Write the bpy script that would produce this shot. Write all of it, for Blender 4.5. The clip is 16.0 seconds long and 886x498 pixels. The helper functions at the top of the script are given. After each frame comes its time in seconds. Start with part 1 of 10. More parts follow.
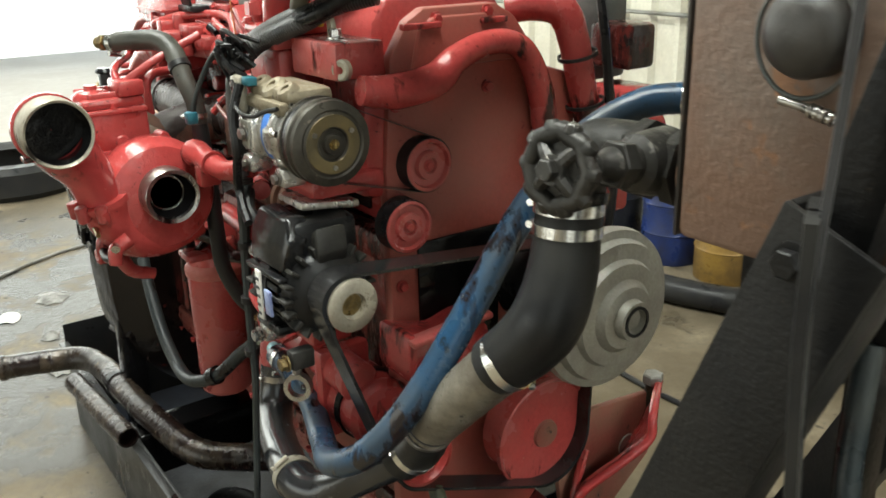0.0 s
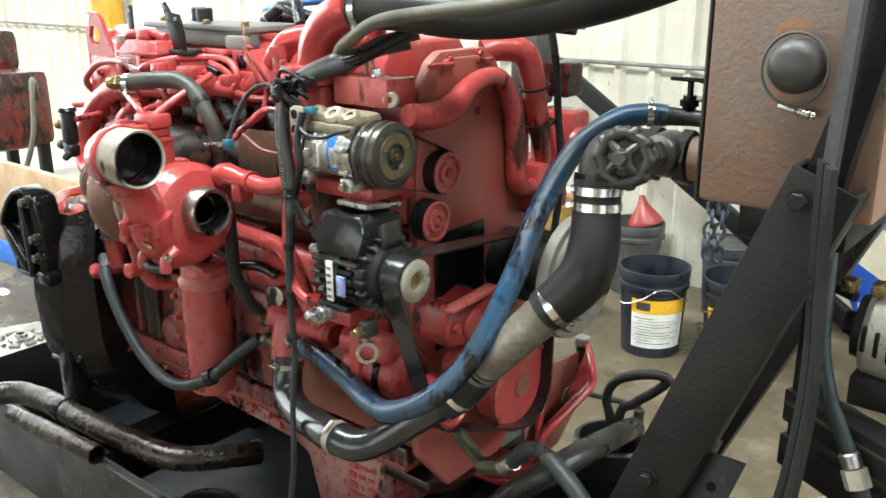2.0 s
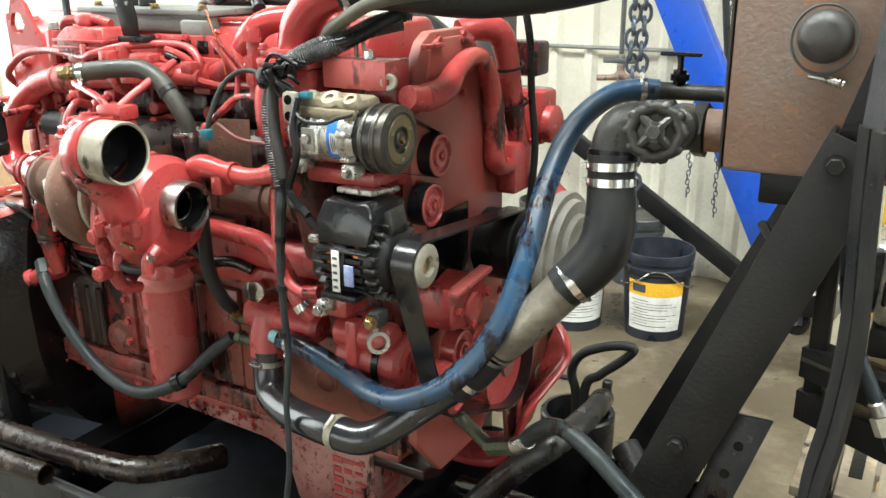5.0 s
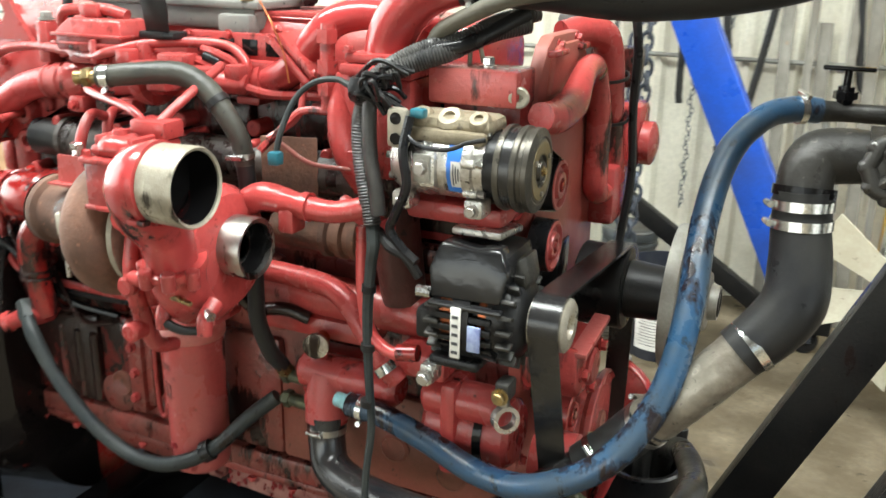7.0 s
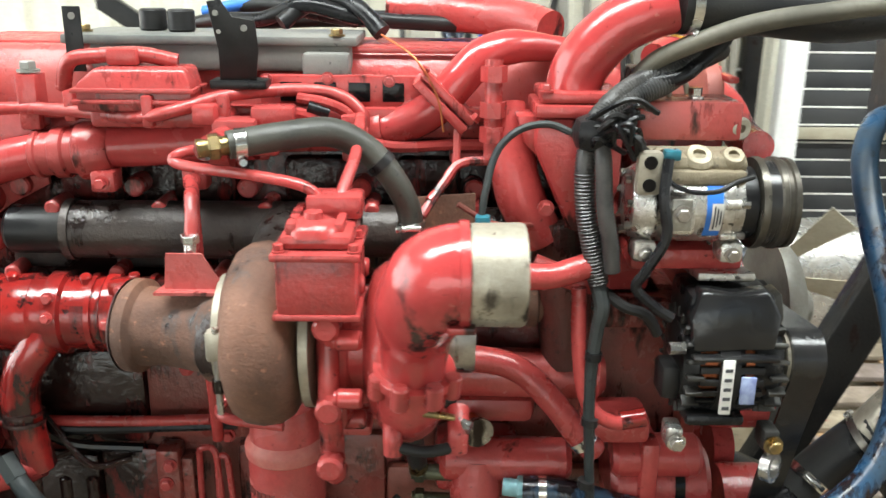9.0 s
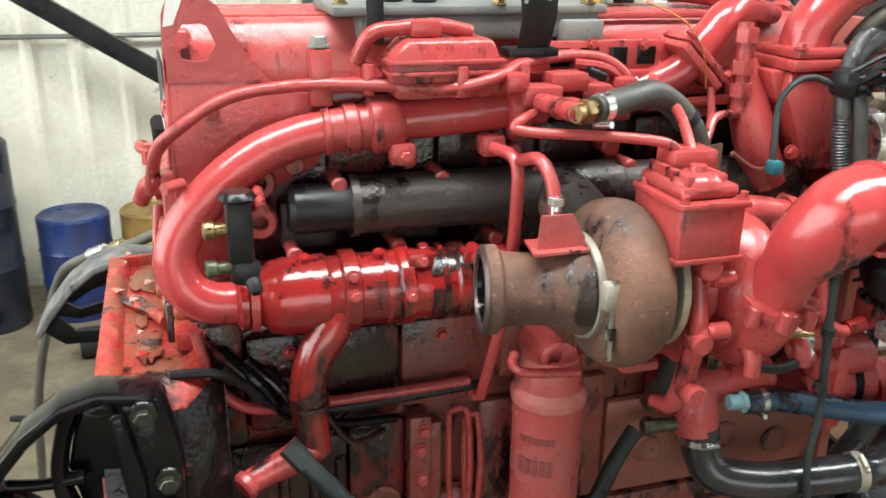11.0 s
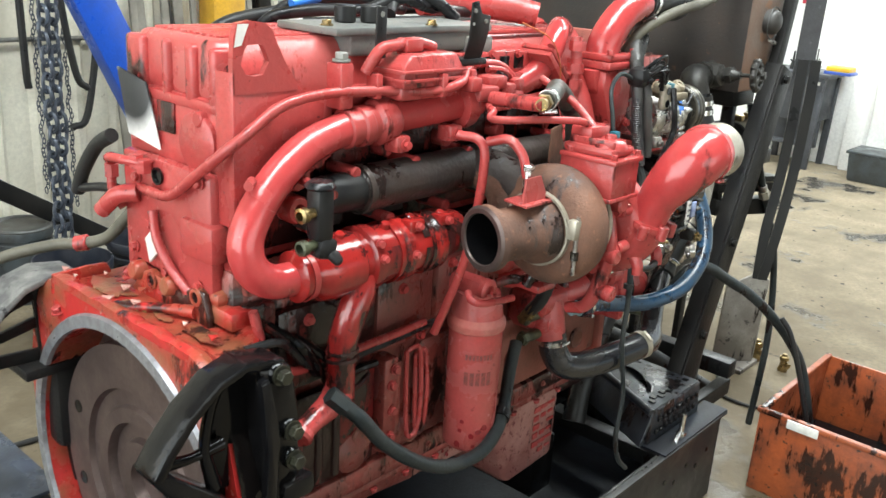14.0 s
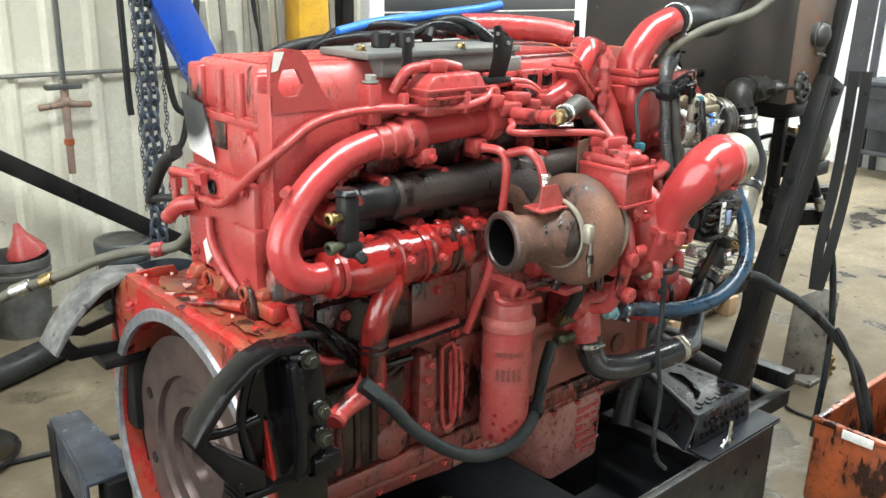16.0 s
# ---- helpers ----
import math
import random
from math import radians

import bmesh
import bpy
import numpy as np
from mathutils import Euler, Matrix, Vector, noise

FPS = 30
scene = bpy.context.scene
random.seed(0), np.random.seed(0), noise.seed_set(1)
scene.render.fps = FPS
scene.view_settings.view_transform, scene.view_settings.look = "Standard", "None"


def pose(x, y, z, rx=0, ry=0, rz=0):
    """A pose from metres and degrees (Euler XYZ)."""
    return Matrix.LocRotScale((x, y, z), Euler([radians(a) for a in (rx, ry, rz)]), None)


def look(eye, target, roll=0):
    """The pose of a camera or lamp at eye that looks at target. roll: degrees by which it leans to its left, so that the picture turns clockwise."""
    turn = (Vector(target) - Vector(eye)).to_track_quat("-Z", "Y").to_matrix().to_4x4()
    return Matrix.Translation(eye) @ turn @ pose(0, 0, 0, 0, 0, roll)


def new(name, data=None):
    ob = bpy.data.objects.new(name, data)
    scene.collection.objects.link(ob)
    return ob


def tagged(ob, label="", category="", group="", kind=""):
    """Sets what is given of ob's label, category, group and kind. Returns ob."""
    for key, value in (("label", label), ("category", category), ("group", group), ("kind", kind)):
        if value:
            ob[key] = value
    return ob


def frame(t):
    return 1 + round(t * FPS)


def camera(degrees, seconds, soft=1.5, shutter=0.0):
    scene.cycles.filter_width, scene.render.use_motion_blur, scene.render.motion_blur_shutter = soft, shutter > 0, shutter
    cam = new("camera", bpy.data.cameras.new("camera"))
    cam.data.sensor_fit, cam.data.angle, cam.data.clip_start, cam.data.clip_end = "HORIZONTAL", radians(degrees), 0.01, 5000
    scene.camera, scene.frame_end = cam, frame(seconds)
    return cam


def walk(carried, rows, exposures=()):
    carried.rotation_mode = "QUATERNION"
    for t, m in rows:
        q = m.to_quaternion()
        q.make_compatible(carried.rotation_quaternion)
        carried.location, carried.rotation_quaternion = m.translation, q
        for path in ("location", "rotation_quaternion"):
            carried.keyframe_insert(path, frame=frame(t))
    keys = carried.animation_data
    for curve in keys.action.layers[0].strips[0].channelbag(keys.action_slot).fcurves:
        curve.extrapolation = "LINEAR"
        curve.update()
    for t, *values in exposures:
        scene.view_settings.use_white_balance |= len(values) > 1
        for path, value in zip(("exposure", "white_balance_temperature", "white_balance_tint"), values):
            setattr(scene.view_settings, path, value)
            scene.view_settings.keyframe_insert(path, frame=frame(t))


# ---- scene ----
cam = camera(53.3, 16.0, 1.5, 0.5)
METRES, EYE, TILT, LEAN, TURN = 4.3, 1.6, 0.0, 0.0, 55.0
ROWS = [
    (0.0, 0.0, 0.0, 0.0, -0.45, -19.76, 1.24),
    (0.5, -0.0365, 0.0001, 0.0027, -6.54, -18.67, -0.09),
    (1.0, -0.0844, -0.0171, 0.0081, -16.95, -18.38, -0.0),
    (1.5, -0.1035, -0.0429, 0.0091, -17.36, -17.98, -0.42),
    (2.0, -0.1157, -0.0763, 0.0102, -15.64, -17.48, 0.23),
    (2.5, -0.1288, -0.0833, 0.0104, -16.08, -18.0, -0.07),
    (3.0, -0.1484, -0.0721, 0.0102, -20.61, -17.94, 0.76),
    (3.5, -0.1648, -0.0648, 0.0103, -23.34, -17.88, 1.14),
    (6.0, -0.1846, -0.0175, 0.0063, -25.41, -18.65, -0.04),
    (6.5, -0.1901, 0.0205, 0.0062, -25.4, -19.19, -1.11),
    (7.0, -0.2112, 0.0555, 0.0041, -30.47, -18.72, -1.15),
    (7.5, -0.2556, 0.0943, 0.0064, -38.87, -18.28, -1.03),
    (8.0, -0.2801, 0.1335, 0.0039, -41.58, -18.19, -1.32),
    (8.5, -0.3021, 0.1811, 0.0056, -48.02, -17.51, 1.03),
    (9.0, -0.3237, 0.2219, 0.0051, -55.3, -17.68, -0.66),
    (9.5, -0.3642, 0.2671, 0.0051, -63.06, -19.66, 0.81),
    (10.0, -0.3862, 0.3022, 0.0056, -63.3, -19.5, -0.47),
    (12.5, -0.4533, 0.485, 0.0099, -92.47, -18.84, -0.85),
    (13.0, -0.4573, 0.5071, 0.0127, -96.18, -16.75, -1.43),
    (13.5, -0.4856, 0.5351, 0.0133, -101.16, -17.66, -1.72),
    (14.0, -0.5164, 0.5513, 0.0141, -103.06, -18.56, -3.43),
    (14.5, -0.5334, 0.5482, 0.0178, -100.68, -17.67, -2.7),
    (15.0, -0.546, 0.5325, 0.0183, -98.85, -17.56, -2.04),
    (15.5, -0.555, 0.525, 0.0185, -96.71, -17.57, -1.51),
    (16.0, -0.5583, 0.5229, 0.0188, -96.74, -17.47, -1.39),
]
walk(cam, [(t, pose(2.5, -0.9, EYE, TILT, LEAN, TURN) @ pose(METRES * x, METRES * y, METRES * z, 90 + pitch, roll, yaw)) for t, x, y, z, yaw, pitch, roll in ROWS], [
    (0.0, -0.2, 7000, 2), (0.6, -0.28, 7200, 2), (1.1, 0.12, 6900, 2), (2.5, 0.31, 6400, 3), (6.5, 0.42, 6700, 3), (9.0, 0.2, 6600, 4), (12.5, 0.1, 6500, 4), (16.0, 0.1, 6500, 4)])

# ---- world, daylight through the openings, added fill ----
world = bpy.data.worlds.new("sky")
world.use_nodes = True
scene.world = world
_n = world.node_tree.nodes
_sky = _n.new("ShaderNodeTexSky")
_sky.sky_type = "NISHITA"
_sky.sun_disc = False
_sky.sun_elevation, _sky.sun_rotation = radians(44), radians(192.5)
_n["Background"].inputs["Strength"].default_value = 0.08
world.node_tree.links.new(_sky.outputs[0], _n["Background"].inputs["Color"])
_sun = bpy.data.lights.new("sun", "SUN")
_sun.energy, _sun.angle, _sun.color = 3.5, radians(12), (1.0, 0.96, 0.9)
new("sun", _sun).matrix_world = look((-2, -9, 9), (0, 0, 0))


def area_lamp(name, eye, target, w, h, watts, colour=(0.93, 0.97, 1.0)):
    """Area lamp: daylight from an opening, or fill added where none is seen."""
    d = bpy.data.lights.new(name, "AREA")
    d.shape, d.size, d.size_y, d.energy, d.color = "RECTANGLE", w, h, watts, colour
    ob = new(name, d)
    ob.matrix_world = look(eye, target)
    return ob


area_lamp("door_light_west", (-4.25, 0.0, 2.2), (0.5, 0.0, 1.0), 5.6, 3.4, 250)
# Assumed lamp to the unseen south, added as fill for the near faces.
area_lamp("fill_light_south", (-0.6, -6.9, 1.6), (0.4, 0.0, 1.1), 6.0, 2.4, 95)
area_lamp("door_light_east", (7.7, -2.6, 2.0), (2.0, 0.0, 1.0), 5.0, 3.6, 60)
area_lamp("roof_sheet_light", (0.4, -1.1, 4.85), (0.4, -1.1, 0.0), 6.0, 1.0, 560)
# Lamp added overhead to brighten the far white wall.
area_lamp("fill_light_far_wall", (6.6, 0.6, 4.85), (6.6, 0.6, 0.0), 2.0, 3.5, 520)


# ---- materials ----
def mat(name, col, rough=0.5, metal=0.0, dirt=None, dirt_amt=0.5, dirt_scale=9.0, spots=None, spot_amt=0.3, spot_scale=40.0,
        bump=0.15, bump_scale=120.0, rough_var=0.2, coat=0.0, soft=0.12, oil=0.0, chips=None):
    """Painted, cast or rubber surface: a base colour, cloudy dirt, small stains, runs of black oil, chips, grain and uneven gloss."""
    m = bpy.data.materials.new(name)
    m.use_nodes = True
    nt = m.node_tree
    N, L = nt.nodes, nt.links
    bsdf = N["Principled BSDF"]
    tc = N.new("ShaderNodeTexCoord")
    info = N.new("ShaderNodeObjectInfo")
    shift = N.new("ShaderNodeVectorMath")
    shift.operation = "ADD"
    L.new(tc.outputs["Object"], shift.inputs[0])
    L.new(info.outputs["Random"], shift.inputs[1])

    def noise_tex(scale, detail=6.0, rgh=0.6):
        t = N.new("ShaderNodeTexNoise")
        t.inputs["Scale"].default_value, t.inputs["Detail"].default_value, t.inputs["Roughness"].default_value = scale, detail, rgh
        L.new(shift.outputs[0], t.inputs["Vector"])
        return t

    def ramp(src, lo, hi, top=1.0):
        r = N.new("ShaderNodeMapRange")
        r.inputs["From Min"].default_value, r.inputs["From Max"].default_value, r.inputs["To Max"].default_value = lo, hi, top
        L.new(src, r.inputs["Value"])
        return r.outputs[0]

    def mix(fac, a, b):
        x = N.new("ShaderNodeMix")
        x.data_type = "RGBA"
        L.new(fac, x.inputs["Factor"])
        for sock, v in ((x.inputs[6], a), (x.inputs[7], b)):
            if isinstance(v, tuple):
                sock.default_value = (*v, 1)
            else:
                L.new(v, sock)
        return x.outputs[2]

    big, fine = noise_tex(dirt_scale), noise_tex(bump_scale, 4.0)
    tone = mix(ramp(fine.outputs[0], 0.3, 0.7), tuple(c * 0.88 for c in col), tuple(min(1, c * 1.1) for c in col))
    if dirt:
        tone = mix(ramp(big.outputs[0], 0.62 - 0.3 * dirt_amt - soft, 0.62 - 0.3 * dirt_amt + soft, min(1.0, 0.5 + dirt_amt * 0.6)), tone, dirt)
    if spots:
        sp = noise_tex(spot_scale, 3.0, 0.7)
        tone = mix(ramp(sp.outputs[0], 0.72 - 0.25 * spot_amt, 0.78 - 0.25 * spot_amt, 0.9), tone, spots)
    if chips:
        cz = noise_tex(55.0, 5.0, 0.75)
        tone = mix(ramp(cz.outputs[0], 0.66, 0.69, 0.75), tone, chips)
    runs = None
    if oil:
        squash = N.new("ShaderNodeVectorMath")
        squash.operation = "MULTIPLY"
        squash.inputs[1].default_value = (1.0, 1.0, 0.3)
        L.new(shift.outputs[0], squash.inputs[0])
        drip, soak = noise_tex(26.0, 5.0, 0.65), noise_tex(4.5, 3.0, 0.5)
        L.new(squash.outputs[0], drip.inputs["Vector"])
        both = N.new("ShaderNodeMath")
        both.operation = "MULTIPLY_ADD"
        both.inputs[1].default_value = 1.1
        L.new(soak.outputs[0], both.inputs[0])
        L.new(drip.outputs[0], both.inputs[2])
        runs = ramp(both.outputs[0], 1.32 - 0.42 * oil, 1.42 - 0.42 * oil, 0.93)
        tone = mix(runs, tone, (0.014, 0.008, 0.007))
    L.new(tone, bsdf.inputs["Base Color"])
    rr = N.new("ShaderNodeMapRange")
    rr.inputs["From Min"].default_value, rr.inputs["From Max"].default_value = 0.3, 0.7
    rr.inputs["To Min"].default_value, rr.inputs["To Max"].default_value = max(0.03, rough - rough_var), min(1.0, rough + rough_var)
    L.new(big.outputs[0], rr.inputs["Value"])
    if runs:
        wet = N.new("ShaderNodeMix")
        L.new(runs, wet.inputs[0])
        L.new(rr.outputs[0], wet.inputs[2])
        wet.inputs[3].default_value = 0.17
        L.new(wet.outputs[0], bsdf.inputs["Roughness"])
    else:
        L.new(rr.outputs[0], bsdf.inputs["Roughness"])
    bsdf.inputs["Metallic"].default_value = metal
    bsdf.inputs["Coat Weight"].default_value = coat
    bsdf.inputs["Coat Roughness"].default_value = 0.15
    if bump:
        b = N.new("ShaderNodeBump")
        b.inputs["Strength"].default_value, b.inputs["Distance"].default_value = bump, 0.004
        add = N.new("ShaderNodeMath")
        add.operation = "ADD"
        L.new(fine.outputs[0], add.inputs[0])
        L.new(big.outputs[0], add.inputs[1])
        L.new(add.outputs[0], b.inputs["Height"])
        L.new(b.outputs[0], bsdf.inputs["Normal"])
    return m


RED = mat("red_engine_paint", (0.39, 0.05, 0.048), 0.24, 0, (0.3, 0.048, 0.044), 0.4, 7, (0.06, 0.013, 0.012), 0.26, 75, 0.35, 90, oil=0.27, chips=(0.42, 0.13, 0.115))
RED_COVER = mat("dusty_red_cover_plate", (0.33, 0.066, 0.05), 0.42, 0, (0.29, 0.1, 0.078), 0.4, 6, (0.2, 0.035, 0.03), 0.22, 60, 0.12, 140, 0.14, oil=0.06)
RED_SOAKED = mat("oil_soaked_red_casting", (0.2, 0.016, 0.015), 0.24, 0, (0.045, 0.012, 0.011), 0.6, 8, (0.01, 0.006, 0.005), 0.6, 30, 0.7, 60, 0.1, oil=0.95)
RED_CLEAN = mat("smooth_red_paint", (0.4, 0.043, 0.044), 0.2, 0, (0.33, 0.043, 0.042), 0.4, 9, (0.16, 0.018, 0.017), 0.2, 60, 0.35, 40, 0.1, 0.25, oil=0.16, chips=(0.43, 0.12, 0.105))
RED_GLOSS = mat("oily_red_paint", (0.3, 0.017, 0.015), 0.13, 0, (0.13, 0.012, 0.011), 0.45, 9, (0.025, 0.007, 0.007), 0.45, 34, 0.4, 45, 0.06, 0.4, oil=0.5)
RED_DULL = mat("grimy_red_block", (0.15, 0.022, 0.019), 0.34, 0, (0.06, 0.021, 0.016), 0.55, 5, (0.012, 0.008, 0.007), 0.55, 30, 0.7, 70, oil=0.66, chips=(0.2, 0.07, 0.055))
RED_BROWN = mat("dusty_brown_red_casting", (0.27, 0.075, 0.055), 0.55, 0, (0.19, 0.085, 0.058), 0.45, 7, (0.07, 0.03, 0.02), 0.4, 40, 0.4, 90, oil=0.22, chips=(0.3, 0.16, 0.12))
RED_STREAK = mat("streaked_brown_red_block", (0.25, 0.05, 0.042), 0.32, 0, (0.15, 0.055, 0.043), 0.5, 9, (0.03, 0.014, 0.011), 0.4, 30, 0.7, 60, 0.15, oil=0.5, chips=(0.3, 0.12, 0.09))
RED_FADED = mat("dusty_red_paint", (0.41, 0.06, 0.057), 0.26, 0, (0.36, 0.094, 0.084), 0.42, 6, (0.16, 0.02, 0.018), 0.25, 50, 0.25, 120, oil=0.17, chips=(0.42, 0.15, 0.13))
PINK_PAN = mat("faded_pink_pan", (0.42, 0.21, 0.18), 0.5, 0, (0.2, 0.055, 0.045), 0.42, 5, (0.12, 0.01, 0.01), 0.6, 60, 0.25, 120, oil=0.3)
RUST = mat("rusty_cast_iron", (0.16, 0.072, 0.042), 0.8, 0, (0.07, 0.04, 0.03), 0.5, 9, (0.24, 0.11, 0.065), 0.35, 60, 0.55, 150, oil=0.04)
RUST_DARK = mat("rust_on_dark_tank", (0.2, 0.155, 0.13), 0.55, 0, (0.21, 0.115, 0.075), 0.5, 5, (0.3, 0.15, 0.08), 0.5, 18, 0.4, 90, oil=0.12)
MANIFOLD = mat("dark_iron_manifold", (0.05, 0.038, 0.032), 0.45, 0.2, (0.026, 0.022, 0.021), 0.5, 7, (0.08, 0.085, 0.1), 0.3, 14, 0.6, 90, oil=0.5)
STEEL = mat("worn_steel", (0.55, 0.54, 0.52), 0.3, 1.0, (0.24, 0.21, 0.18), 0.4, 14, None, 0, 0, 0.1, 200, 0.12, oil=0.25)
BRIGHT = mat("bright_clamp_steel", (0.75, 0.75, 0.73), 0.22, 1.0, None, 0, 10, None, 0, 0, 0.05, 150, 0.08)
ALU = mat("dirty_cast_aluminium", (0.66, 0.65, 0.62), 0.3, 0.9, (0.3, 0.26, 0.2), 0.25, 26, (0.035, 0.03, 0.026), 0.35, 70, 0.4, 200, 0.15, oil=0.25)
GREY_CAST = mat("grey_cast_clutch", (0.36, 0.35, 0.31), 0.5, 0.4, (0.24, 0.22, 0.19), 0.4, 9, None, 0, 0, 0.2, 180)
BEIGE = mat("dull_zinc_sleeve", (0.42, 0.385, 0.31), 0.42, 0.4, (0.22, 0.19, 0.145), 0.4, 14, (0.12, 0.08, 0.06), 0.15, 60, 0.15, 160, oil=0.28)
BRASS = mat("brass_fitting", (0.42, 0.3, 0.13), 0.35, 1.0, (0.16, 0.125, 0.07), 0.5, 60, (0.03, 0.025, 0.02), 0.3, 90, 0.2, 160)
ZINC_GREEN = mat("greenish_fitting", (0.12, 0.13, 0.075), 0.4, 0.5, (0.035, 0.035, 0.025), 0.5, 30, None, 0, 0, 0.15, 200, oil=0.3)
RUBBER = mat("black_rubber", (0.017, 0.017, 0.018), 0.42, 0, (0.026, 0.025, 0.022), 0.3, 10, None, 0, 0, 0.12, 220)
RUBBER_GREY = mat("dusty_grey_rubber", (0.017, 0.022, 0.024), 0.42, 0, (0.042, 0.045, 0.042), 0.3, 12, (0.01, 0.01, 0.011), 0.3, 40, 0.3, 90, oil=0.4)
HOSE_DUST = mat("olive_dusty_hose", (0.03, 0.03, 0.025), 0.5, 0, (0.06, 0.058, 0.045), 0.4, 12, (0.012, 0.012, 0.012), 0.3, 40, 0.3, 90, oil=0.25)
RUBBER_WET = mat("oily_black_pipe", (0.012, 0.013, 0.016), 0.2, 0, (0.035, 0.032, 0.03), 0.3, 9, None, 0, 0, 0.05, 80, 0.08, 0.3)
PLASTIC = mat("black_plastic", (0.009, 0.009, 0.010), 0.34, 0, (0.022, 0.021, 0.02), 0.3, 14, None, 0, 0, 0.12, 200)
GREY_PLATE = mat("dark_grey_module", (0.06, 0.065, 0.062), 0.45, 0.2, (0.12, 0.11, 0.1), 0.4, 9, None, 0, 0, 0.15, 150)
BLUE_HOSE = mat("blue_silicone_hose", (0.017, 0.058, 0.12), 0.32, 0, (0.032, 0.05, 0.068), 0.42, 14, (0.012, 0.018, 0.026), 0.4, 40, 0.1, 150, 0.12, oil=0.5)
BLUE_PAINT = mat("blue_crane_paint", (0.012, 0.07, 0.42), 0.4, 0, (0.02, 0.05, 0.2), 0.25, 5, None, 0, 0, 0.06, 90)
BLACK_PAINT = mat("black_frame_paint", (0.0095, 0.0095, 0.01), 0.4, 0, (0.019, 0.0175, 0.0155), 0.35, 7, (0.035, 0.028, 0.02), 0.15, 45, 0.3, 130, 0.15, oil=0.3)
# Oily black; it also stands in for shade inside holes and bores.
OIL_SHADE_BLACK = mat("oil_and_shade_black", (0.0045, 0.0044, 0.005), 0.1, 0, (0.008, 0.0072, 0.007), 0.35, 9, None, 0, 0, 0.35, 28, 0.05)
FRAME_DARK = mat("oily_perforated_steel", (0.03, 0.034, 0.042), 0.4, 0.2, (0.012, 0.012, 0.013), 0.5, 10, (0.08, 0.075, 0.065), 0.25, 40, 0.25, 120, oil=0.4)
FRAME_BARE = mat("scuffed_blue_grey_steel", (0.075, 0.088, 0.115), 0.36, 0.3, (0.03, 0.033, 0.04), 0.45, 9, (0.22, 0.24, 0.28), 0.3, 30, 0.2, 150)
LIT_STRAP_GREY = mat("sky_lit_grey_strap", (0.05, 0.05, 0.054), 0.5, 0.1, (0.03, 0.029, 0.03), 0.45, 9, (0.1, 0.1, 0.1), 0.25, 30, 0.2, 150)
YELLOW = mat("yellow_column_paint", (0.72, 0.40, 0.03), 0.5, 0, (0.4, 0.22, 0.04), 0.35, 4, (0.08, 0.05, 0.02), 0.15, 30, 0.08, 90)
WALL = mat("cream_wall_sheet", (0.72, 0.69, 0.58), 0.45, 0, (0.54, 0.5, 0.4), 0.4, 2.2, (0.3, 0.25, 0.18), 0.12, 12, 0.05, 60)
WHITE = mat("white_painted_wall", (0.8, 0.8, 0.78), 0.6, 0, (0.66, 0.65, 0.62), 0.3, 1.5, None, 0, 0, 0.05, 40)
WHITE_PLASTIC = mat("cream_fan_plastic", (0.42, 0.39, 0.3), 0.45, 0, (0.32, 0.28, 0.2), 0.4, 8, (0.12, 0.1, 0.08), 0.25, 40, 0.05, 80)
LABEL_WHITE = mat("white_label", (0.75, 0.74, 0.7), 0.5, 0, (0.5, 0.48, 0.44), 0.3, 12, None, 0, 0, 0.03, 80)
LABEL_BLUE = mat("blue_label", (0.03, 0.16, 0.55), 0.4, 0, None, 0, 9, None, 0, 0, 0.03, 80)
LABEL_YELLOW = mat("yellow_label", (0.75, 0.42, 0.03), 0.45, 0, None, 0, 9, None, 0, 0, 0.03, 80)
INK = mat("dark_print", (0.05, 0.05, 0.055), 0.6, 0, None, 0, 9, None, 0, 0, 0, 80)
FAINT_INK = mat("faded_dark_print", (0.13, 0.035, 0.032), 0.5, 0, (0.3, 0.06, 0.05), 0.4, 120, None, 0, 0, 0.1, 120)
RED_INK = mat("red_print", (0.42, 0.03, 0.03), 0.6, 0, (0.4, 0.15, 0.13), 0.3, 20, None, 0, 0, 0, 80)
BUCKET = mat("dark_navy_bucket", (0.010, 0.013, 0.021), 0.35, 0, (0.04, 0.04, 0.045), 0.3, 9, None, 0, 0, 0.05, 80)
BUCKET_GREY = mat("grey_blue_bucket", (0.06, 0.072, 0.078), 0.45, 0, (0.035, 0.035, 0.033), 0.45, 9, (0.02, 0.02, 0.022), 0.3, 40, 0.1, 80)
DRUM_GREY = mat("galvanised_pail", (0.27, 0.27, 0.25), 0.5, 0.3, (0.13, 0.12, 0.1), 0.4, 8, None, 0, 0, 0.1, 80)
ORANGE = mat("oily_orange_bin", (0.36, 0.085, 0.028), 0.42, 0, (0.12, 0.035, 0.018), 0.42, 9, (0.018, 0.011, 0.009), 0.4, 30, 0.25, 80, 0.15, oil=0.42)
WOOD = mat("raw_pine_board", (0.46, 0.3, 0.17), 0.7, 0, (0.3, 0.18, 0.09), 0.4, 6, None, 0, 0, 0.15, 70)
COPPER = mat("copper_winding", (0.42, 0.12, 0.045), 0.4, 0.7, None, 0, 9, None, 0, 0, 0.1, 150)
TEAL = mat("teal_connector", (0.02, 0.13, 0.17), 0.4, 0, None, 0, 9, None, 0, 0, 0.05, 80)
TEAL_FIT = mat("pale_blue_fitting", (0.25, 0.5, 0.55), 0.4, 0.2, (0.15, 0.25, 0.25), 0.4, 30, None, 0, 0, 0.1, 150)
SHUTTER = mat("dark_shutter_slat", (0.03, 0.032, 0.036), 0.5, 0, (0.05, 0.05, 0.05), 0.4, 4, None, 0, 0, 0.05, 80)
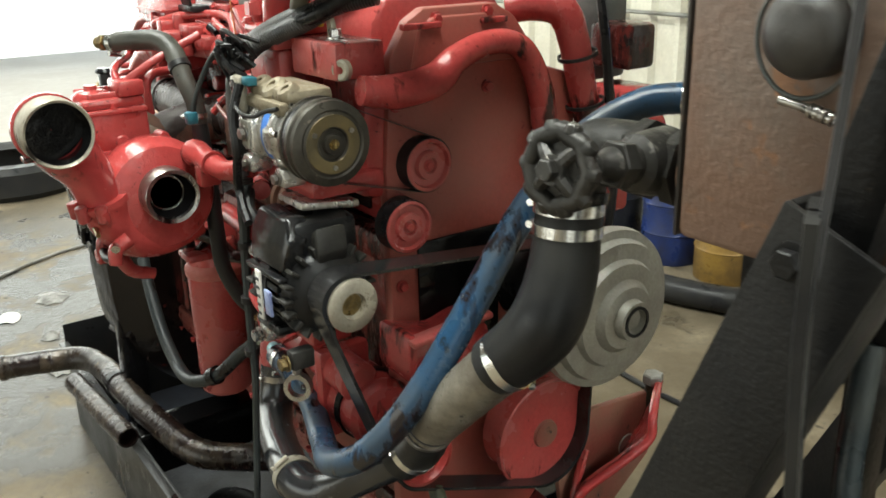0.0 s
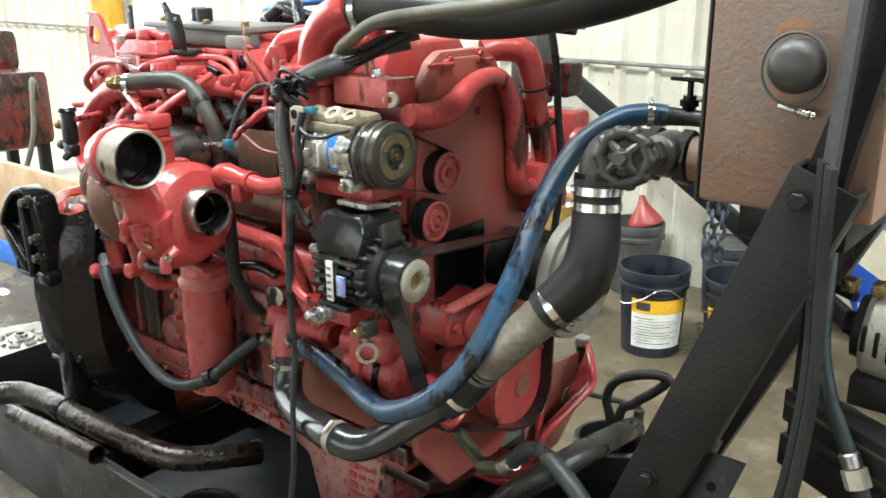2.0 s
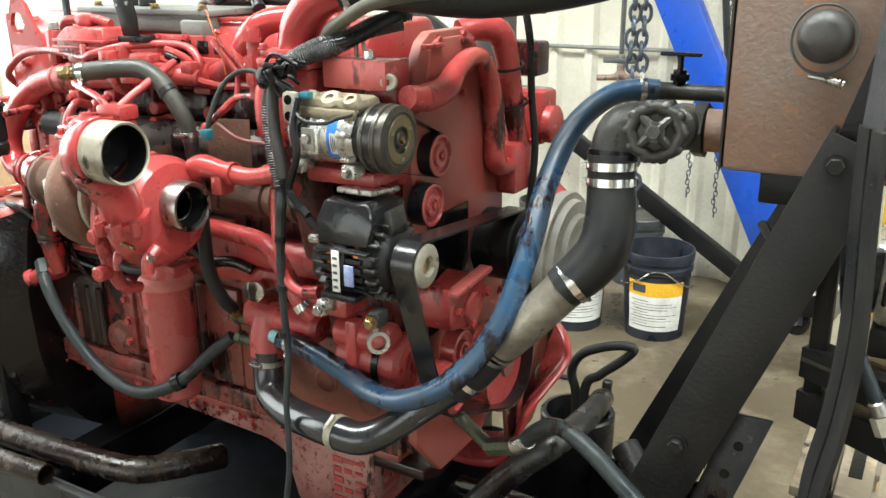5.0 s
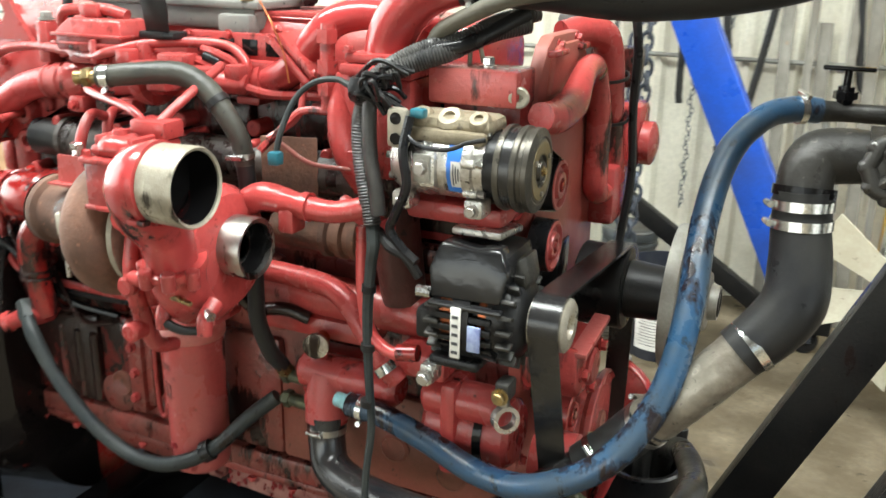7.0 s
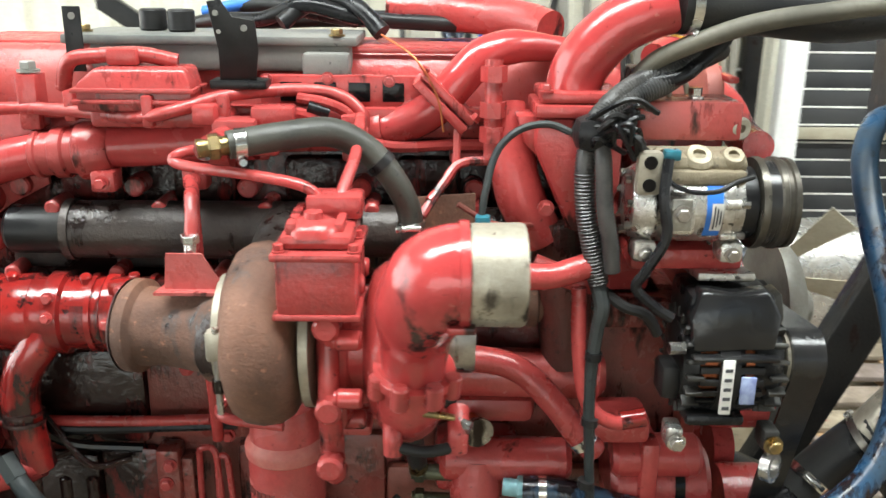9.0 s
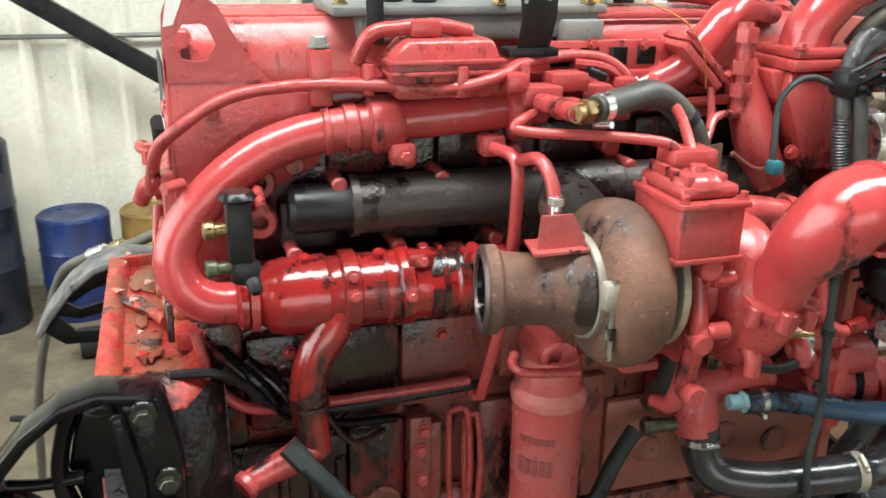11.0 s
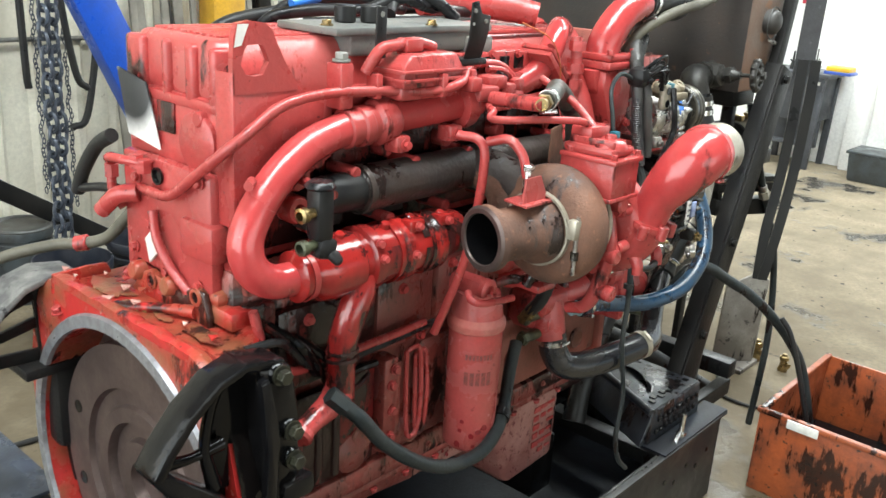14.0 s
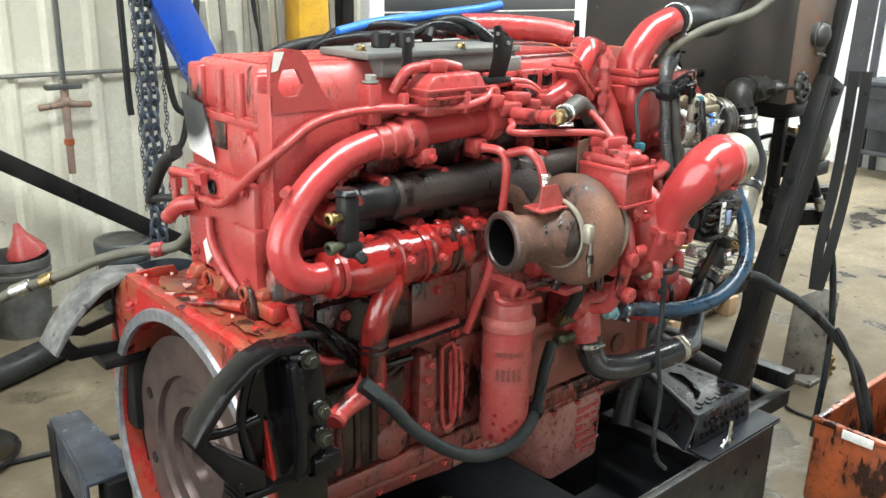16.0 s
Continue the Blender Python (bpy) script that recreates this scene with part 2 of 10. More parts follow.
TARP = mat("dull_grey_hose", (0.11, 0.1, 0.075), 0.65, 0, (0.06, 0.055, 0.042), 0.4, 8, None, 0, 0, 0.1, 120)
TROUGH_STEEL = mat("oily_navy_steel", (0.015, 0.018, 0.025), 0.45, 0, (0.008, 0.008, 0.0095), 0.5, 7, (0.05, 0.052, 0.058), 0.06, 60, 0.25, 110, 0.12)
TROUGH_SIDE = mat("dusty_trough_side", (0.034, 0.033, 0.03), 0.45, 0.1, (0.016, 0.016, 0.017), 0.5, 6, (0.075, 0.068, 0.052), 0.3, 40, 0.3, 110, 0.15, oil=0.3)
FLYWHEEL = mat("oily_flywheel_steel", (0.17, 0.125, 0.115), 0.42, 0.75, (0.07, 0.05, 0.045), 0.4, 6, None, 0, 0, 0.15, 110, 0.12)

RING_STEEL = mat("worn_machined_face", (0.36, 0.37, 0.4), 0.45, 0.7, (0.2, 0.19, 0.19), 0.4, 30, (0.55, 0.55, 0.56), 0.25, 70, 0.2, 160)
OLIVE_BOLT = mat("olive_greasy_bolt", (0.06, 0.06, 0.04), 0.35, 0.5, (0.015, 0.014, 0.012), 0.5, 30, None, 0, 0, 0.2, 120)
GV = mat("greasy_iron_valve", (0.05, 0.047, 0.043), 0.4, 0.4, (0.018, 0.017, 0.015), 0.45, 14, (0.14, 0.13, 0.115), 0.3, 40, 0.35, 120)
for m_ in (RUBBER, RUBBER_GREY, PLASTIC, BUCKET):
    m_.node_tree.nodes["Principled BSDF"].inputs["Specular IOR Level"].default_value = 0.26
BLACK_PAINT.node_tree.nodes["Principled BSDF"].inputs["Specular IOR Level"].default_value = 0.18
OIL_SHADE_BLACK.node_tree.nodes["Principled BSDF"].inputs["Specular IOR Level"].default_value = 0.22
TROUGH_STEEL.node_tree.nodes["Principled BSDF"].inputs["Specular IOR Level"].default_value = 0.2

# Roof and walls out of view, kept dark to cut reflected fill.
CEIL = mat("unseen_dark_roof", (0.2, 0.2, 0.19), 0.6, 0, (0.12, 0.115, 0.105), 0.4, 1.2, None, 0, 0, 0.05, 40)
UNSEEN_WALL = mat("unseen_dark_wall", (0.24, 0.23, 0.2), 0.6, 0, (0.14, 0.13, 0.11), 0.4, 1.5, None, 0, 0, 0.05, 40)
MODULE = mat("dusty_grey_module", (0.11, 0.115, 0.11), 0.5, 0.1, (0.2, 0.19, 0.17), 0.4, 11, (0.03, 0.03, 0.03), 0.3, 40, 0.15, 150)
BELT = mat("polished_black_belt", (0.014, 0.014, 0.015), 0.2, 0, (0.03, 0.028, 0.026), 0.3, 12, None, 0, 0, 0.1, 200, 0.06)
PALLET_GREY = mat("dusty_beam_edge", (0.2, 0.18, 0.13), 0.6, 0, (0.1, 0.09, 0.07), 0.5, 12)
BLOTCH = mat("dark_red_paint_drip", (0.2, 0.012, 0.016), 0.25)
DUSTY_RED = mat("dusty_brown_red_cup", (0.24, 0.06, 0.045), 0.6, 0, (0.2, 0.1, 0.065), 0.5, 10, (0.04, 0.02, 0.015), 0.3, 40, 0.25, 120, oil=0.2)

def concrete():
    m = bpy.data.materials.new("oil_stained_concrete")
    m.use_nodes = True
    nt = m.node_tree
    N, L = nt.nodes, nt.links
    b = N["Principled BSDF"]
    tc = N.new("ShaderNodeTexCoord")

    def nz(scale, detail=8.0, rgh=0.62):
        t = N.new("ShaderNodeTexNoise")
        t.inputs["Scale"].default_value, t.inputs["Detail"].default_value, t.inputs["Roughness"].default_value = scale, detail, rgh
        L.new(tc.outputs["Object"], t.inputs["Vector"])
        return t.outputs[0]

    def rng(src, a, c, lo=0.0, hi=1.0):
        r = N.new("ShaderNodeMapRange")
        for k, v in (("From Min", a), ("From Max", c), ("To Min", lo), ("To Max", hi)):
            r.inputs[k].default_value = v
        L.new(src, r.inputs["Value"])
        return r.outputs[0]

    def mix(f, a, c):
        x = N.new("ShaderNodeMix")
        x.data_type = "RGBA"
        L.new(f, x.inputs["Factor"])
        for s, v in ((x.inputs[6], a), (x.inputs[7], c)):
            if isinstance(v, tuple):
                s.default_value = (*v, 1)
            else:
                L.new(v, s)
        return x.outputs[2]

    col = mix(rng(nz(3.0), 0.35, 0.65), (0.15, 0.12, 0.08), (0.285, 0.235, 0.16))
    col = mix(rng(nz(45.0, 3.0), 0.4, 0.75), col, (0.16, 0.135, 0.1))
    oil = rng(nz(1.5, 5.0), 0.56, 0.62)
    col = mix(oil, col, (0.05, 0.045, 0.038))
    drops = rng(nz(14.0, 2.0), 0.67, 0.70)
    col = mix(drops, col, (0.03, 0.027, 0.024))
    # standing water and oil near the west door
    spill = N.new("ShaderNodeVectorMath")
    spill.operation = "DISTANCE"
    spill.inputs[1].default_value = (-1.7, -1.3, 0)
    L.new(tc.outputs["Object"], spill.inputs[0])
    west = rng(spill.outputs["Value"], 2.7, 1.6)
    wet = N.new("ShaderNodeMath")
    wet.operation = "MULTIPLY"
    L.new(west, wet.inputs[0])
    L.new(rng(nz(2.2, 5.0), 0.38, 0.5), wet.inputs[1])
    col = mix(wet.outputs[0], col, (0.04, 0.036, 0.03))
    # stains and shade behind the stand, both put into the floor colour
    area = N.new("ShaderNodeVectorMath")
    area.operation = "DISTANCE"
    area.inputs[1].default_value = (-0.7, 1.3, 0)
    L.new(tc.outputs["Object"], area.inputs[0])
    floor_shade = N.new("ShaderNodeMath")
    floor_shade.operation = "MULTIPLY"
    L.new(rng(area.outputs["Value"], 1.9, 0.9, 0.0, 0.8), floor_shade.inputs[0])
    L.new(rng(nz(3.5, 6.0), 0.3, 0.55), floor_shade.inputs[1])
    col = mix(floor_shade.outputs[0], col, (0.085, 0.07, 0.048))
    # broad darkening before the stand, stains and shading in one colour
    front = N.new("ShaderNodeVectorMath")
    front.operation = "DISTANCE"
    front.inputs[1].default_value = (1.9, 0.9, 0)
    L.new(tc.outputs["Object"], front.inputs[0])
    worn = N.new("ShaderNodeMath")
    worn.operation = "MULTIPLY"
    L.new(rng(front.outputs["Value"], 3.0, 1.3, 0.0, 0.9), worn.inputs[0])
    L.new(rng(nz(4.0, 6.0), 0.22, 0.55), worn.inputs[1])
    col = mix(worn.outputs[0], col, (0.085, 0.066, 0.04))
    L.new(col, b.inputs["Base Color"])
    any_oil = N.new("ShaderNodeMath")
    any_oil.operation = "MAXIMUM"
    L.new(wet.outputs[0], any_oil.inputs[0])
    L.new(oil, any_oil.inputs[1])
    L.new(rng(any_oil.outputs[0], 0.0, 1.0, 0.75, 0.22), b.inputs["Roughness"])
    b.inputs["Specular IOR Level"].default_value = 0.22
    bp = N.new("ShaderNodeBump")
    bp.inputs["Strength"].default_value, bp.inputs["Distance"].default_value = 0.25, 0.004
    wave = N.new("ShaderNodeMath")
    wave.operation = "MULTIPLY_ADD"
    L.new(nz(9.0, 6.0, 0.7), wave.inputs[0])
    L.new(rng(any_oil.outputs[0], 0.0, 1.0, 0.5, 6.0), wave.inputs[1])
    L.new(nz(60.0, 5.0), wave.inputs[2])
    L.new(wave.outputs[0], bp.inputs["Height"])
    L.new(bp.outputs[0], b.inputs["Normal"])
    return m


CONCRETE = concrete()


def sprayed_plate():
    """White enamel plate with a soft-edged cloud of black spray paint over its upper part."""
    m = mat("black_spray_on_plate", (0.8, 0.8, 0.78), 0.4, 0, None, 0, 9, None, 0, 0, 0.03, 80)
    N, L = m.node_tree.nodes, m.node_tree.links
    b = N["Principled BSDF"]
    was = b.inputs["Base Color"].links[0].from_socket
    tc = N.new("ShaderNodeTexCoord")
    dist = N.new("ShaderNodeVectorMath")
    dist.operation = "DISTANCE"
    dist.inputs[1].default_value = (0.116, 0.116, 1.395)
    L.new(tc.outputs["Object"], dist.inputs[0])
    r = N.new("ShaderNodeMapRange")
    r.inputs["From Min"].default_value, r.inputs["From Max"].default_value = 0.088, 0.05
    L.new(dist.outputs["Value"], r.inputs["Value"])
    x = N.new("ShaderNodeMix")
    x.data_type = "RGBA"
    L.new(r.outputs[0], x.inputs["Factor"])
    L.new(was, x.inputs[6])
    x.inputs[7].default_value = (0.015, 0.016, 0.018, 1)
    L.new(x.outputs[2], b.inputs["Base Color"])
    return m


SPRAY = sprayed_plate()


# ---- kit ----
ROOT = {}


def thing(name, at, label, category, group="", kind=""):
    ob = new(name)
    ob.location = at
    ob.empty_display_size = 0.05
    ROOT[ob.name] = Vector(at)
    return tagged(ob, label, category, group, kind)


def mesh_of(name, bm, material, smooth=40):
    me = bpy.data.meshes.new(name)
    bmesh.ops.recalc_face_normals(bm, faces=bm.faces)
    cosa = math.cos(radians(smooth))
    for f in bm.faces:
        f.smooth = True
    for e in bm.edges:
        if len(e.link_faces) == 2 and e.link_faces[0].normal.dot(e.link_faces[1].normal) < cosa:
            e.smooth = False
    bm.to_mesh(me)
    bm.free()
    me.materials.append(material)
    return me


def part(name, bm, material, parent, label="", smooth=40):
    """One mesh object, in world coordinates, under a thing or a part."""
    ob = new(name, mesh_of(name, bm, material, smooth))
    if parent is not None:
        ob.parent = parent
        if parent.name in ROOT:
            ob.matrix_parent_inverse = Matrix.Translation(-ROOT[parent.name])
    return tagged(ob, label)


def solo(name, bm, material, label, category, group="", kind="", smooth=40):
    return tagged(new(name, mesh_of(name, bm, material, smooth)), label, category, group, kind)


def B():
    return bmesh.new()


def bx(bm, x0, x1, y0, y1, z0, z1, bev=0.006, seg=2, rot=None):
    """A bevelled box between two corners; rot turns it about its middle."""
    c = Vector(((x0 + x1) / 2, (y0 + y1) / 2, (z0 + z1) / 2))
    m = Matrix.Translation(c) @ (rot or Matrix()) @ Matrix.Diagonal((abs(x1 - x0), abs(y1 - y0), abs(z1 - z0), 1))
    r = bmesh.ops.create_cube(bm, size=1, matrix=m)
    if bev > 0:
        es = list({e for v in r["verts"] for e in v.link_edges})
        bmesh.ops.bevel(bm, geom=es, offset=min(bev, 0.45 * min(abs(x1 - x0), abs(y1 - y0), abs(z1 - z0))), segments=seg, affect="EDGES", profile=0.5)
    return bm


def frame_of(d):
    d = Vector(d).normalized()
    u = d.cross(Vector((0, 0, 1)))
    u = Vector((1, 0, 0)) if u.length < 1e-4 else u.normalized()
    return d, u, d.cross(u).normalized()


def rev(bm, p, d, profile, n=28, a0=0.0, a1=360.0, caps=True):
    """Turns a profile of (along, radius) about the axis through p along d."""
    d, u, v = frame_of(d)
    p = Vector(p)
    full = abs(a1 - a0) >= 359.9
    k = n if full else n + 1
    rings = []
    for s, r in profile:
        ring = []
        for i in range(k):
            a = radians(a0 + (a1 - a0) * i / n)
            ring.append(bm.verts.new(p + d * s + (u * math.cos(a) + v * math.sin(a)) * max(r, 1e-4)))
        rings.append(ring)
    for A, C in zip(rings, rings[1:]):
        for i in range(n):
            j = (i + 1) % k
            bm.faces.new((A[i], A[j], C[j], C[i]))
    if caps and full:
        for ring in (rings[0], rings[-1]):
            bm.faces.new(ring)
    return bm


def rod(bm, p, q, r, r2=None, n=16, bev=0.0):
    p, q = Vector(p), Vector(q)
    h = (q - p).length
    r2 = r if r2 is None else r2
    b = min(bev, h / 3, r / 2, r2 / 2)
    prof = [(0, r - b), (b, r), (h - b, r2), (h, r2 - b)] if b else [(0, r), (h, r2)]
    return rev(bm, p, q - p, prof, n)


def smooth_line(pts, per=8):
    pts = [Vector(p) for p in pts]
    if len(pts) < 3:
        return pts
    P = [pts[0] * 2 - pts[1]] + pts + [pts[-1] * 2 - pts[-2]]
    out = []
    for i in range(1, len(P) - 2):
        a, b, c, d = P[i - 1 : i + 3]
        for k in range(per):
            t = k / per
            out.append(0.5 * (2 * b + (c - a) * t + (2 * a - 5 * b + 4 * c - d) * t * t + (3 * b - a - 3 * c + d) * t**3))
    return out + [pts[-1]]


def tube(bm, pts, r, n=14, per=8, wall=0.0, wob=0.0, flat=1.0):
    """A pipe or hose along a smooth line; r is one radius or one for each point. wall: leaves the ends open with that thickness."""
    rs = r if isinstance(r, (list, tuple)) else [r] * len(pts)
    path = smooth_line(pts, per)
    m = len(path)
    t0 = (path[1] - path[0]).normalized()
    u = t0.orthogonal().normalized()
    rings = []
    for i, p in enumerate(path):
        t = (path[min(i + 1, m - 1)] - path[max(i - 1, 0)]).normalized()
        u = (u - t * u.dot(t)).normalized()
        v = t.cross(u)
        s = i / (m - 1) * (len(rs) - 1)
        k = min(int(s), len(rs) - 2)
        rad = rs[k] + (rs[k + 1] - rs[k]) * (s - k)
        rad *= 1 + wob * noise.noise(p * 30)
        rings.append([bm.verts.new(p + (u * math.cos(a) + v * math.sin(a) * flat) * rad) for a in (2 * math.pi * j / n for j in range(n))])
    for A, C in zip(rings, rings[1:]):
        for j in range(n):
            bm.faces.new((A[j], A[(j + 1) % n], C[(j + 1) % n], C[j]))
    if wall:
        for ring, p in ((rings[0], path[0]), (rings[-1], path[-1])):
            deep = path[3] if ring is rings[0] else path[-4]
            inn = [bm.verts.new(p + (v.co - p) * (1 - wall / rs[0])) for v in ring]
            dp = [bm.verts.new(deep + (v.co - p) * (1 - wall / rs[0])) for v in ring]
            for j in range(n):
                q = (j + 1) % n
                bm.faces.new((ring[j], ring[q], inn[q], inn[j]))
                bm.faces.new((inn[j], inn[q], dp[q], dp[j]))
            bm.faces.new(dp)
    else:
        bm.faces.new(rings[0])
        bm.faces.new(rings[-1])
    return bm


def prism(bm, pts, off, bev=0.0):
    """A plate: a flat outline of 3D points, pushed along off."""
    off = Vector(off)
    a = [bm.verts.new(Vector(p)) for p in pts]
    b = [bm.verts.new(Vector(p) + off) for p in pts]
    fs = [bm.faces.new(a), bm.faces.new(list(reversed(b)))]
    n = len(a)
    for i in range(n):
        fs.append(bm.faces.new((a[i], a[(i + 1) % n], b[(i + 1) % n], b[i])))
    if bev:
        es = list({e for f in fs for e in f.edges})
        bmesh.ops.recalc_face_normals(bm, faces=fs)
        bmesh.ops.bevel(bm, geom=es, offset=bev, segments=2, affect="EDGES", profile=0.5)
    return bm


def hexbolt(bm, p, d, r=0.008, h=0.008, flange=True):
    if flange:
        rod(bm, p, Vector(p) + Vector(d).normalized() * h * 0.3, r * 1.35, n=14)
    q = Vector(p) + Vector(d).normalized() * h * 0.3
    rod(bm, q, q + Vector(d).normalized() * h, r, n=6, bev=r * 0.12)
    return bm


def ringband(bm, p, d, r, w, t=0.0016, n=28):
    """A hose clamp's band round an axis."""
    return rev(bm, Vector(p) - Vector(d).normalized() * w / 2, d, [(0, r), (0, r + t), (w, r + t), (w, r), (0, r)], n, caps=False)


def clamp(parent, p, d, r, w=0.012, screw=None, material=None):
    bm = B()
    ringband(bm, p, d, r, w)
    d = Vector(d).normalized()
    s = Vector(screw) if screw else frame_of(d)[1]
    s = (s - d * s.dot(d)).normalized()
    c = Vector(p) + s * (r + 0.005)
    side = d.cross(s)
    rod(bm, c - side * 0.014, c + side * 0.012, 0.0048, n=10)
    hexbolt(bm, c + side * 0.012, side, 0.0045, 0.006, False)
    return part("hose_clamp", bm, material or BRIGHT, parent, "bright steel worm-drive hose clamp")


def text_mesh(name, words, size, m, material, parent, depth=0.0006):
    c = bpy.data.curves.new(name, "FONT")
    c.body, c.size, c.extrude, c.align_x, c.align_y = words, size, depth, "CENTER", "CENTER"
    tmp = bpy.data.objects.new(name + "_tmp", c)
    scene.collection.objects.link(tmp)
    bpy.context.view_layer.update()
    me = bpy.data.meshes.new_from_object(tmp.evaluated_get(bpy.context.evaluated_depsgraph_get()))
    bpy.data.objects.remove(tmp)
    me.transform(m)
    me.materials.clear()
    me.materials.append(material)
    ob = new(name, me)
    ob.parent = parent
    if parent.name in ROOT:
        ob.matrix_parent_inverse = Matrix.Translation(-ROOT[parent.name])
    return ob


# ---- the shed ----
XW, XE, YS, YN, ZC = -4.35, 7.78, -7.0, 2.86, 4.9


def sheet(name, x0, x1, z0, z1, y, flip, label, material):
    """Ribbed wall cladding in one long sheet, with thickness."""
    bm = B()
    pitch, prof = 0.2, ((0.0, 0.0), (0.06, 0.0), (0.085, 0.028), (0.115, 0.028), (0.14, 0.0))
    xs, k = [], 0
    while x0 + k * pitch < x1:
        xs += [(x0 + k * pitch + a, d) for a, d in prof]
        k += 1
    top = []
    for x, d in xs:
        top.append((bm.verts.new((x, y - d * flip, z0)), bm.verts.new((x, y - d * flip, z1)), bm.verts.new((x, y + 0.03 * flip, z0)), bm.verts.new((x, y + 0.03 * flip, z1))))
    for a, b in zip(top, top[1:]):
        bm.faces.new((a[0], b[0], b[1], a[1]))
        bm.faces.new((a[2], a[3], b[3], b[2]))
    return solo(name, bm, material, label, "wall", kind="structure", smooth=20)


sheet("wall_north", XW - 2.8, 2.5, 0.0, ZC, YN, 1, "cream ribbed steel cladding wall with dirty streaks", WALL)
solo("floor", bx(B(), XW - 8, XE + 4, YS - 9, YN + 7, -0.12, 0.0, 0), CONCRETE, "oil-stained wet concrete workshop floor", "floor", kind="structure")
solo("ceiling", bx(B(), XW - 0.2, XE + 0.2, YS - 0.2, YN + 0.6, ZC, ZC + 0.1, 0), CEIL, "unseen dark roof over the workshop, cutting reflected light", "ceiling", kind="structure")
bm = B()
bx(bm, XW - 0.15, XW, -7.0, -3.2, 0, ZC, 0)
bx(bm, XW - 0.15, XW, -3.2, YN, 3.9, ZC, 0)
solo("wall_west", bm, UNSEEN_WALL, "unseen dark wall round a wide open door", "wall", kind="structure")
# Assumed, unseen south side; its low header limits the sun indoors.
bm = B()
bx(bm, XW, -4.2, YS - 0.15, YS, 0, ZC, 0)
bx(bm, 5.2, XE, YS - 0.15, YS, 0, ZC, 0)
bx(bm, -4.2, 5.2, YS - 0.15, YS, 3.0, ZC, 0)
solo("wall_south", bm, UNSEEN_WALL, "unseen dark wall with an assumed bay opening", "wall", kind="structure")
bm = B()
bx(bm, XE, XE + 0.15, -0.2, YN + 0.5, 0, ZC, 0)
bx(bm, XE, XE + 0.15, YS, -5.0, 0, ZC, 0)
bx(bm, XE, XE + 0.15, -5.0, -0.2, 3.9, ZC, 0)
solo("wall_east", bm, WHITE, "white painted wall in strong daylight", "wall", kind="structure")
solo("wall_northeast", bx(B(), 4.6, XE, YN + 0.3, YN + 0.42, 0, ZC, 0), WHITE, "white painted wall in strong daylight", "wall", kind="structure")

# the yard's glare beyond the west door: a glowing sheet and a near-white slab
GLARE = bpy.data.materials.new("glowing_yard_sheet")
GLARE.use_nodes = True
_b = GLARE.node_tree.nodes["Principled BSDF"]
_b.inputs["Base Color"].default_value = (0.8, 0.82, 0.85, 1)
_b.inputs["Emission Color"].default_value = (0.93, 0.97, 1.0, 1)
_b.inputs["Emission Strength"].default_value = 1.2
YARD = mat("pale_glare_yard", (0.7, 0.69, 0.66), 0.8, 0, (0.6, 0.58, 0.54), 0.4, 1.0, None, 0, 0, 0.1, 30)
solo("pavement", bx(B(), XW - 7.5, XW - 0.05, YS - 9, YN + 7, 0.0, 0.005, 0), YARD, "pale yard slab outside the door, glare put into its colour", "pavement", kind="structure")
solo("backdrop", bx(B(), XW - 7.6, XW - 7.5, -14.0, 9.0, -0.1, 8.0, 0), GLARE, "glowing white sheet for the glare of the yard", "backdrop", kind="structure")

# wall rail
bm = B()
rod(bm, (XW - 2.7, YN - 0.05, 1.17), (2.45, YN - 0.05, 1.17), 0.011, n=10)
solo("trim", bm, DRUM_GREY, "thin grey pipe rail along the cladding", "pipe", kind="structure")


# ---- the engine ----
ENG = thing("diesel_engine", (0.6, 0.0, 0.36), "large red six-cylinder truck diesel engine, oily, on a stand", "engine")


def bolts(parent, pts, d, r=0.008, h=0.008, material=None, name="bolt"):
    """Hexagon bolts with flanges, on one shared mesh."""
    d = Vector(d).normalized()
    me = mesh_of(name, hexbolt(B(), (0, 0, 0), d, r, h), material or RED)
    for p in pts:
        ob = new(name, me)
        ob.location = p
        ob.parent = parent
        if parent.name in ROOT:
            ob.matrix_parent_inverse = Matrix.Translation(-ROOT[parent.name])


def pipe(name, pts, r, material, parent=None, label="", n=12, wall=0.0, wob=0.0, per=8, flat=1.0):
    return part(name, tube(B(), pts, r, n, per, wall, wob, flat), material, parent or ENG, label)


# block
block = part("block", bx(B(), 0.12, 1.33, -0.165, 0.165, 0.56, 1.12, 0.02), RED_STREAK, ENG, "grimy red cast engine block")
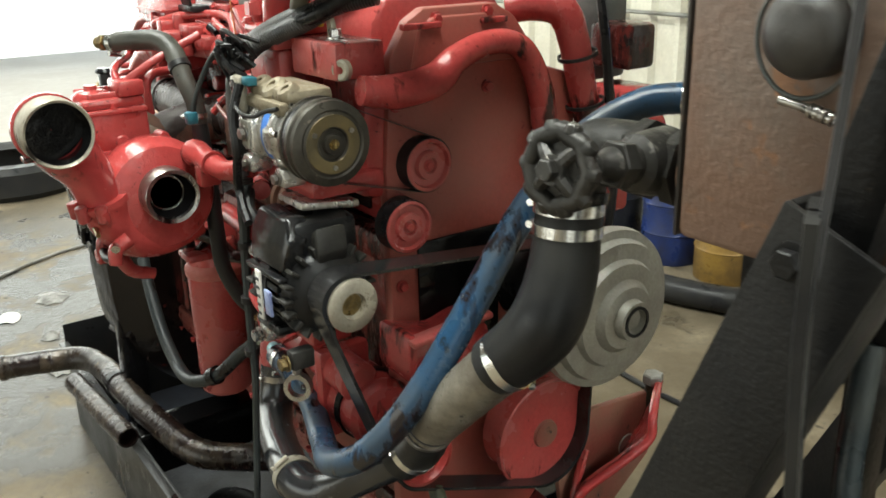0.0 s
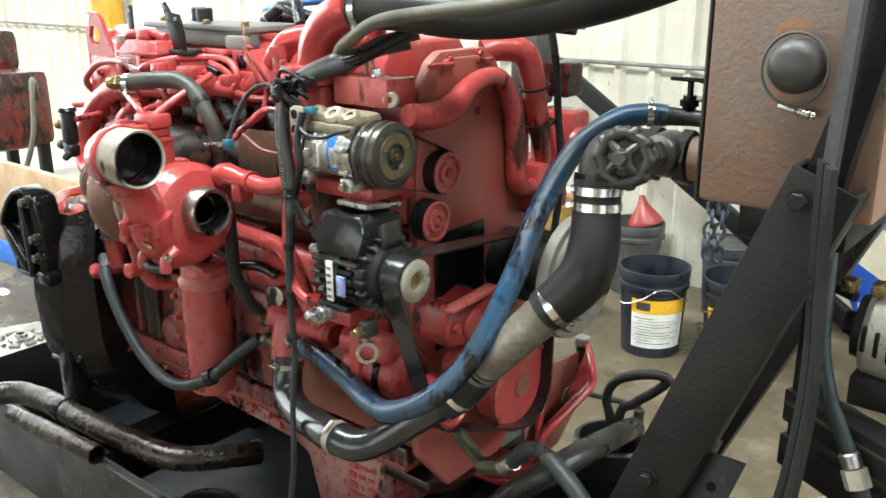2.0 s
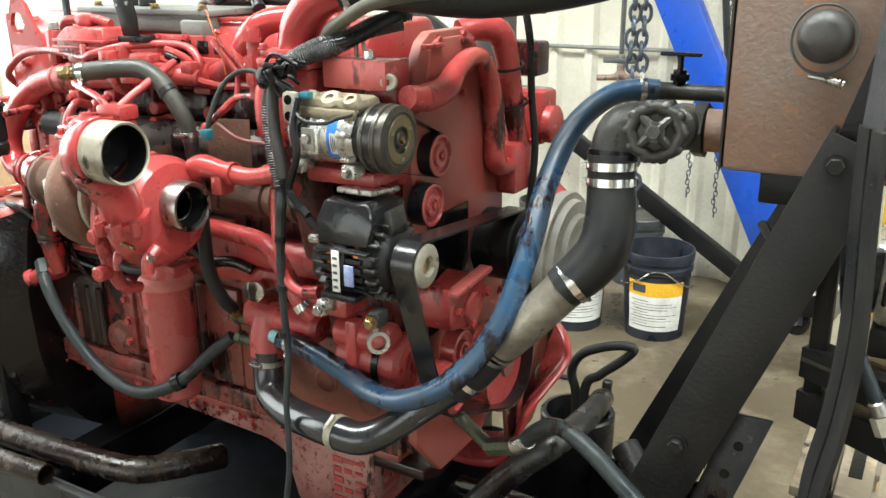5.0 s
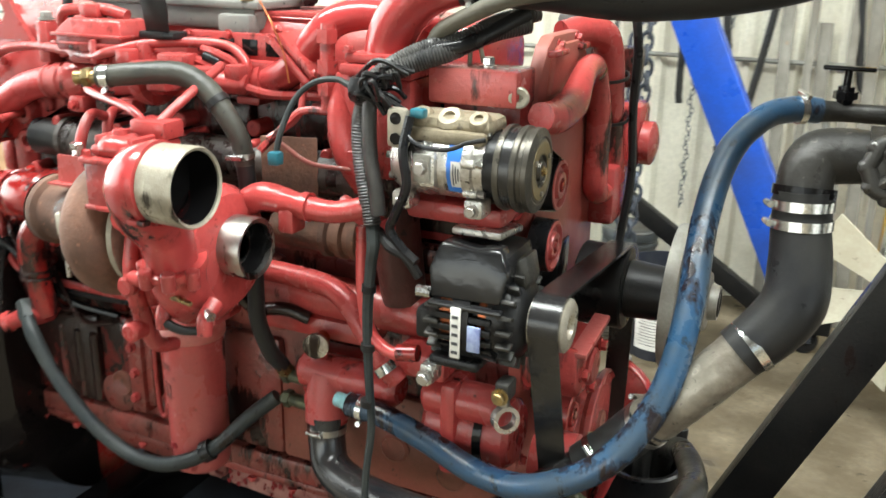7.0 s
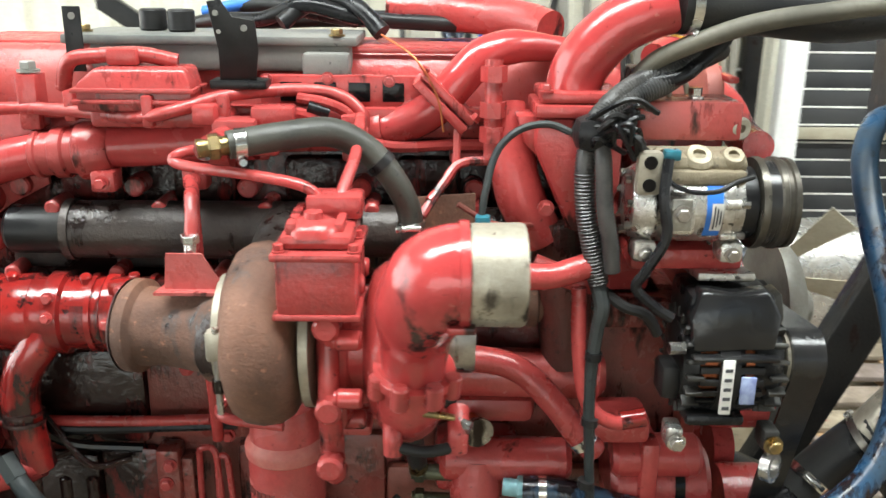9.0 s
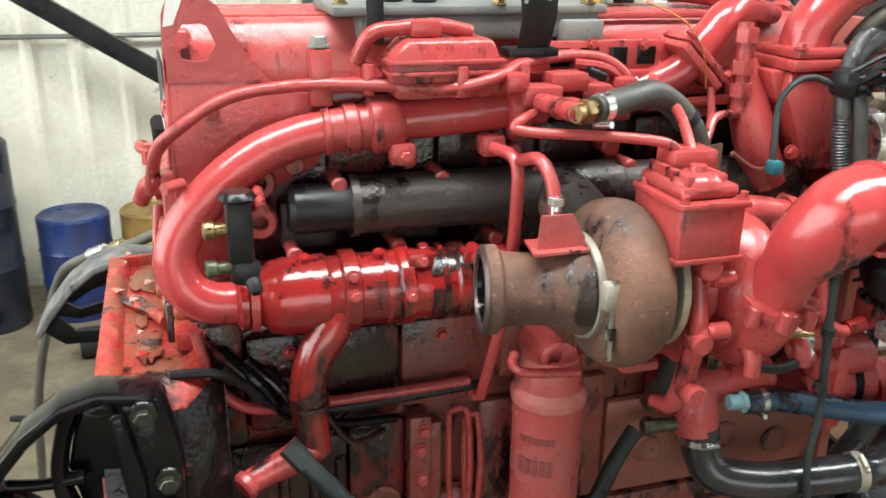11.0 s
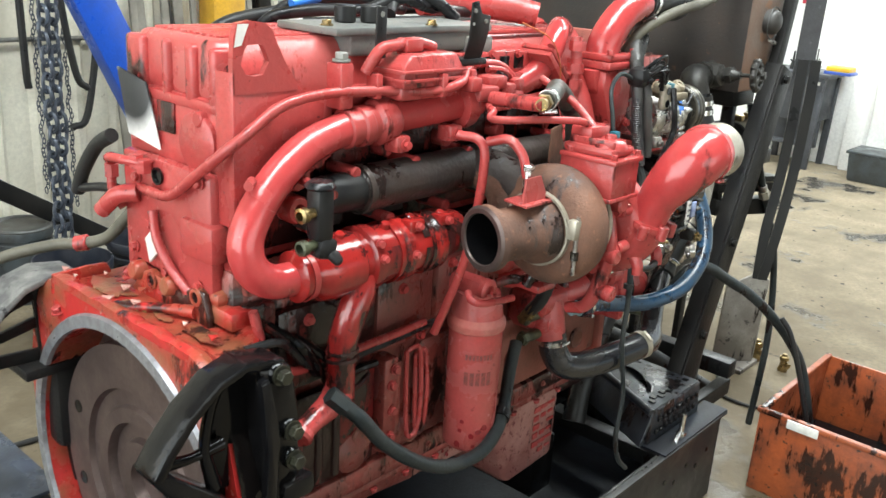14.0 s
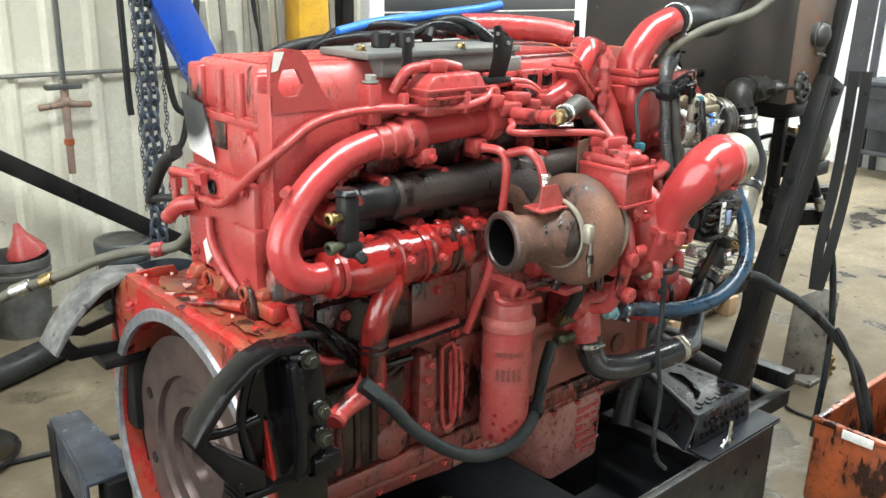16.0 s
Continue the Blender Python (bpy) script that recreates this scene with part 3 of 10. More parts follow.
for name, box, bev in (
    ("pan_rail", (0.13, 1.30, -0.19, 0.185, 0.565, 0.615), 0.008),
    ("deck_rail", (0.14, 1.30, -0.18, 0.18, 1.07, 1.12), 0.01),
    ("soaked_panel", (0.2, 0.45, -0.19, -0.16, 0.86, 1.03), 0.02),
    ("cast_panel", (0.45, 0.62, -0.19, -0.16, 0.87, 1.03), 0.02),
    ("cast_panel", (0.62, 0.86, -0.2, -0.16, 0.9, 1.06), 0.02),
    ("dusty_panel", (0.84, 1.325, -0.187, -0.16, 0.62, 0.82), 0.03),
    ("soaked_panel", (0.36, 0.46, -0.186, -0.16, 0.62, 0.85), 0.02),
    ("cast_panel", (0.59, 0.7, -0.186, -0.16, 0.62, 0.86), 0.02),
    ("soaked_panel", (0.14, 0.36, -0.19, -0.16, 0.62, 0.84), 0.03),
    ("soaked_panel", (0.13, 0.2, -0.19, -0.16, 0.84, 1.06), 0.02),
    ("cast_panel", (0.7, 0.84, -0.185, -0.16, 0.62, 0.88), 0.02),
):
    part(name, bx(B(), *box, bev), {"soaked_panel": RED_SOAKED, "dusty_panel": RED_BROWN}.get(name, RED_STREAK), block)
for x in (0.25, 0.3, 0.345):
    part("casting_rib", rod(B(), (x, -0.185, 0.63), (x, -0.185, 0.8), 0.012, n=10, bev=0.006), RED_SOAKED, block)
for x, z, r_ in ((0.4, 0.66, 0.05), (0.55, 0.655, 0.04)):
    part("casting_bulge", rev(B(), (x, -0.172, z), (0, -1, 0), [(0, r_), (0.014, r_ * 0.9), (0.022, r_ * 0.6), (0.024, 0.001)], 20), RED_STREAK, block)
for x, z in ((0.42, 0.69), (0.57, 0.65), (0.93, 0.71), (1.1, 0.71), (1.22, 0.68)):
    part("core_plug", rev(B(), (x, -0.155, z), (0, -1, 0), [(0, 0.03), (0.036, 0.03), (0.04, 0.025), (0.036, 0.02), (0.036, 0.001)], 20), RED_BROWN, block)
bolts(block, [(0.18 + 0.15 * i, -0.19, 0.59) for i in range(8)], (0, -1, 0), 0.006, 0.005, RED_STREAK)
bolts(block, [(0.27, -0.19, 1.0), (0.4, -0.19, 0.9), (0.52, -0.19, 1.0), (0.58, -0.19, 0.88), (0.66, -0.2, 1.03), (0.82, -0.2, 0.93)], (0, -1, 0), 0.009, 0.009)
# ribbed side bracket and its studs
bm = B()
bx(bm, 0.46, 0.50, -0.21, -0.165, 0.64, 0.86, 0.008)
bx(bm, 0.50, 0.52, -0.2, -0.165, 0.66, 0.84, 0.004)
brk = part("side_bracket", bm, RED_STREAK, ENG, "red ribbed bracket on the block's side")
for x, w, top in ((0.548, 0.016, 0.865), (0.572, 0.011, 0.85)):
    pipe("bracket_loop", [(x - w, -0.2, top - 0.01), (x - w * 0.6, -0.208, top), (x + w * 0.6, -0.21, top), (x + w, -0.212, top - 0.03), (x + w + 0.004, -0.214, 0.75), (x + w, -0.212, 0.67), (x, -0.208, 0.65), (x - w * 0.7, -0.205, 0.67), (x - w, -0.203, 0.76), (x - w, -0.2, top - 0.01)], 0.0055, RED, brk, "long red wire loop", 8)
bolts(brk, [(0.478, -0.211, 0.68), (0.482, -0.211, 0.74), (0.478, -0.211, 0.8), (0.486, -0.211, 0.835)], (0, -1, 0), 0.009, 0.009)
# oil pan: shallow towards the flywheel, with a deep sump at the front
bm = B()
prism(bm, [(0.1, -0.17, 0.565), (0.62, -0.17, 0.565), (0.62, -0.165, 0.49), (0.5, -0.162, 0.5), (0.12, -0.16, 0.52)], (0, 0.33, 0), 0.012)
bx(bm, 0.1, 1.29, -0.185, 0.185, 0.546, 0.564, 0.004)
pan = part("oil_pan", bm, RED_STREAK, ENG, "oil pan, black with oil at the rear and faded pink at the deep sump")
bm = B()
prism(bm, [(0.6, -0.168, 0.555), (1.21, -0.168, 0.555), (1.205, -0.164, 0.31), (1.0, -0.164, 0.30), (0.965, -0.164, 0.33), (0.93, -0.164, 0.455), (0.88, -0.164, 0.475), (0.6, -0.164, 0.49)], (0, 0.33, 0), 0.02)
sump = part("sump", bm, PINK_PAN, pan, "faded pinkish sump with a worn red stencil")
for i in range(3):
    for k in range(6):
        if (i * 5 + k * 3) % 7:
            part("stencil_bar", bx(B(), 1.09 + 0.032 * i, 1.112 + 0.032 * i + 0.006 * (k % 2), -0.1695, -0.167, 0.35 + 0.027 * k + 0.004 * i, 0.366 + 0.027 * k, 0), RED_INK, sump)
for k in range(5):
    part("stencil_bar", bx(B(), 1.2055, 1.2085, -0.13, -0.05 - 0.02 * (k % 2), 0.36 + 0.03 * k, 0.375 + 0.03 * k, 0), RED_INK, sump)
rnd = random.Random(23)
for k in range(34):
    x, z, w = rnd.uniform(0.62, 0.86), 0.5 + 0.05 * rnd.random(), rnd.uniform(0.002, 0.006)
    part("paint_blotch", prism(B(), [(x + w * math.cos(t), -0.1693, z + w * rnd.uniform(0.7, 1.6) * math.sin(t)) for t in (0, 1, 2, 3, 4, 5)], (0, -0.0012, 0)), BLOTCH, sump)
part("drain_boss", rev(B(), (0.66, -0.165, 0.53), (0, -1, 0), [(0, 0.02), (0.008, 0.02), (0.01, 0.014), (0.004, 0.012), (0.004, 0.001)], 16), RED_DULL, pan)
bolts(pan, [(0.16 + 0.1 * i, -0.188, 0.548) for i in range(11)], (0, -0.2, -1), 0.007, 0.008)

# cylinder head
bm = B()
bx(bm, 0.125, 1.27, -0.14, 0.165, 1.12, 1.40, 0.012)
bx(bm, 0.13, 1.26, -0.17, 0.17, 1.375, 1.405, 0.006)
bx(bm, 0.128, 0.2, -0.15, 0.168, 1.06, 1.4, 0.012)
head = part("cylinder_head", bm, RED, ENG, "red painted cylinder head")
part("port_face", bx(B(), 0.205, 1.2, -0.146, -0.138, 1.14, 1.37, 0.003), RED_SOAKED, head, "oil-blackened port face of the head")
for i in range(6):
    x = 0.22 + i * 0.172
    part("port_boss", bx(B(), x - 0.05, x + 0.05, -0.168, -0.13, 1.27, 1.345, 0.012), RED_SOAKED, head)
    part("boss_plug", rod(B(), (x + 0.07, -0.13, 1.3), (x + 0.07, -0.19, 1.3), 0.016, n=16, bev=0.003), RED, head)
# rear face of the head: covers, bosses
rear = part("rear_cover", bx(B(), 0.10, 0.13, -0.135, 0.15, 1.03, 1.285, 0.012), RED, ENG, "red rear gear housing cover")
part("round_cap", rev(B(), (0.128, -0.075, 1.33), (-1, 0, 0), [(0, 0.052), (0.012, 0.052), (0.015, 0.048), (0.015, 0.001)], 32), RED, rear)
part("cap_lug", rod(B(), (0.128, -0.085, 1.372), (0.11, -0.085, 1.372), 0.014, n=16, bev=0.003), RED, rear)
part("oil_hole", rev(B(), (0.098, 0.02, 1.255), (-1, 0, 0), [(0.0, 0.016), (0.004, 0.016), (0.004, 0.012), (-0.004, 0.011), (-0.004, 0.001)], 18), OIL_SHADE_BLACK, rear)
part("corner_box", bx(B(), 0.09, 0.13, -0.15, -0.05, 1.13, 1.2, 0.01), RED, rear)
bolts(rear, [(0.098, 0.09, 1.24), (0.098, 0.11, 1.1), (0.098, -0.1, 1.08), (0.098, 0.0, 1.08), (0.098, -0.11, 1.27), (0.098, 0.05, 1.16)], (-1, 0, 0), 0.009, 0.008)
bm = B()
prism(bm, [(0.112, 0.163, 1.43), (0.118, 0.077, 1.412), (0.118, 0.039, 1.297), (0.112, 0.132, 1.312)], (-0.004, 0, 0), 0.0008)
plate = part("data_plate", bm, SPRAY, ENG, "white plate sprayed over with black paint")
bm = B()
prism(bm, [(0.096, 0.03, 1.16), (0.096, 0.062, 1.13), (0.096, 0.05, 1.085), (0.096, 0.018, 1.115)], (-0.006, 0, 0), 0.001)
part("paper_tag", bm, LABEL_WHITE, ENG, "white diamond paper tag")

# rocker cover with ribbed top
bm = B()
prism(bm, [(0.135, -0.135, 1.40), (0.135, -0.128, 1.46), (0.135, -0.1, 1.503), (0.135, 0.125, 1.503), (0.135, 0.158, 1.46), (0.135, 0.165, 1.40)], (1.07, 0, 0), 0.012)
cover = part("rocker_cover", bm, RED_FADED, ENG, "dusty red rocker cover with ribbed top")
for y, w in ((0.128, 0.03), (0.03, 0.01), (-0.045, 0.014), (-0.112, 0.012)):
    part("cover_lobe", bx(B(), 0.1225, 0.16, y - w, y + w, 1.39, 1.492, 0.0095, 3), RED, cover)
part("cover_flange", bx(B(), 0.123, 0.16, -0.14, 0.165, 1.383, 1.402, 0.004), RED, cover)
part("rear_recess", bx(B(), 0.121, 0.126, 0.0, 0.055, 1.33, 1.385, 0.002), RED_SOAKED, cover)
for i in range(10):
    part("top_rib", bx(B(), 0.16, 0.44, -0.075 + i * 0.02, -0.064 + i * 0.02, 1.5, 1.507, 0.002), RED_FADED, cover)
for y in (-0.112, -0.09):
    part("rib_line", bx(B(), 0.72, 1.15, y - 0.003, y + 0.003, 1.496, 1.5055, 0.001), RED_FADED, cover)
# lifting bracket: an eye with a rounded six-sided hole on a sloping plate
bm = B()
ec = (0.162, 1.478)
outer = [(0.12, 1.425), (0.119, 1.47), (0.121, 1.515), (0.129, 1.537), (0.155, 1.541), (0.183, 1.537), (0.197, 1.526), (0.21, 1.5), (0.224, 1.473), (0.24, 1.45), (0.25, 1.437), (0.25, 1.425), (0.2, 1.425), (0.16, 1.425)]
m_ = len(outer)
rings = []
for y in (-0.178, -0.166):
    rings.append([bm.verts.new((x, y, z)) for x, z in outer])
    row = []
    for x, z in outer:
        a = math.atan2(z - ec[1], x - ec[0])
        r = 0.027 * (1 + 0.07 * math.cos(6 * a))
        row.append(bm.verts.new((ec[0] + r * math.cos(a), y, ec[1] + r * math.sin(a))))
    rings.append(row)
for A, C in ((rings[0], rings[1]), (rings[2], rings[3]), (rings[0], rings[2]), (rings[1], rings[3])):
    for i in range(m_):
        bm.faces.new((A[i], A[(i + 1) % m_], C[(i + 1) % m_], C[i]))
lift = part("lifting_bracket", bm, RED, ENG, "red lifting eye plate, bare metal at its hole")
bm = B()
prism(bm, [(0.12, -0.1765, 1.21), (0.12, -0.1765, 1.445), (0.205, -0.1765, 1.445), (0.216, -0.1765, 1.47), (0.235, -0.1765, 1.455), (0.26, -0.1765, 1.425), (0.295, -0.1765, 1.406), (0.33, -0.1765, 1.40), (0.33, -0.1765, 1.30), (0.27, -0.1765, 1.27), (0.2, -0.1765, 1.22)], (0, 0.009, 0), 0.001)
part("bracket_plate", bm, RED, lift)
part("bracket_lip", bx(B(), 0.118, 0.124, -0.178, -0.13, 1.2, 1.46, 0.002), RED, lift)
part("worn_edge", prism(B(), [(0.122, -0.1782, 1.5), (0.129, -0.1782, 1.536), (0.15, -0.1782, 1.536), (0.136, -0.1782, 1.503)], (0, -0.0006, 0)), LABEL_WHITE, lift, "paint worn to pale metal")
bolts(lift, [(0.16, -0.178, 1.25), (0.3, -0.178, 1.33), (0.18, -0.178, 1.38)], (0, -1, 0), 0.009, 0.009)

# flywheel housing
CY, CZ, CR = 0.0, 0.655, 0.35
bm = B()
outline = []
for i in range(25):
    a = radians(180 + 7.5 * i)
    outline.append((CY + CR * 1.03 * math.cos(a), CZ + CR * 1.03 * math.sin(a)))
outline += [(0.365, 0.74), (0.358, 0.82), (0.335, 0.91), (0.3, 0.98), (0.25, 1.018), (0.12, 1.022), (0.0, 1.024), (-0.12, 1.022), (-0.25, 1.018), (-0.3, 0.98), (-0.335, 0.91), (-0.358, 0.82), (-0.365, 0.74)]
k = len(outline)
rA = [bm.verts.new((-0.01, y, z)) for y, z in outline]
rB = [bm.verts.new((0.03, y * 0.99, CZ + (z - CZ) * 0.99)) for y, z in outline]
rC = [bm.verts.new((0.105, y * 0.95, CZ + (z - CZ) * 0.985)) for y, z in outline]
rD = [bm.verts.new((0.16, y * 0.72, CZ + (z - CZ) * 1.06)) for y, z in outline]
inn = [bm.verts.new((-0.01, CY + (CR - 0.022) * math.cos(t), CZ + (CR - 0.022) * math.sin(t))) for t in (math.atan2(z - CZ, y - CY) for y, z in outline)]
dee = [bm.verts.new((0.1, v.co.y, v.co.z)) for v in inn]
for A, C in ((rA, rB), (rB, rC), (rC, rD), (rA, inn), (inn, dee)):
    for i in range(k):
        bm.faces.new((A[i], A[(i + 1) % k], C[(i + 1) % k], C[i]))
bm.faces.new(rD)
bm.faces.new(dee)
RED_CHIP = mat("chipped_red_housing", (0.42, 0.028, 0.026), 0.3, 0, (0.14, 0.09, 0.035), 0.3, 11, (0.04, 0.02, 0.014), 0.35, 40, 0.55, 70, oil=0.4, chips=(0.45, 0.3, 0.26))
OIL_SHADE_FLANK = mat("oil_and_shade_red_black", (0.006, 0.005, 0.005), 0.11, 0, (0.01, 0.007, 0.0065), 0.4, 9, (0.09, 0.012, 0.01), 0.2, 16, 1.0, 26, 0.06)
OIL_SHADE_FLANK.node_tree.nodes["Principled BSDF"].inputs["Specular IOR Level"].default_value = 0.3
FLAKE = mat("pale_lifted_paint", (0.5, 0.33, 0.28), 0.5, 0, (0.4, 0.12, 0.1), 0.4, 40, None, 0, 0, 0.1, 120)
hous = part("flywheel_housing", bm, RED_CHIP, ENG, "chipped red flywheel housing, caked with oil on top")
# Black shell darkens the lower near flank: oil and shade in one colour.
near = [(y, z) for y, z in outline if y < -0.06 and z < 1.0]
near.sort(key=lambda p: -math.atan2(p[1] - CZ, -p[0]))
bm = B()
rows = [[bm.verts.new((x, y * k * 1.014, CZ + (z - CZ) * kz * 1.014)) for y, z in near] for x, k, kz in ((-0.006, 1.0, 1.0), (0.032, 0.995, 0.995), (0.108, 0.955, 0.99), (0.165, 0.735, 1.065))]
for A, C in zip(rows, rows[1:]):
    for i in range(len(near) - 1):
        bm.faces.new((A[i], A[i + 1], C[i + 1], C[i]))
part("oily_flank", bm, OIL_SHADE_FLANK, hous, "oily flank of the housing, blackened for shade as well")
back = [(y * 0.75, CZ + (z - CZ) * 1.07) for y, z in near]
part("oily_back", prism(B(), [(0.1615, y, z) for y, z in back] + [(0.1615, -0.05, back[-1][1]), (0.1615, -0.05, back[0][1])], (0.004, 0, 0)), OIL_SHADE_FLANK, hous)
for k in range(6):
    a = radians(200 + 16 * k)
    part("flank_rib", rod(B(), (0.0, 0.362 * math.cos(a), CZ + 0.362 * math.sin(a)), (0.12, 0.33 * math.cos(a), CZ + 0.335 * math.sin(a)), 0.014, 0.02, n=8, bev=0.004), OIL_SHADE_FLANK, hous)
part("machined_ring", rev(B(), (-0.018, CY, CZ), (1, 0, 0), [(0.009, CR - 0.024), (0, CR - 0.022), (0, CR + 0.001), (0.009, CR + 0.005)], 80, caps=False), RING_STEEL, hous, "bare machined mating face")
part("starter_hole", rev(B(), (0.03, 0.29, 0.69), (0, -1, 0), [(-0.02, 0.03), (-0.02, 0.001)], 4, caps=False), OIL_SHADE_BLACK, hous)
bolts(hous, [(-0.012, 0.335 * math.cos(radians(a)), 0.96 + 0.0 * a) for a in (50,)] + [(0.09, 0.0, 1.045), (0.09, 0.12, 1.04)], (-0.4, 0, 1), 0.01, 0.01)
part("rear_ledge", bx(B(), 0.1, 0.15, -0.19, 0.13, 1.02, 1.055, 0.006), RED_CHIP, hous)
part("lug_plate", prism(B(), [(0.088, y, z) for y, z in ((0.12, 1.015), (0.078, 1.06), (0.045, 1.074), (0.012, 1.066), (-0.03, 1.056), (-0.07, 1.066), (-0.1, 1.086), (-0.125, 1.075), (-0.14, 1.035), (-0.14, 1.01))], (0.014, 0, 0), 0.004), RED_CHIP, hous)
for y, z in ((0.038, 1.054), (-0.104, 1.064)):
    part("lug_rim", rev(B(), (0.0885, y, z), (-1, 0, 0), [(0, 0.017), (0.004, 0.016), (0.005, 0.011), (0.001, 0.01)], 18, caps=False), RED_CHIP, hous)
    part("lug_hole", rod(B(), (0.0885, y, z), (0.0865, y, z), 0.0105, n=14), OIL_SHADE_BLACK, hous)
rnd = random.Random(12)
for k in range(26):
    a = radians(rnd.uniform(20, 160)) if k < 16 else 0
    if k < 16:
        p = Vector((-0.004 + rnd.uniform(0, 0.02), (CR + 0.012) * math.cos(a), CZ + (CR + 0.012) * math.sin(a)))
    else:
        p = Vector((rnd.uniform(0.0, 0.09), rnd.uniform(-0.26, 0.26), 1.033))
    w = rnd.uniform(0.005, 0.014)
    part("paint_flake", prism(B(), [p + Vector((w * rnd.uniform(0.5, 1) * math.cos(t), w * rnd.uniform(0.6, 1.2) * math.sin(t), 0.003 * math.sin(3 * t))) for t in (0, 1.3, 2.4, 3.6, 5.0)], (0, 0, 0.0025)), FLAKE if k % 3 else RED_CHIP, hous)
GREASE = mat("olive_oily_dirt", (0.17, 0.1, 0.04), 0.35, 0, (0.27, 0.04, 0.03), 0.5, 16, (0.07, 0.05, 0.025), 0.4, 40, 0.6, 70, oil=0.2)
part("side_lip", prism(B(), [(-0.012, 0.232, 0.99), (0.106, 0.228, 0.995), (0.106, 0.224, 1.016), (0.098, 0.224, 1.034), (0.06, 0.224, 1.036), (-0.012, 0.222, 1.034)], (0, 0.012, 0), 0.003), RED_CHIP, hous)
bm = B()
rows = []
for k in range(19):
    y = 0.232 - 0.53 * k / 18
    z = 1.022 if y > -0.25 else 1.022 - (-0.25 - y) * 0.85
    h = 0.012 + 0.003 * math.sin(k * 2.3)
    rows.append([bm.verts.new(p) for p in ((-0.012, y, z - 0.006), (-0.012, y, z + h * 0.8), (0.0, y, z + h), (0.014 + 0.003 * math.sin(k * 1.7), y, z + h * 0.7), (0.024, y, z - 0.004))])
for A, C in zip(rows, rows[1:]):
    for q in range(4):
        bm.faces.new((A[q], A[q + 1], C[q + 1], C[q]))
part("front_ridge", bm, RED_CHIP, hous, "ragged chipped ridge over the bell")
rnd = random.Random(40)
for cx, cy, rx, ry in ((0.055, 0.13, 0.03, 0.075), (0.062, -0.16, 0.024, 0.06), (0.04, 0.02, 0.016, 0.04), (0.05, -0.06, 0.012, 0.03)):
    part("oil_dirt", prism(B(), [(cx + rx * rnd.uniform(0.6, 1.1) * math.cos(a), cy + ry * rnd.uniform(0.6, 1.1) * math.sin(a), 1.0205) for a in (k * math.pi / 11 for k in range(22))], (0, 0, 0.003), 0.0008), GREASE, hous, "olive oily dirt lying in the pocket")
part("pocket_web", tube(B(), [(0.012, 0.04, 1.02), (0.04, 0.0, 1.025), (0.07, -0.05, 1.03), (0.09, -0.1, 1.034)], [0.012, 0.01, 0.01, 0.013], 10), RED_CHIP, hous)
part("rear_web", bx(B(), 0.1, 0.135, -0.15, 0.12, 1.055, 1.085, 0.012, rot=Matrix.Rotation(0.05, 4, "X")), RED_CHIP, hous)
for y in (-0.02, 0.09):
    part("flange_ear", rod(B(), (0.105, y, 1.058), (0.075, y, 1.062), 0.02, 0.018, n=18, bev=0.004), RED_CHIP, hous)
fw = part("flywheel", rev(B(), (0.02, CY, CZ), (1, 0, 0), [(0.07, 0.327), (0.055, 0.293), (0.0, 0.287), (0.0, 0.20), (0.012, 0.195), (0.012, 0.165), (0.004, 0.16), (0.004, 0.13), (0.022, 0.125), (0.022, 0.095), (0.008, 0.09), (0.008, 0.05), (0.03, 0.045), (0.03, 0.001)], 80, caps=False), FLYWHEEL, ENG, "oily brown-grey steel flywheel with turned steps")
for a in (160, 200, 20, 340):
    part("slot", rod(B(), (0.018, 0.245 * math.cos(radians(a)), CZ + 0.245 * math.sin(radians(a))), (0.026, 0.245 * math.cos(radians(a)), CZ + 0.245 * math.sin(radians(a))), 0.014, n=14), OIL_SHADE_BLACK, fw)


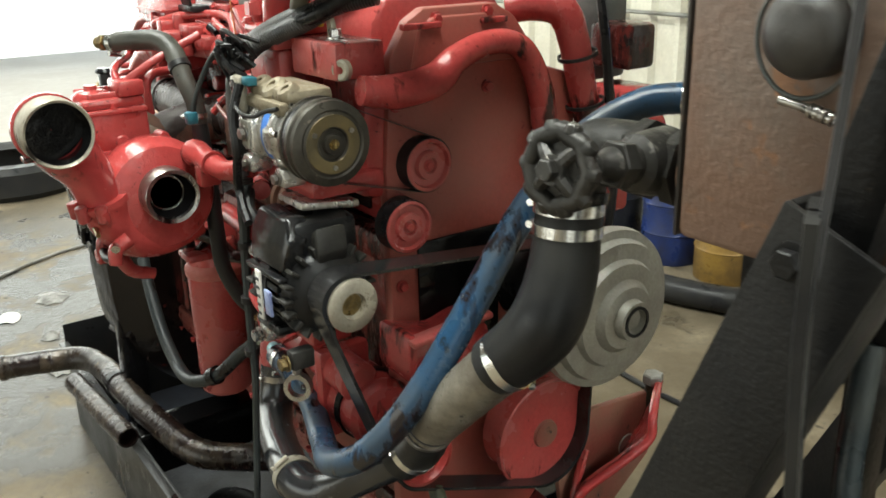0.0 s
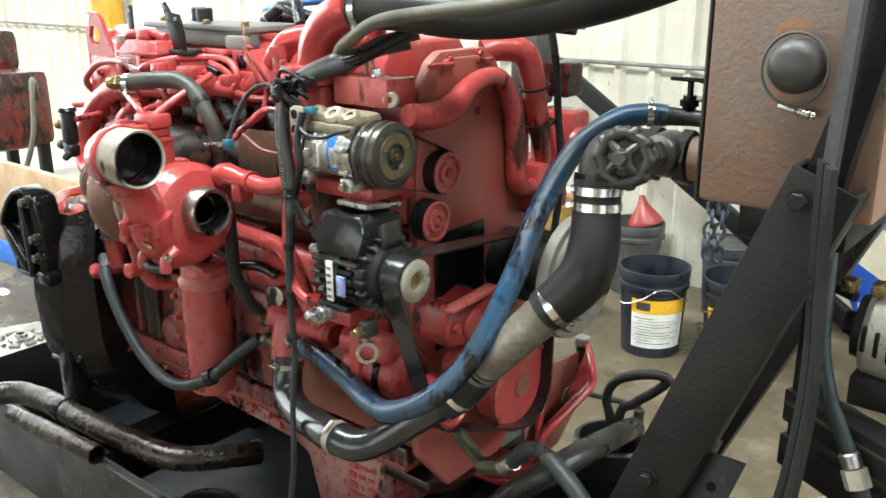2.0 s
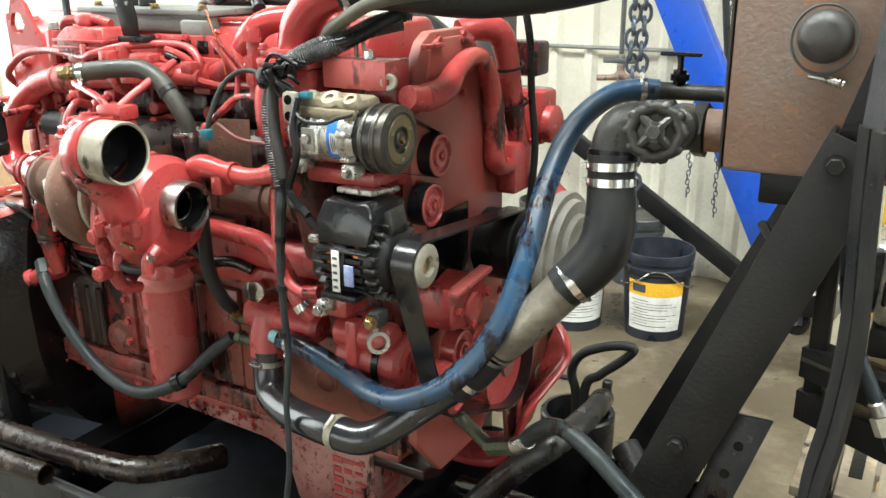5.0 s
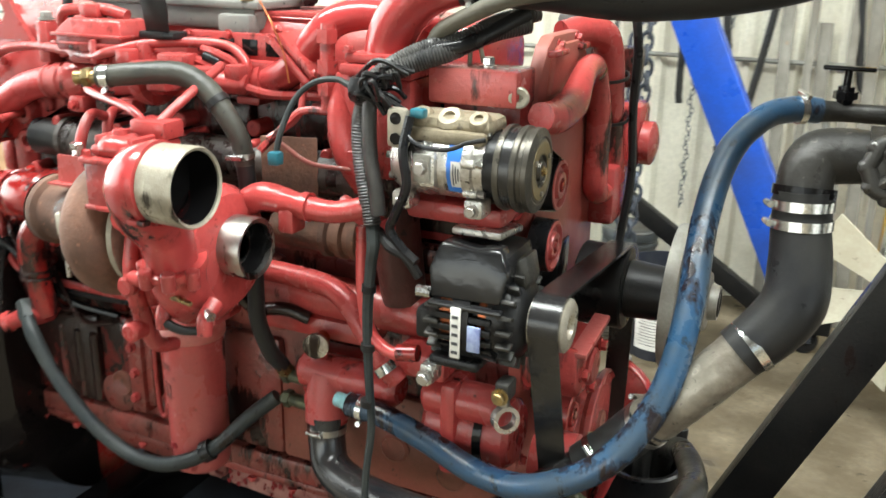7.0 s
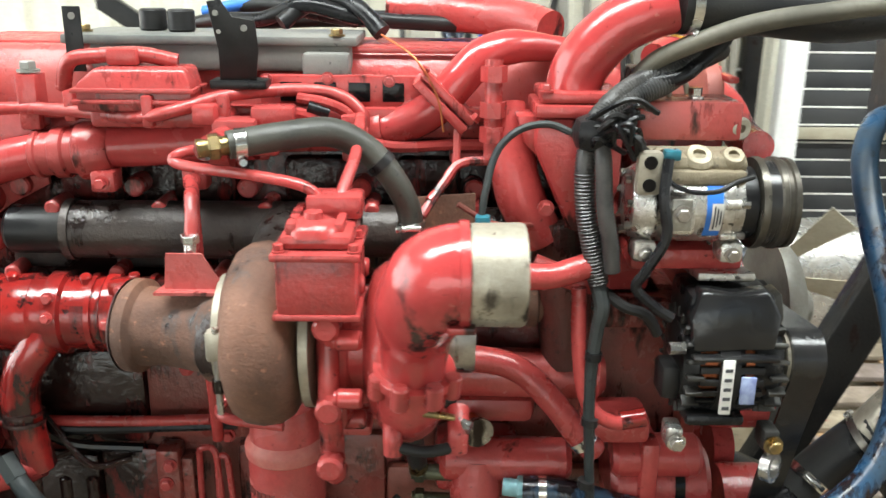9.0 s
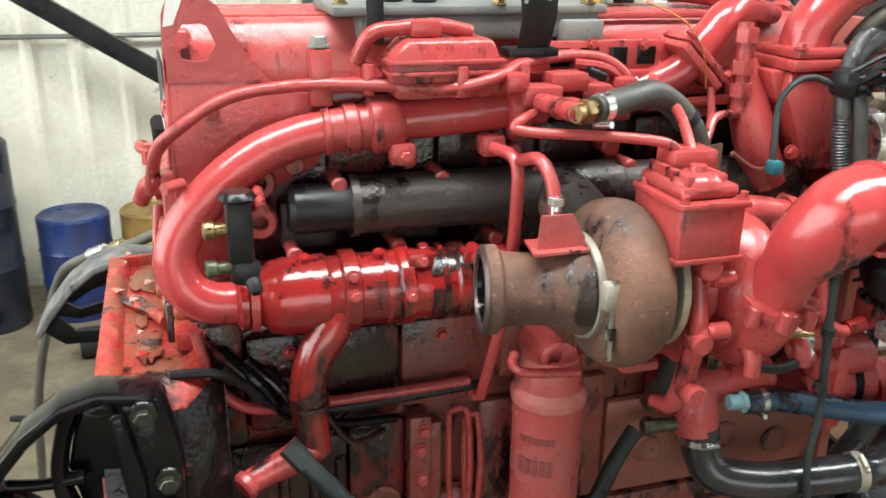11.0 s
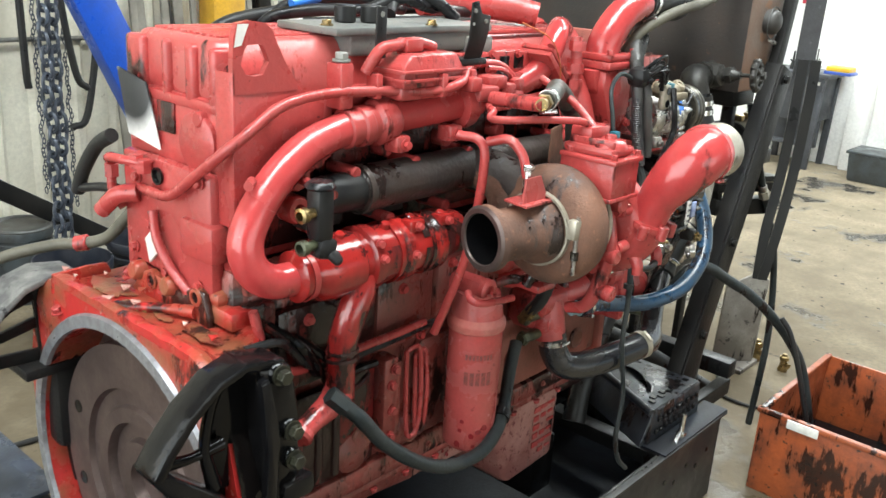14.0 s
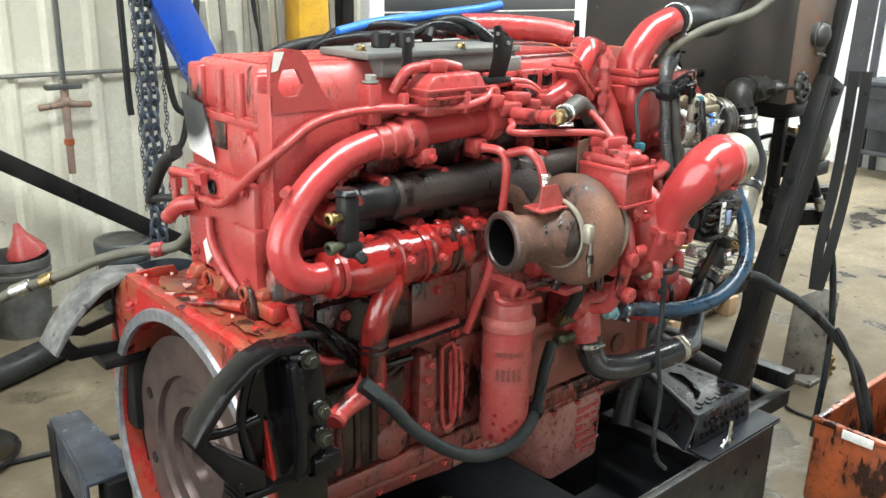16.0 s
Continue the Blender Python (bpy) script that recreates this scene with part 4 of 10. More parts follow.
def side_mount(y, t, material, web, bolt, out, label):
    """A cast arm: an arched outer band, a lower edge, a spoke, an open foot box and a bolted body, reaching back past the housing."""
    arc = [(0.07, 1.052), (0.0, 1.064), (-0.05, 1.05), (-0.1, 1.012), (-0.14, 0.965), (-0.163, 0.93)]
    inner = [(-0.146, 0.92), (-0.125, 0.954), (-0.088, 0.998), (-0.043, 1.033), (0.0, 1.046), (0.07, 1.032)]
    bm = B()
    prism(bm, [(x, y - t, z) for x, z in arc + inner], (0, 2 * t, 0), 0.006)
    arm = part("mount_arm", bm, material, ENG, label)
    part("lower_edge", prism(B(), [(x, y - t * 0.9, z) for x, z in ((-0.163, 0.93), (-0.135, 0.93), (-0.03, 0.838), (-0.03, 0.8), (-0.085, 0.812))], (0, t * 1.8, 0), 0.005), web, arm)
    part("spoke", tube(B(), [(-0.035, y, 1.03), (-0.05, y, 0.99), (-0.06, y, 0.93), (-0.045, y, 0.86)], [0.016, 0.013, 0.013, 0.017], 12, flat=0.7), web, arm)
    part("spoke", tube(B(), [(-0.125, y, 0.93), (-0.08, y, 0.925), (-0.03, y, 0.93)], [0.01, 0.008, 0.012], 10), web, arm)
    part("thin_web", prism(B(), [(x, y + 0.012, z) for x, z in ((0.03, 1.03), (-0.03, 1.02), (-0.05, 0.94), (-0.03, 0.84), (0.03, 0.83))], (0, 0.012, 0), 0.002), web, arm)
    for x0, x1, y0, y1, z0, z1 in ((-0.085, 0.07, y - t, y + t, 0.79, 0.805), (-0.085, -0.075, y - t, y + t, 0.8, 0.835), (-0.08, 0.07, y + t - 0.008, y + t, 0.8, 0.84)):
        part("foot_box", bx(B(), x0, x1, y0, y1, z0, z1, 0.003), web, arm)
    part("mount_body", prism(B(), [(x, y - 0.03, z) for x, z in ((0.02, 1.045), (0.065, 1.052), (0.085, 1.035), (0.1, 0.96), (0.102, 0.85), (0.09, 0.78), (0.045, 0.78), (0.03, 0.86))], (0, 0.07, 0), 0.012), web, arm)
    part("body_rib", prism(B(), [(x, y - 0.046, z) for x, z in ((0.012, 1.03), (0.03, 1.035), (0.05, 0.93), (0.045, 0.82), (0.02, 0.8), (0.025, 0.9))], (0, 0.02, 0), 0.006), web, arm)
    part("body_rib", bx(B(), 0.06, 0.125, y - 0.042, y, 0.79, 0.83, 0.01), web, arm)
    for x, z in ((0.055, 1.03), (0.078, 0.925), (0.082, 0.87)):
        part("boss", rod(B(), (x, y - 0.02, z), (x, y - 0.036, z), 0.02, 0.018, n=18, bev=0.004), web, arm)
    bolts(arm, [(x, y - 0.036, z) for x, z in ((0.055, 1.03), (0.078, 0.925), (0.082, 0.87))], (0, out, 0), 0.0125, 0.014, bolt)
    return arm


side_mount(-0.345, 0.03, OIL_SHADE_BLACK, OIL_SHADE_BLACK, OLIVE_BOLT, -1, "oil-soaked black cast engine mount arm")
fy = 0.335
bm = B()
prism(bm, [(x, fy - 0.05, z) for x, z in ((0.07, 1.05), (0.0, 1.06), (-0.05, 1.045), (-0.1, 1.008), (-0.14, 0.96), (-0.168, 0.915), (-0.16, 0.905), (-0.13, 0.95), (-0.092, 0.995), (-0.047, 1.032), (0.0, 1.047), (0.07, 1.038))], (0, 0.1, 0), 0.003)
ARM_SCUFF = mat("scuffed_grey_arm", (0.2, 0.195, 0.185), 0.55, 0.2, (0.045, 0.045, 0.048), 0.42, 16, (0.02, 0.02, 0.022), 0.4, 45, 0.3, 110)
far_arm = part("mount_arm", bm, ARM_SCUFF, ENG, "scuffed grey engine mount arm with slotted web")
for pts in (
    ((0.08, 1.04), (0.0, 1.047), (-0.02, 1.04), (-0.015, 0.99), (-0.01, 0.86), (0.08, 0.84)),
    ((-0.015, 1.035), (-0.05, 1.03), (-0.095, 0.99), (-0.112, 0.965), (-0.095, 0.962), (-0.06, 0.985), (-0.015, 1.0)),
    ((-0.112, 0.962), (-0.085, 0.945), (-0.015, 0.962), (-0.015, 0.94), (-0.085, 0.925), (-0.13, 0.937)),
    ((-0.13, 0.935), (-0.16, 0.905), (-0.12, 0.872), (-0.012, 0.868), (-0.012, 0.892), (-0.1, 0.898)),
):
    part("slotted_web", prism(B(), [(x, fy - 0.006, z) for x, z in pts], (0, 0.012, 0), 0.001), BLACK_PAINT, far_arm)
part("mount_body", bx(B(), 0.0, 0.1, fy - 0.04, fy + 0.03, 0.66, 1.03, 0.02), BLACK_PAINT, far_arm)
part("mount_foot", bx(B(), -0.06, 0.08, fy - 0.045, fy + 0.045, 0.845, 0.868, 0.004), BLACK_PAINT, far_arm)
far_arm.location += Vector((0.0, -0.015, -0.045))
bm = B()
rod(bm, (0.055, -0.21, 0.995), (0.1, -0.235, 0.998), 0.011, n=14, bev=0.002)
hexbolt(bm, (0.055, -0.21, 0.995), (-1, 0.5, 0), 0.012, 0.02, False)
part("plug_fitting", bm, BRASS, ENG, "brass plug fitting on the housing")
pipe("sensor_lead", [(0.09, -0.24, 1.01), (0.15, -0.25, 1.01), (0.19, -0.235, 0.98), (0.24, -0.23, 0.93), (0.33, -0.21, 0.9), (0.5, -0.21, 0.905), (0.6, -0.21, 0.91)], 0.008, PLASTIC, ENG, "black corrugated sensor lead", 8)
pipe("red_drain_line", [(0.13, -0.21, 1.06), (0.15, -0.22, 0.98), (0.2, -0.225, 0.93), (0.3, -0.21, 0.915), (0.45, -0.215, 0.918), (0.56, -0.22, 0.925)], 0.009, RED, ENG, "red painted drain line", 10)

rnd = random.Random(31)
for k in range(5):
    x0, z0 = 0.14 + 0.03 * k, 1.04 - 0.02 * k
    pipe("oily_line", [(x0, -0.2, z0), (x0 + 0.05, -0.225 - 0.01 * (k % 2), z0 - 0.05), (x0 + 0.1, -0.22, z0 - 0.1 - 0.02 * (k % 3)), (x0 + 0.16 + 0.05 * (k % 2), -0.2, z0 - 0.12)], 0.006 + 0.002 * (k % 2), OIL_SHADE_BLACK if k % 2 else RED_SOAKED, ENG, "oil-soaked line under the cooler", 8)
for k in range(8):
    x, z = rnd.uniform(0.13, 0.34), rnd.uniform(0.88, 1.05)
    part("oily_boss", rod(B(), (x, -0.16, z), (x, -0.2 - rnd.uniform(0, 0.02), z), rnd.uniform(0.008, 0.018), n=8, bev=0.003), RED_SOAKED, block)

# exhaust manifold
man = part("exhaust_manifold", rod(B(), (0.36, -0.205, 1.238), (0.82, -0.205, 1.24), 0.044, n=28, bev=0.012), MANIFOLD, ENG, "dark heat-blued iron exhaust manifold")
part("end_section", rod(B(), (0.275, -0.205, 1.238), (0.4, -0.205, 1.238), 0.037, n=24, bev=0.008), PLASTIC, man, "black rubbery manifold end sleeve")
part("end_band", ringband(B(), (0.372, -0.205, 1.238), (1, 0, 0), 0.044, 0.012, 0.003, 28), MANIFOLD, man)
part("front_section", rod(B(), (0.78, -0.205, 1.24), (1.13, -0.205, 1.235), 0.04, n=24, bev=0.012), MANIFOLD, man)
part("turbo_branch", tube(B(), [(0.70, -0.2, 1.24), (0.7, -0.27, 1.235), (0.70, -0.34, 1.22), (0.70, -0.4, 1.2)], [0.045, 0.045, 0.043, 0.04], 18), MANIFOLD, man)
for i in range(6):
    x = 0.31 + i * 0.158
    part("port_flange", bx(B(), x - 0.045, x + 0.045, -0.19, -0.14, 1.17, 1.245, 0.008), MANIFOLD, man)
    part("spacer_stud", rod(B(), (x + 0.04, -0.15, 1.275), (x + 0.04, -0.225, 1.275), 0.012, n=14, bev=0.003), RED, man)
    part("spacer_stud", rod(B(), (x - 0.03, -0.15, 1.175), (x - 0.03, -0.23, 1.175), 0.012, n=14, bev=0.003), RED, man)
for x in (0.97, 1.0, 1.03, 1.06):
    part("bellows_ring", rev(B(), (x, -0.205, 1.13), (1, 0, 0), [(0, 0.036), (0.004, 0.043), (0.016, 0.043), (0.02, 0.036)], 24), RUST, man)
part("lower_runner", rod(B(), (0.86, -0.205, 1.13), (1.14, -0.205, 1.13), 0.036, n=20, bev=0.01), RUST, man)
for z in (1.28, 1.22):
    part("ring_boss", rev(B(), (0.235, -0.17, z), (0, -1, 0), [(0, 0.026), (0.03, 0.026), (0.035, 0.022), (0.035, 0.012), (0.01, 0.011), (0.01, 0.001)], 20), RED, ENG)
bm = B()
bx(bm, 0.88, 0.98, -0.26, -0.255, 1.2, 1.31, 0.002, rot=Matrix.Rotation(0.3, 4, "Z"))
part("heat_shield", bm, RUST, ENG, "small rusty sheet-metal heat shield")

# crossover tube
bm = B()
tube(bm, [(0.66, -0.235, 1.385), (0.5, -0.215, 1.37), (0.36, -0.205, 1.358), (0.25, -0.205, 1.33), (0.165, -0.21, 1.27), (0.115, -0.215, 1.2), (0.118, -0.222, 1.145), (0.155, -0.23, 1.115), (0.22, -0.235, 1.112)], 0.031, 24)
egr = part("crossover_tube", bm, RED_CLEAN, ENG, "thick red exhaust-gas crossover pipe")
part("slip_joint", rev(B(), (0.33, -0.204, 1.353), (1, -0.05, 0.08), [(0, 0.032), (0.003, 0.036), (0.01, 0.036), (0.012, 0.033), (0.03, 0.033), (0.033, 0.038), (0.05, 0.038), (0.054, 0.034), (0.066, 0.034), (0.072, 0.043), (0.105, 0.043), (0.118, 0.034)], 32), RED, egr)
part("end_flange", rev(B(), (0.60, -0.228, 1.38), (1, -0.1, 0.08), [(0, 0.034), (0.002, 0.048), (0.02, 0.05), (0.03, 0.048), (0.034, 0.036)], 32), RED, egr)
for x, y, z in ((0.44, -0.235, 1.322), (0.575, -0.245, 1.33), (0.53, -0.23, 1.415)):
    part("clip_lug", bx(B(), x - 0.018, x + 0.018, y - 0.018, y + 0.02, z - 0.016, z + 0.016, 0.006), RED, egr)
    bolts(egr, [(x, y - 0.019, z)], (0, -1, 0), 0.008, 0.01)
pipe("tube_stay", [(0.13, -0.21, 1.29), (0.105, -0.235, 1.29)], 0.008, RED, ENG, n=10)

bm = B()
rev(bm, (0.19, -0.235, 1.115), (1, 0, 0), [(0, 0.034), (0.006, 0.046), (0.016, 0.046), (0.02, 0.037), (0.035, 0.04), (0.05, 0.053), (0.07, 0.0585), (0.13, 0.06), (0.136, 0.055), (0.15, 0.055), (0.154, 0.063), (0.176, 0.063), (0.18, 0.056), (0.235, 0.057), (0.24, 0.0625), (0.258, 0.0625), (0.262, 0.055), (0.325, 0.056), (0.33, 0.061), (0.346, 0.061), (0.35, 0.053), (0.42, 0.05)], 40)
gc = part("gas_cooler", bm, RED_GLOSS, ENG, "glossy oil-wet red gas cooler with outlet leg")
bm = B()
tube(bm, [(0.335, -0.245, 1.115), (0.325, -0.268, 1.075), (0.3, -0.275, 1.035), (0.286, -0.27, 0.985), (0.287, -0.264, 0.93), (0.294, -0.256, 0.86)], [0.032, 0.03, 0.028, 0.0285, 0.027, 0.027], 20)
part("outlet_leg", bm, RED_GLOSS, gc, "glossy red outlet leg")
for z in (0.945, 0.96):
    part("leg_ring", ringband(B(), (0.286, -0.267, z), (0, 0.12, 1), 0.0275, 0.006, 0.004, 24), RED_SOAKED, gc)
part("leg_flange", tube(B(), [(0.29, -0.256, 0.87), (0.265, -0.262, 0.855), (0.22, -0.265, 0.838), (0.19, -0.268, 0.825)], [0.03, 0.026, 0.021, 0.02], 16), RED, gc)
part("foot_boss", rod(B(), (0.195, -0.266, 0.828), (0.178, -0.276, 0.82), 0.024, n=16, bev=0.005), RED, gc)
for x, z in ((0.46, 1.168), (0.545, 1.165)):
    part("cooler_lug", bx(B(), x - 0.02, x + 0.02, -0.28, -0.25, z - 0.012, z + 0.012, 0.005), RED_GLOSS, gc)
for x, a0, a1 in ((0.385, -30, 25), (0.475, -10, 50), (0.385, 60, 100), (0.475, -60, -30)):
    part("cooler_slot", rev(B(), (x, -0.235, 1.115), (1, 0, 0), [(0, 0.0572), (0.028, 0.0578)], 10, a0=a0, a1=a1, caps=False), RED_SOAKED, gc)
for x in (0.41, 0.497):
    part("cooler_band", ringband(B(), (x, -0.235, 1.115), (1, 0, 0), 0.057, 0.008, 0.004, 36), RED_GLOSS, gc)
for x, a in ((0.29, 78), (0.4, 75), (0.47, 80), (0.545, 70)):
    part("cooler_stud", rod(B(), (x, -0.235 - 0.05 * math.cos(radians(a)), 1.115 + 0.05 * math.sin(radians(a))), (x, -0.235 - 0.07 * math.cos(radians(a)), 1.115 + 0.068 * math.sin(radians(a))), 0.009, n=10, bev=0.002), RED_GLOSS, gc)
bolts(gc, [(0.355, -0.297, 1.13), (0.355, -0.284, 1.155), (0.44, -0.296, 1.12), (0.46, -0.281, 1.168), (0.545, -0.281, 1.165)], (0, -1, 0.1), 0.007, 0.008)
part("band_clamp", ringband(B(), (0.215, -0.235, 1.114), (1, 0, 0), 0.044, 0.012, 0.003, 32), RED, gc)

# black valve with two brass nipples
valve = part("sensor_valve", bx(B(), 0.18, 0.215, -0.32, -0.285, 1.2, 1.29, 0.008), PLASTIC, ENG, "black sensor valve block")
part("valve_cap", rod(B(), (0.197, -0.302, 1.287), (0.197, -0.302, 1.3), 0.027, 0.024, n=8, bev=0.004), PLASTIC, valve)
part("valve_base", bx(B(), 0.182, 0.222, -0.322, -0.288, 1.168, 1.205, 0.01, rot=Matrix.Rotation(0.25, 4, "Y")), PLASTIC, valve)
part("valve_plug", rod(B(), (0.21, -0.318, 1.178), (0.213, -0.336, 1.165), 0.011, 0.009, n=14, bev=0.003), PLASTIC, valve)
for z, m_ in ((1.25, BRASS), (1.195, ZINC_GREEN)):
    part("nipple", rev(B(), (0.185, -0.305, z), (-1, -0.1, 0), [(0, 0.009), (0.02, 0.009), (0.022, 0.013), (0.034, 0.013), (0.036, 0.008), (0.02, 0.006), (0.02, 0.001)], 16, caps=False), m_, valve)
part("stud", rod(B(), (0.23, -0.2, 1.28), (0.23, -0.3, 1.27), 0.008, n=10), RED, valve)

# turbocharger
TY, TZ = -0.42, 1.165
bm = B()
rev(bm, (0.652, TY, TZ - 0.002), (1, 0, 0), [(0, 0.06), (0.004, 0.09), (0.014, 0.108), (0.03, 0.118), (0.05, 0.121), (0.07, 0.118), (0.086, 0.108), (0.097, 0.088), (0.1, 0.06)], 48)
tube(bm, [(0.70, TY + 0.08, TZ - 0.06), (0.70, TY + 0.1, TZ), (0.70, TY + 0.12, TZ + 0.05), (0.7, TY + 0.17, TZ + 0.07)], [0.045, 0.05, 0.048, 0.045], 20)
turbo = part("turbocharger", bm, RUST, ENG, "rusty brown turbine housing of the turbocharger")
OD = Vector((0.982, -0.189, 0.0))
OP = Vector((0.656, TY, TZ - 0.004)) - OD * 0.146
bm = B()
rev(bm, OP, OD, [(0.12, 0.046), (0.02, 0.047), (0.0, 0.05), (0.0, 0.058), (0.006, 0.063), (0.02, 0.063), (0.026, 0.054), (0.06, 0.05), (0.11, 0.055), (0.125, 0.066), (0.146, 0.068)], 40, caps=False)
part("turbine_outlet", bm, RUST, turbo, "open rusty turbine outlet pipe")
# Bore and end disc are blackened for the shade inside the pipe.
part("sooty_bore", rev(B(), OP + OD * 0.002, OD, [(0.0, 0.0485), (0.02, 0.0455), (0.1, 0.045)], 36, caps=False), OIL_SHADE_BLACK, turbo, "bore coloured black for its shade")
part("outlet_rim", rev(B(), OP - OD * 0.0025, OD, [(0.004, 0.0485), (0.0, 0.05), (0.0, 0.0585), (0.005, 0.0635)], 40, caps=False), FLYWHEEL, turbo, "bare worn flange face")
part("outlet_dark", rev(B(), OP + OD * 0.095, OD, [(0, 0.047), (0.0, 0.001)], 28, caps=False), OIL_SHADE_BLACK, turbo)
bm = B()
ringband(bm, (0.655, TY, TZ), (1, 0, 0), 0.07, 0.022, 0.005, 40)
bx(bm, 0.642, 0.668, TY - 0.092, TY - 0.072, TZ - 0.004, TZ + 0.035, 0.004)
bc = part("band_clamp", bm, BEIGE, turbo, "dull zinc band clamp on the turbine outlet")
part("clamp_bolt", rod(B(), (0.655, TY - 0.087, TZ - 0.075), (0.655, TY - 0.087, TZ + 0.04), 0.0045, n=10), STEEL, bc)
part("clamp_nut", rod(B(), (0.655, TY - 0.087, TZ - 0.045), (0.655, TY - 0.087, TZ - 0.028), 0.008, n=6), STEEL, bc)
part("centre_ring", rev(B(), (0.752, TY, TZ), (1, 0, 0), [(0, 0.085), (0.003, 0.098), (0.014, 0.098), (0.017, 0.08)], 40), BEIGE, turbo, "dull zinc clamp ring")
bm = B()
rev(bm, (0.785, TY, 1.15), (1, 0, 0), [(0, 0.07), (0.01, 0.075), (0.025, 0.062), (0.045, 0.065), (0.055, 0.095), (0.07, 0.107), (0.11, 0.108), (0.135, 0.095), (0.142, 0.075), (0.146, 0.05)], 40)
ch = part("compressor_housing", bm, RED, turbo, "red turbo compressor housing with scroll")
bm = B()
tube(bm, [(0.88, TY + 0.07, 1.085), (0.882, TY, 1.068), (0.886, TY - 0.055, 1.08), (0.892, TY - 0.09, 1.12), (0.896, TY - 0.1, 1.165)], [0.034, 0.038, 0.041, 0.043, 0.045], 22)
part("scroll", bm, RED, turbo, "red cast scroll pipe")
for a in range(0, 360, 45):
    y, z = TY + 0.1 * math.cos(radians(a + 20)), 1.15 + 0.1 * math.sin(radians(a + 20))
    part("housing_lug", rod(B(), (0.80, y, z), (0.832, y, z), 0.013, n=12, bev=0.003), RED, ch)
    bolts(ch, [(0.80, y, z)], (-1, 0, 0), 0.008, 0.01, RED)
bm = B()
tube(bm, [(0.79, TY - 0.07, 1.2), (0.79, TY - 0.085, 1.12), (0.79, TY - 0.07, 1.04), (0.79, TY - 0.045, 0.98), (0.79, TY + 0.0, 0.96)], [0.012, 0.014, 0.016, 0.014, 0.012], 12)
part("oil_drain_arm", bm, RED, turbo, "red oil drain arm")
for z in (1.21, 1.1, 1.02):
    part("arm_boss", rod(B(), (0.79, TY - 0.07, z), (0.79, TY - 0.105, z), 0.017, n=14, bev=0.004), RED, turbo)
part("bearing_body", bx(B(), 0.77, 0.815, TY - 0.075, TY + 0.075, 1.05, 1.24, 0.02), RED, turbo)
part("drain_plate", bx(B(), 0.765, 0.83, TY + 0.06, TY + 0.14, 0.975, 0.992, 0.006), RED, turbo)
for px, py, pz, qx, qy, qz, r_ in ((0.8, -0.33, 0.985, 0.73, -0.27, 0.985, 0.011), (0.82, -0.34, 1.04, 0.86, -0.28, 0.985, 0.014), (0.86, -0.28, 0.985, 0.95, -0.24, 0.97, 0.013), (0.78, -0.37, 1.05, 0.76, -0.33, 0.99, 0.012)):
    part("cast_rib", tube(B(), [(px, py, pz), ((px + qx) / 2, (py + qy) / 2 + 0.006, (pz + qz) / 2 + 0.008), (qx, qy, qz)], r_, 10), RED_SOAKED, turbo)
bm = B()
tube(bm, [(0.895, -0.522, 1.15), (0.897, -0.54, 1.21), (0.903, -0.57, 1.258), (0.922, -0.595, 1.296), (0.94, -0.602, 1.308), (0.954, -0.6025, 1.309)], [0.038, 0.042, 0.052, 0.0575, 0.0565, 0.055], 32)
elb = part("intake_elbow", bm, RED_CLEAN, turbo, "smooth red turbo intake elbow")
part("elbow_rim", rev(B(), (0.944, -0.602, 1.309), (1, 0.02, 0), [(0, 0.055), (0.001, 0.0595), (0.011, 0.0595), (0.012, 0.055)], 36), RED_CLEAN, elb)
part("base_flange", rev(B(), (0.895, -0.52, 1.15), (0.05, -0.3, 1), [(0, 0.04), (0.002, 0.05), (0.014, 0.05), (0.016, 0.041)], 32), RED, elb)
part("rim_tab", bx(B(), 0.933, 0.963, -0.65, -0.635, 1.259, 1.267, 0.002), RED, elb)
for a in (200, 250, 300, 345):
    dx, dy = 0.047 * math.cos(radians(a)), 0.047 * math.sin(radians(a))
    part("flange_ear", rod(B(), (0.895 + dx, -0.522 + dy, 1.13), (0.897 + dx, -0.527 + dy, 1.16), 0.011, n=12, bev=0.002), RED, elb)
part("sleeve", rev(B(), (0.957, -0.601, 1.309), (1, 0.02, 0), [(0, 0.055), (0.0, 0.0555), (0.054, 0.0565), (0.058, 0.0545), (0.056, 0.0505), (0.0, 0.05), (-0.02, 0.046), (-0.03, 0.03)], 40, caps=False), BEIGE, elb, "bare beige sleeve")
# Black lining puts the sleeve's inner shade into the colour.
part("dark_mouth", rev(B(), (0.964, -0.601, 1.309), (1, 0.02, 0), [(0.046, 0.0503), (0.0, 0.0495), (0.0, 0.001)], 36, caps=False), OIL_SHADE_BLACK, elb)
bm = B()
rev(bm, (0.926, TY + 0.002, 1.162), (1, 0, 0), [(0, 0.048), (0.0, 0.05), (0.042, 0.051), (0.046, 0.049), (0.044, 0.042), (0.012, 0.039), (0.01, 0.03), (-0.02, 0.028), (-0.02, 0.001)], 40, caps=False)
part("outlet_ring", bm, STEEL, turbo, "bare machined steel compressor mouth")
# Black lining stands for shade inside the compressor mouth.
part("mouth_bore", rev(B(), (0.931, TY + 0.002, 1.162), (1, 0, 0), [(0.03, 0.0405), (0.0, 0.03), (0.0, 0.001)], 28, caps=False), OIL_SHADE_BLACK, turbo)
part("mouth_collar", rev(B(), (0.891, TY + 0.002, 1.162), (1, 0, 0), [(0, 0.05), (0.002, 0.056), (0.034, 0.056), (0.036, 0.05)], 36), RED, turbo)
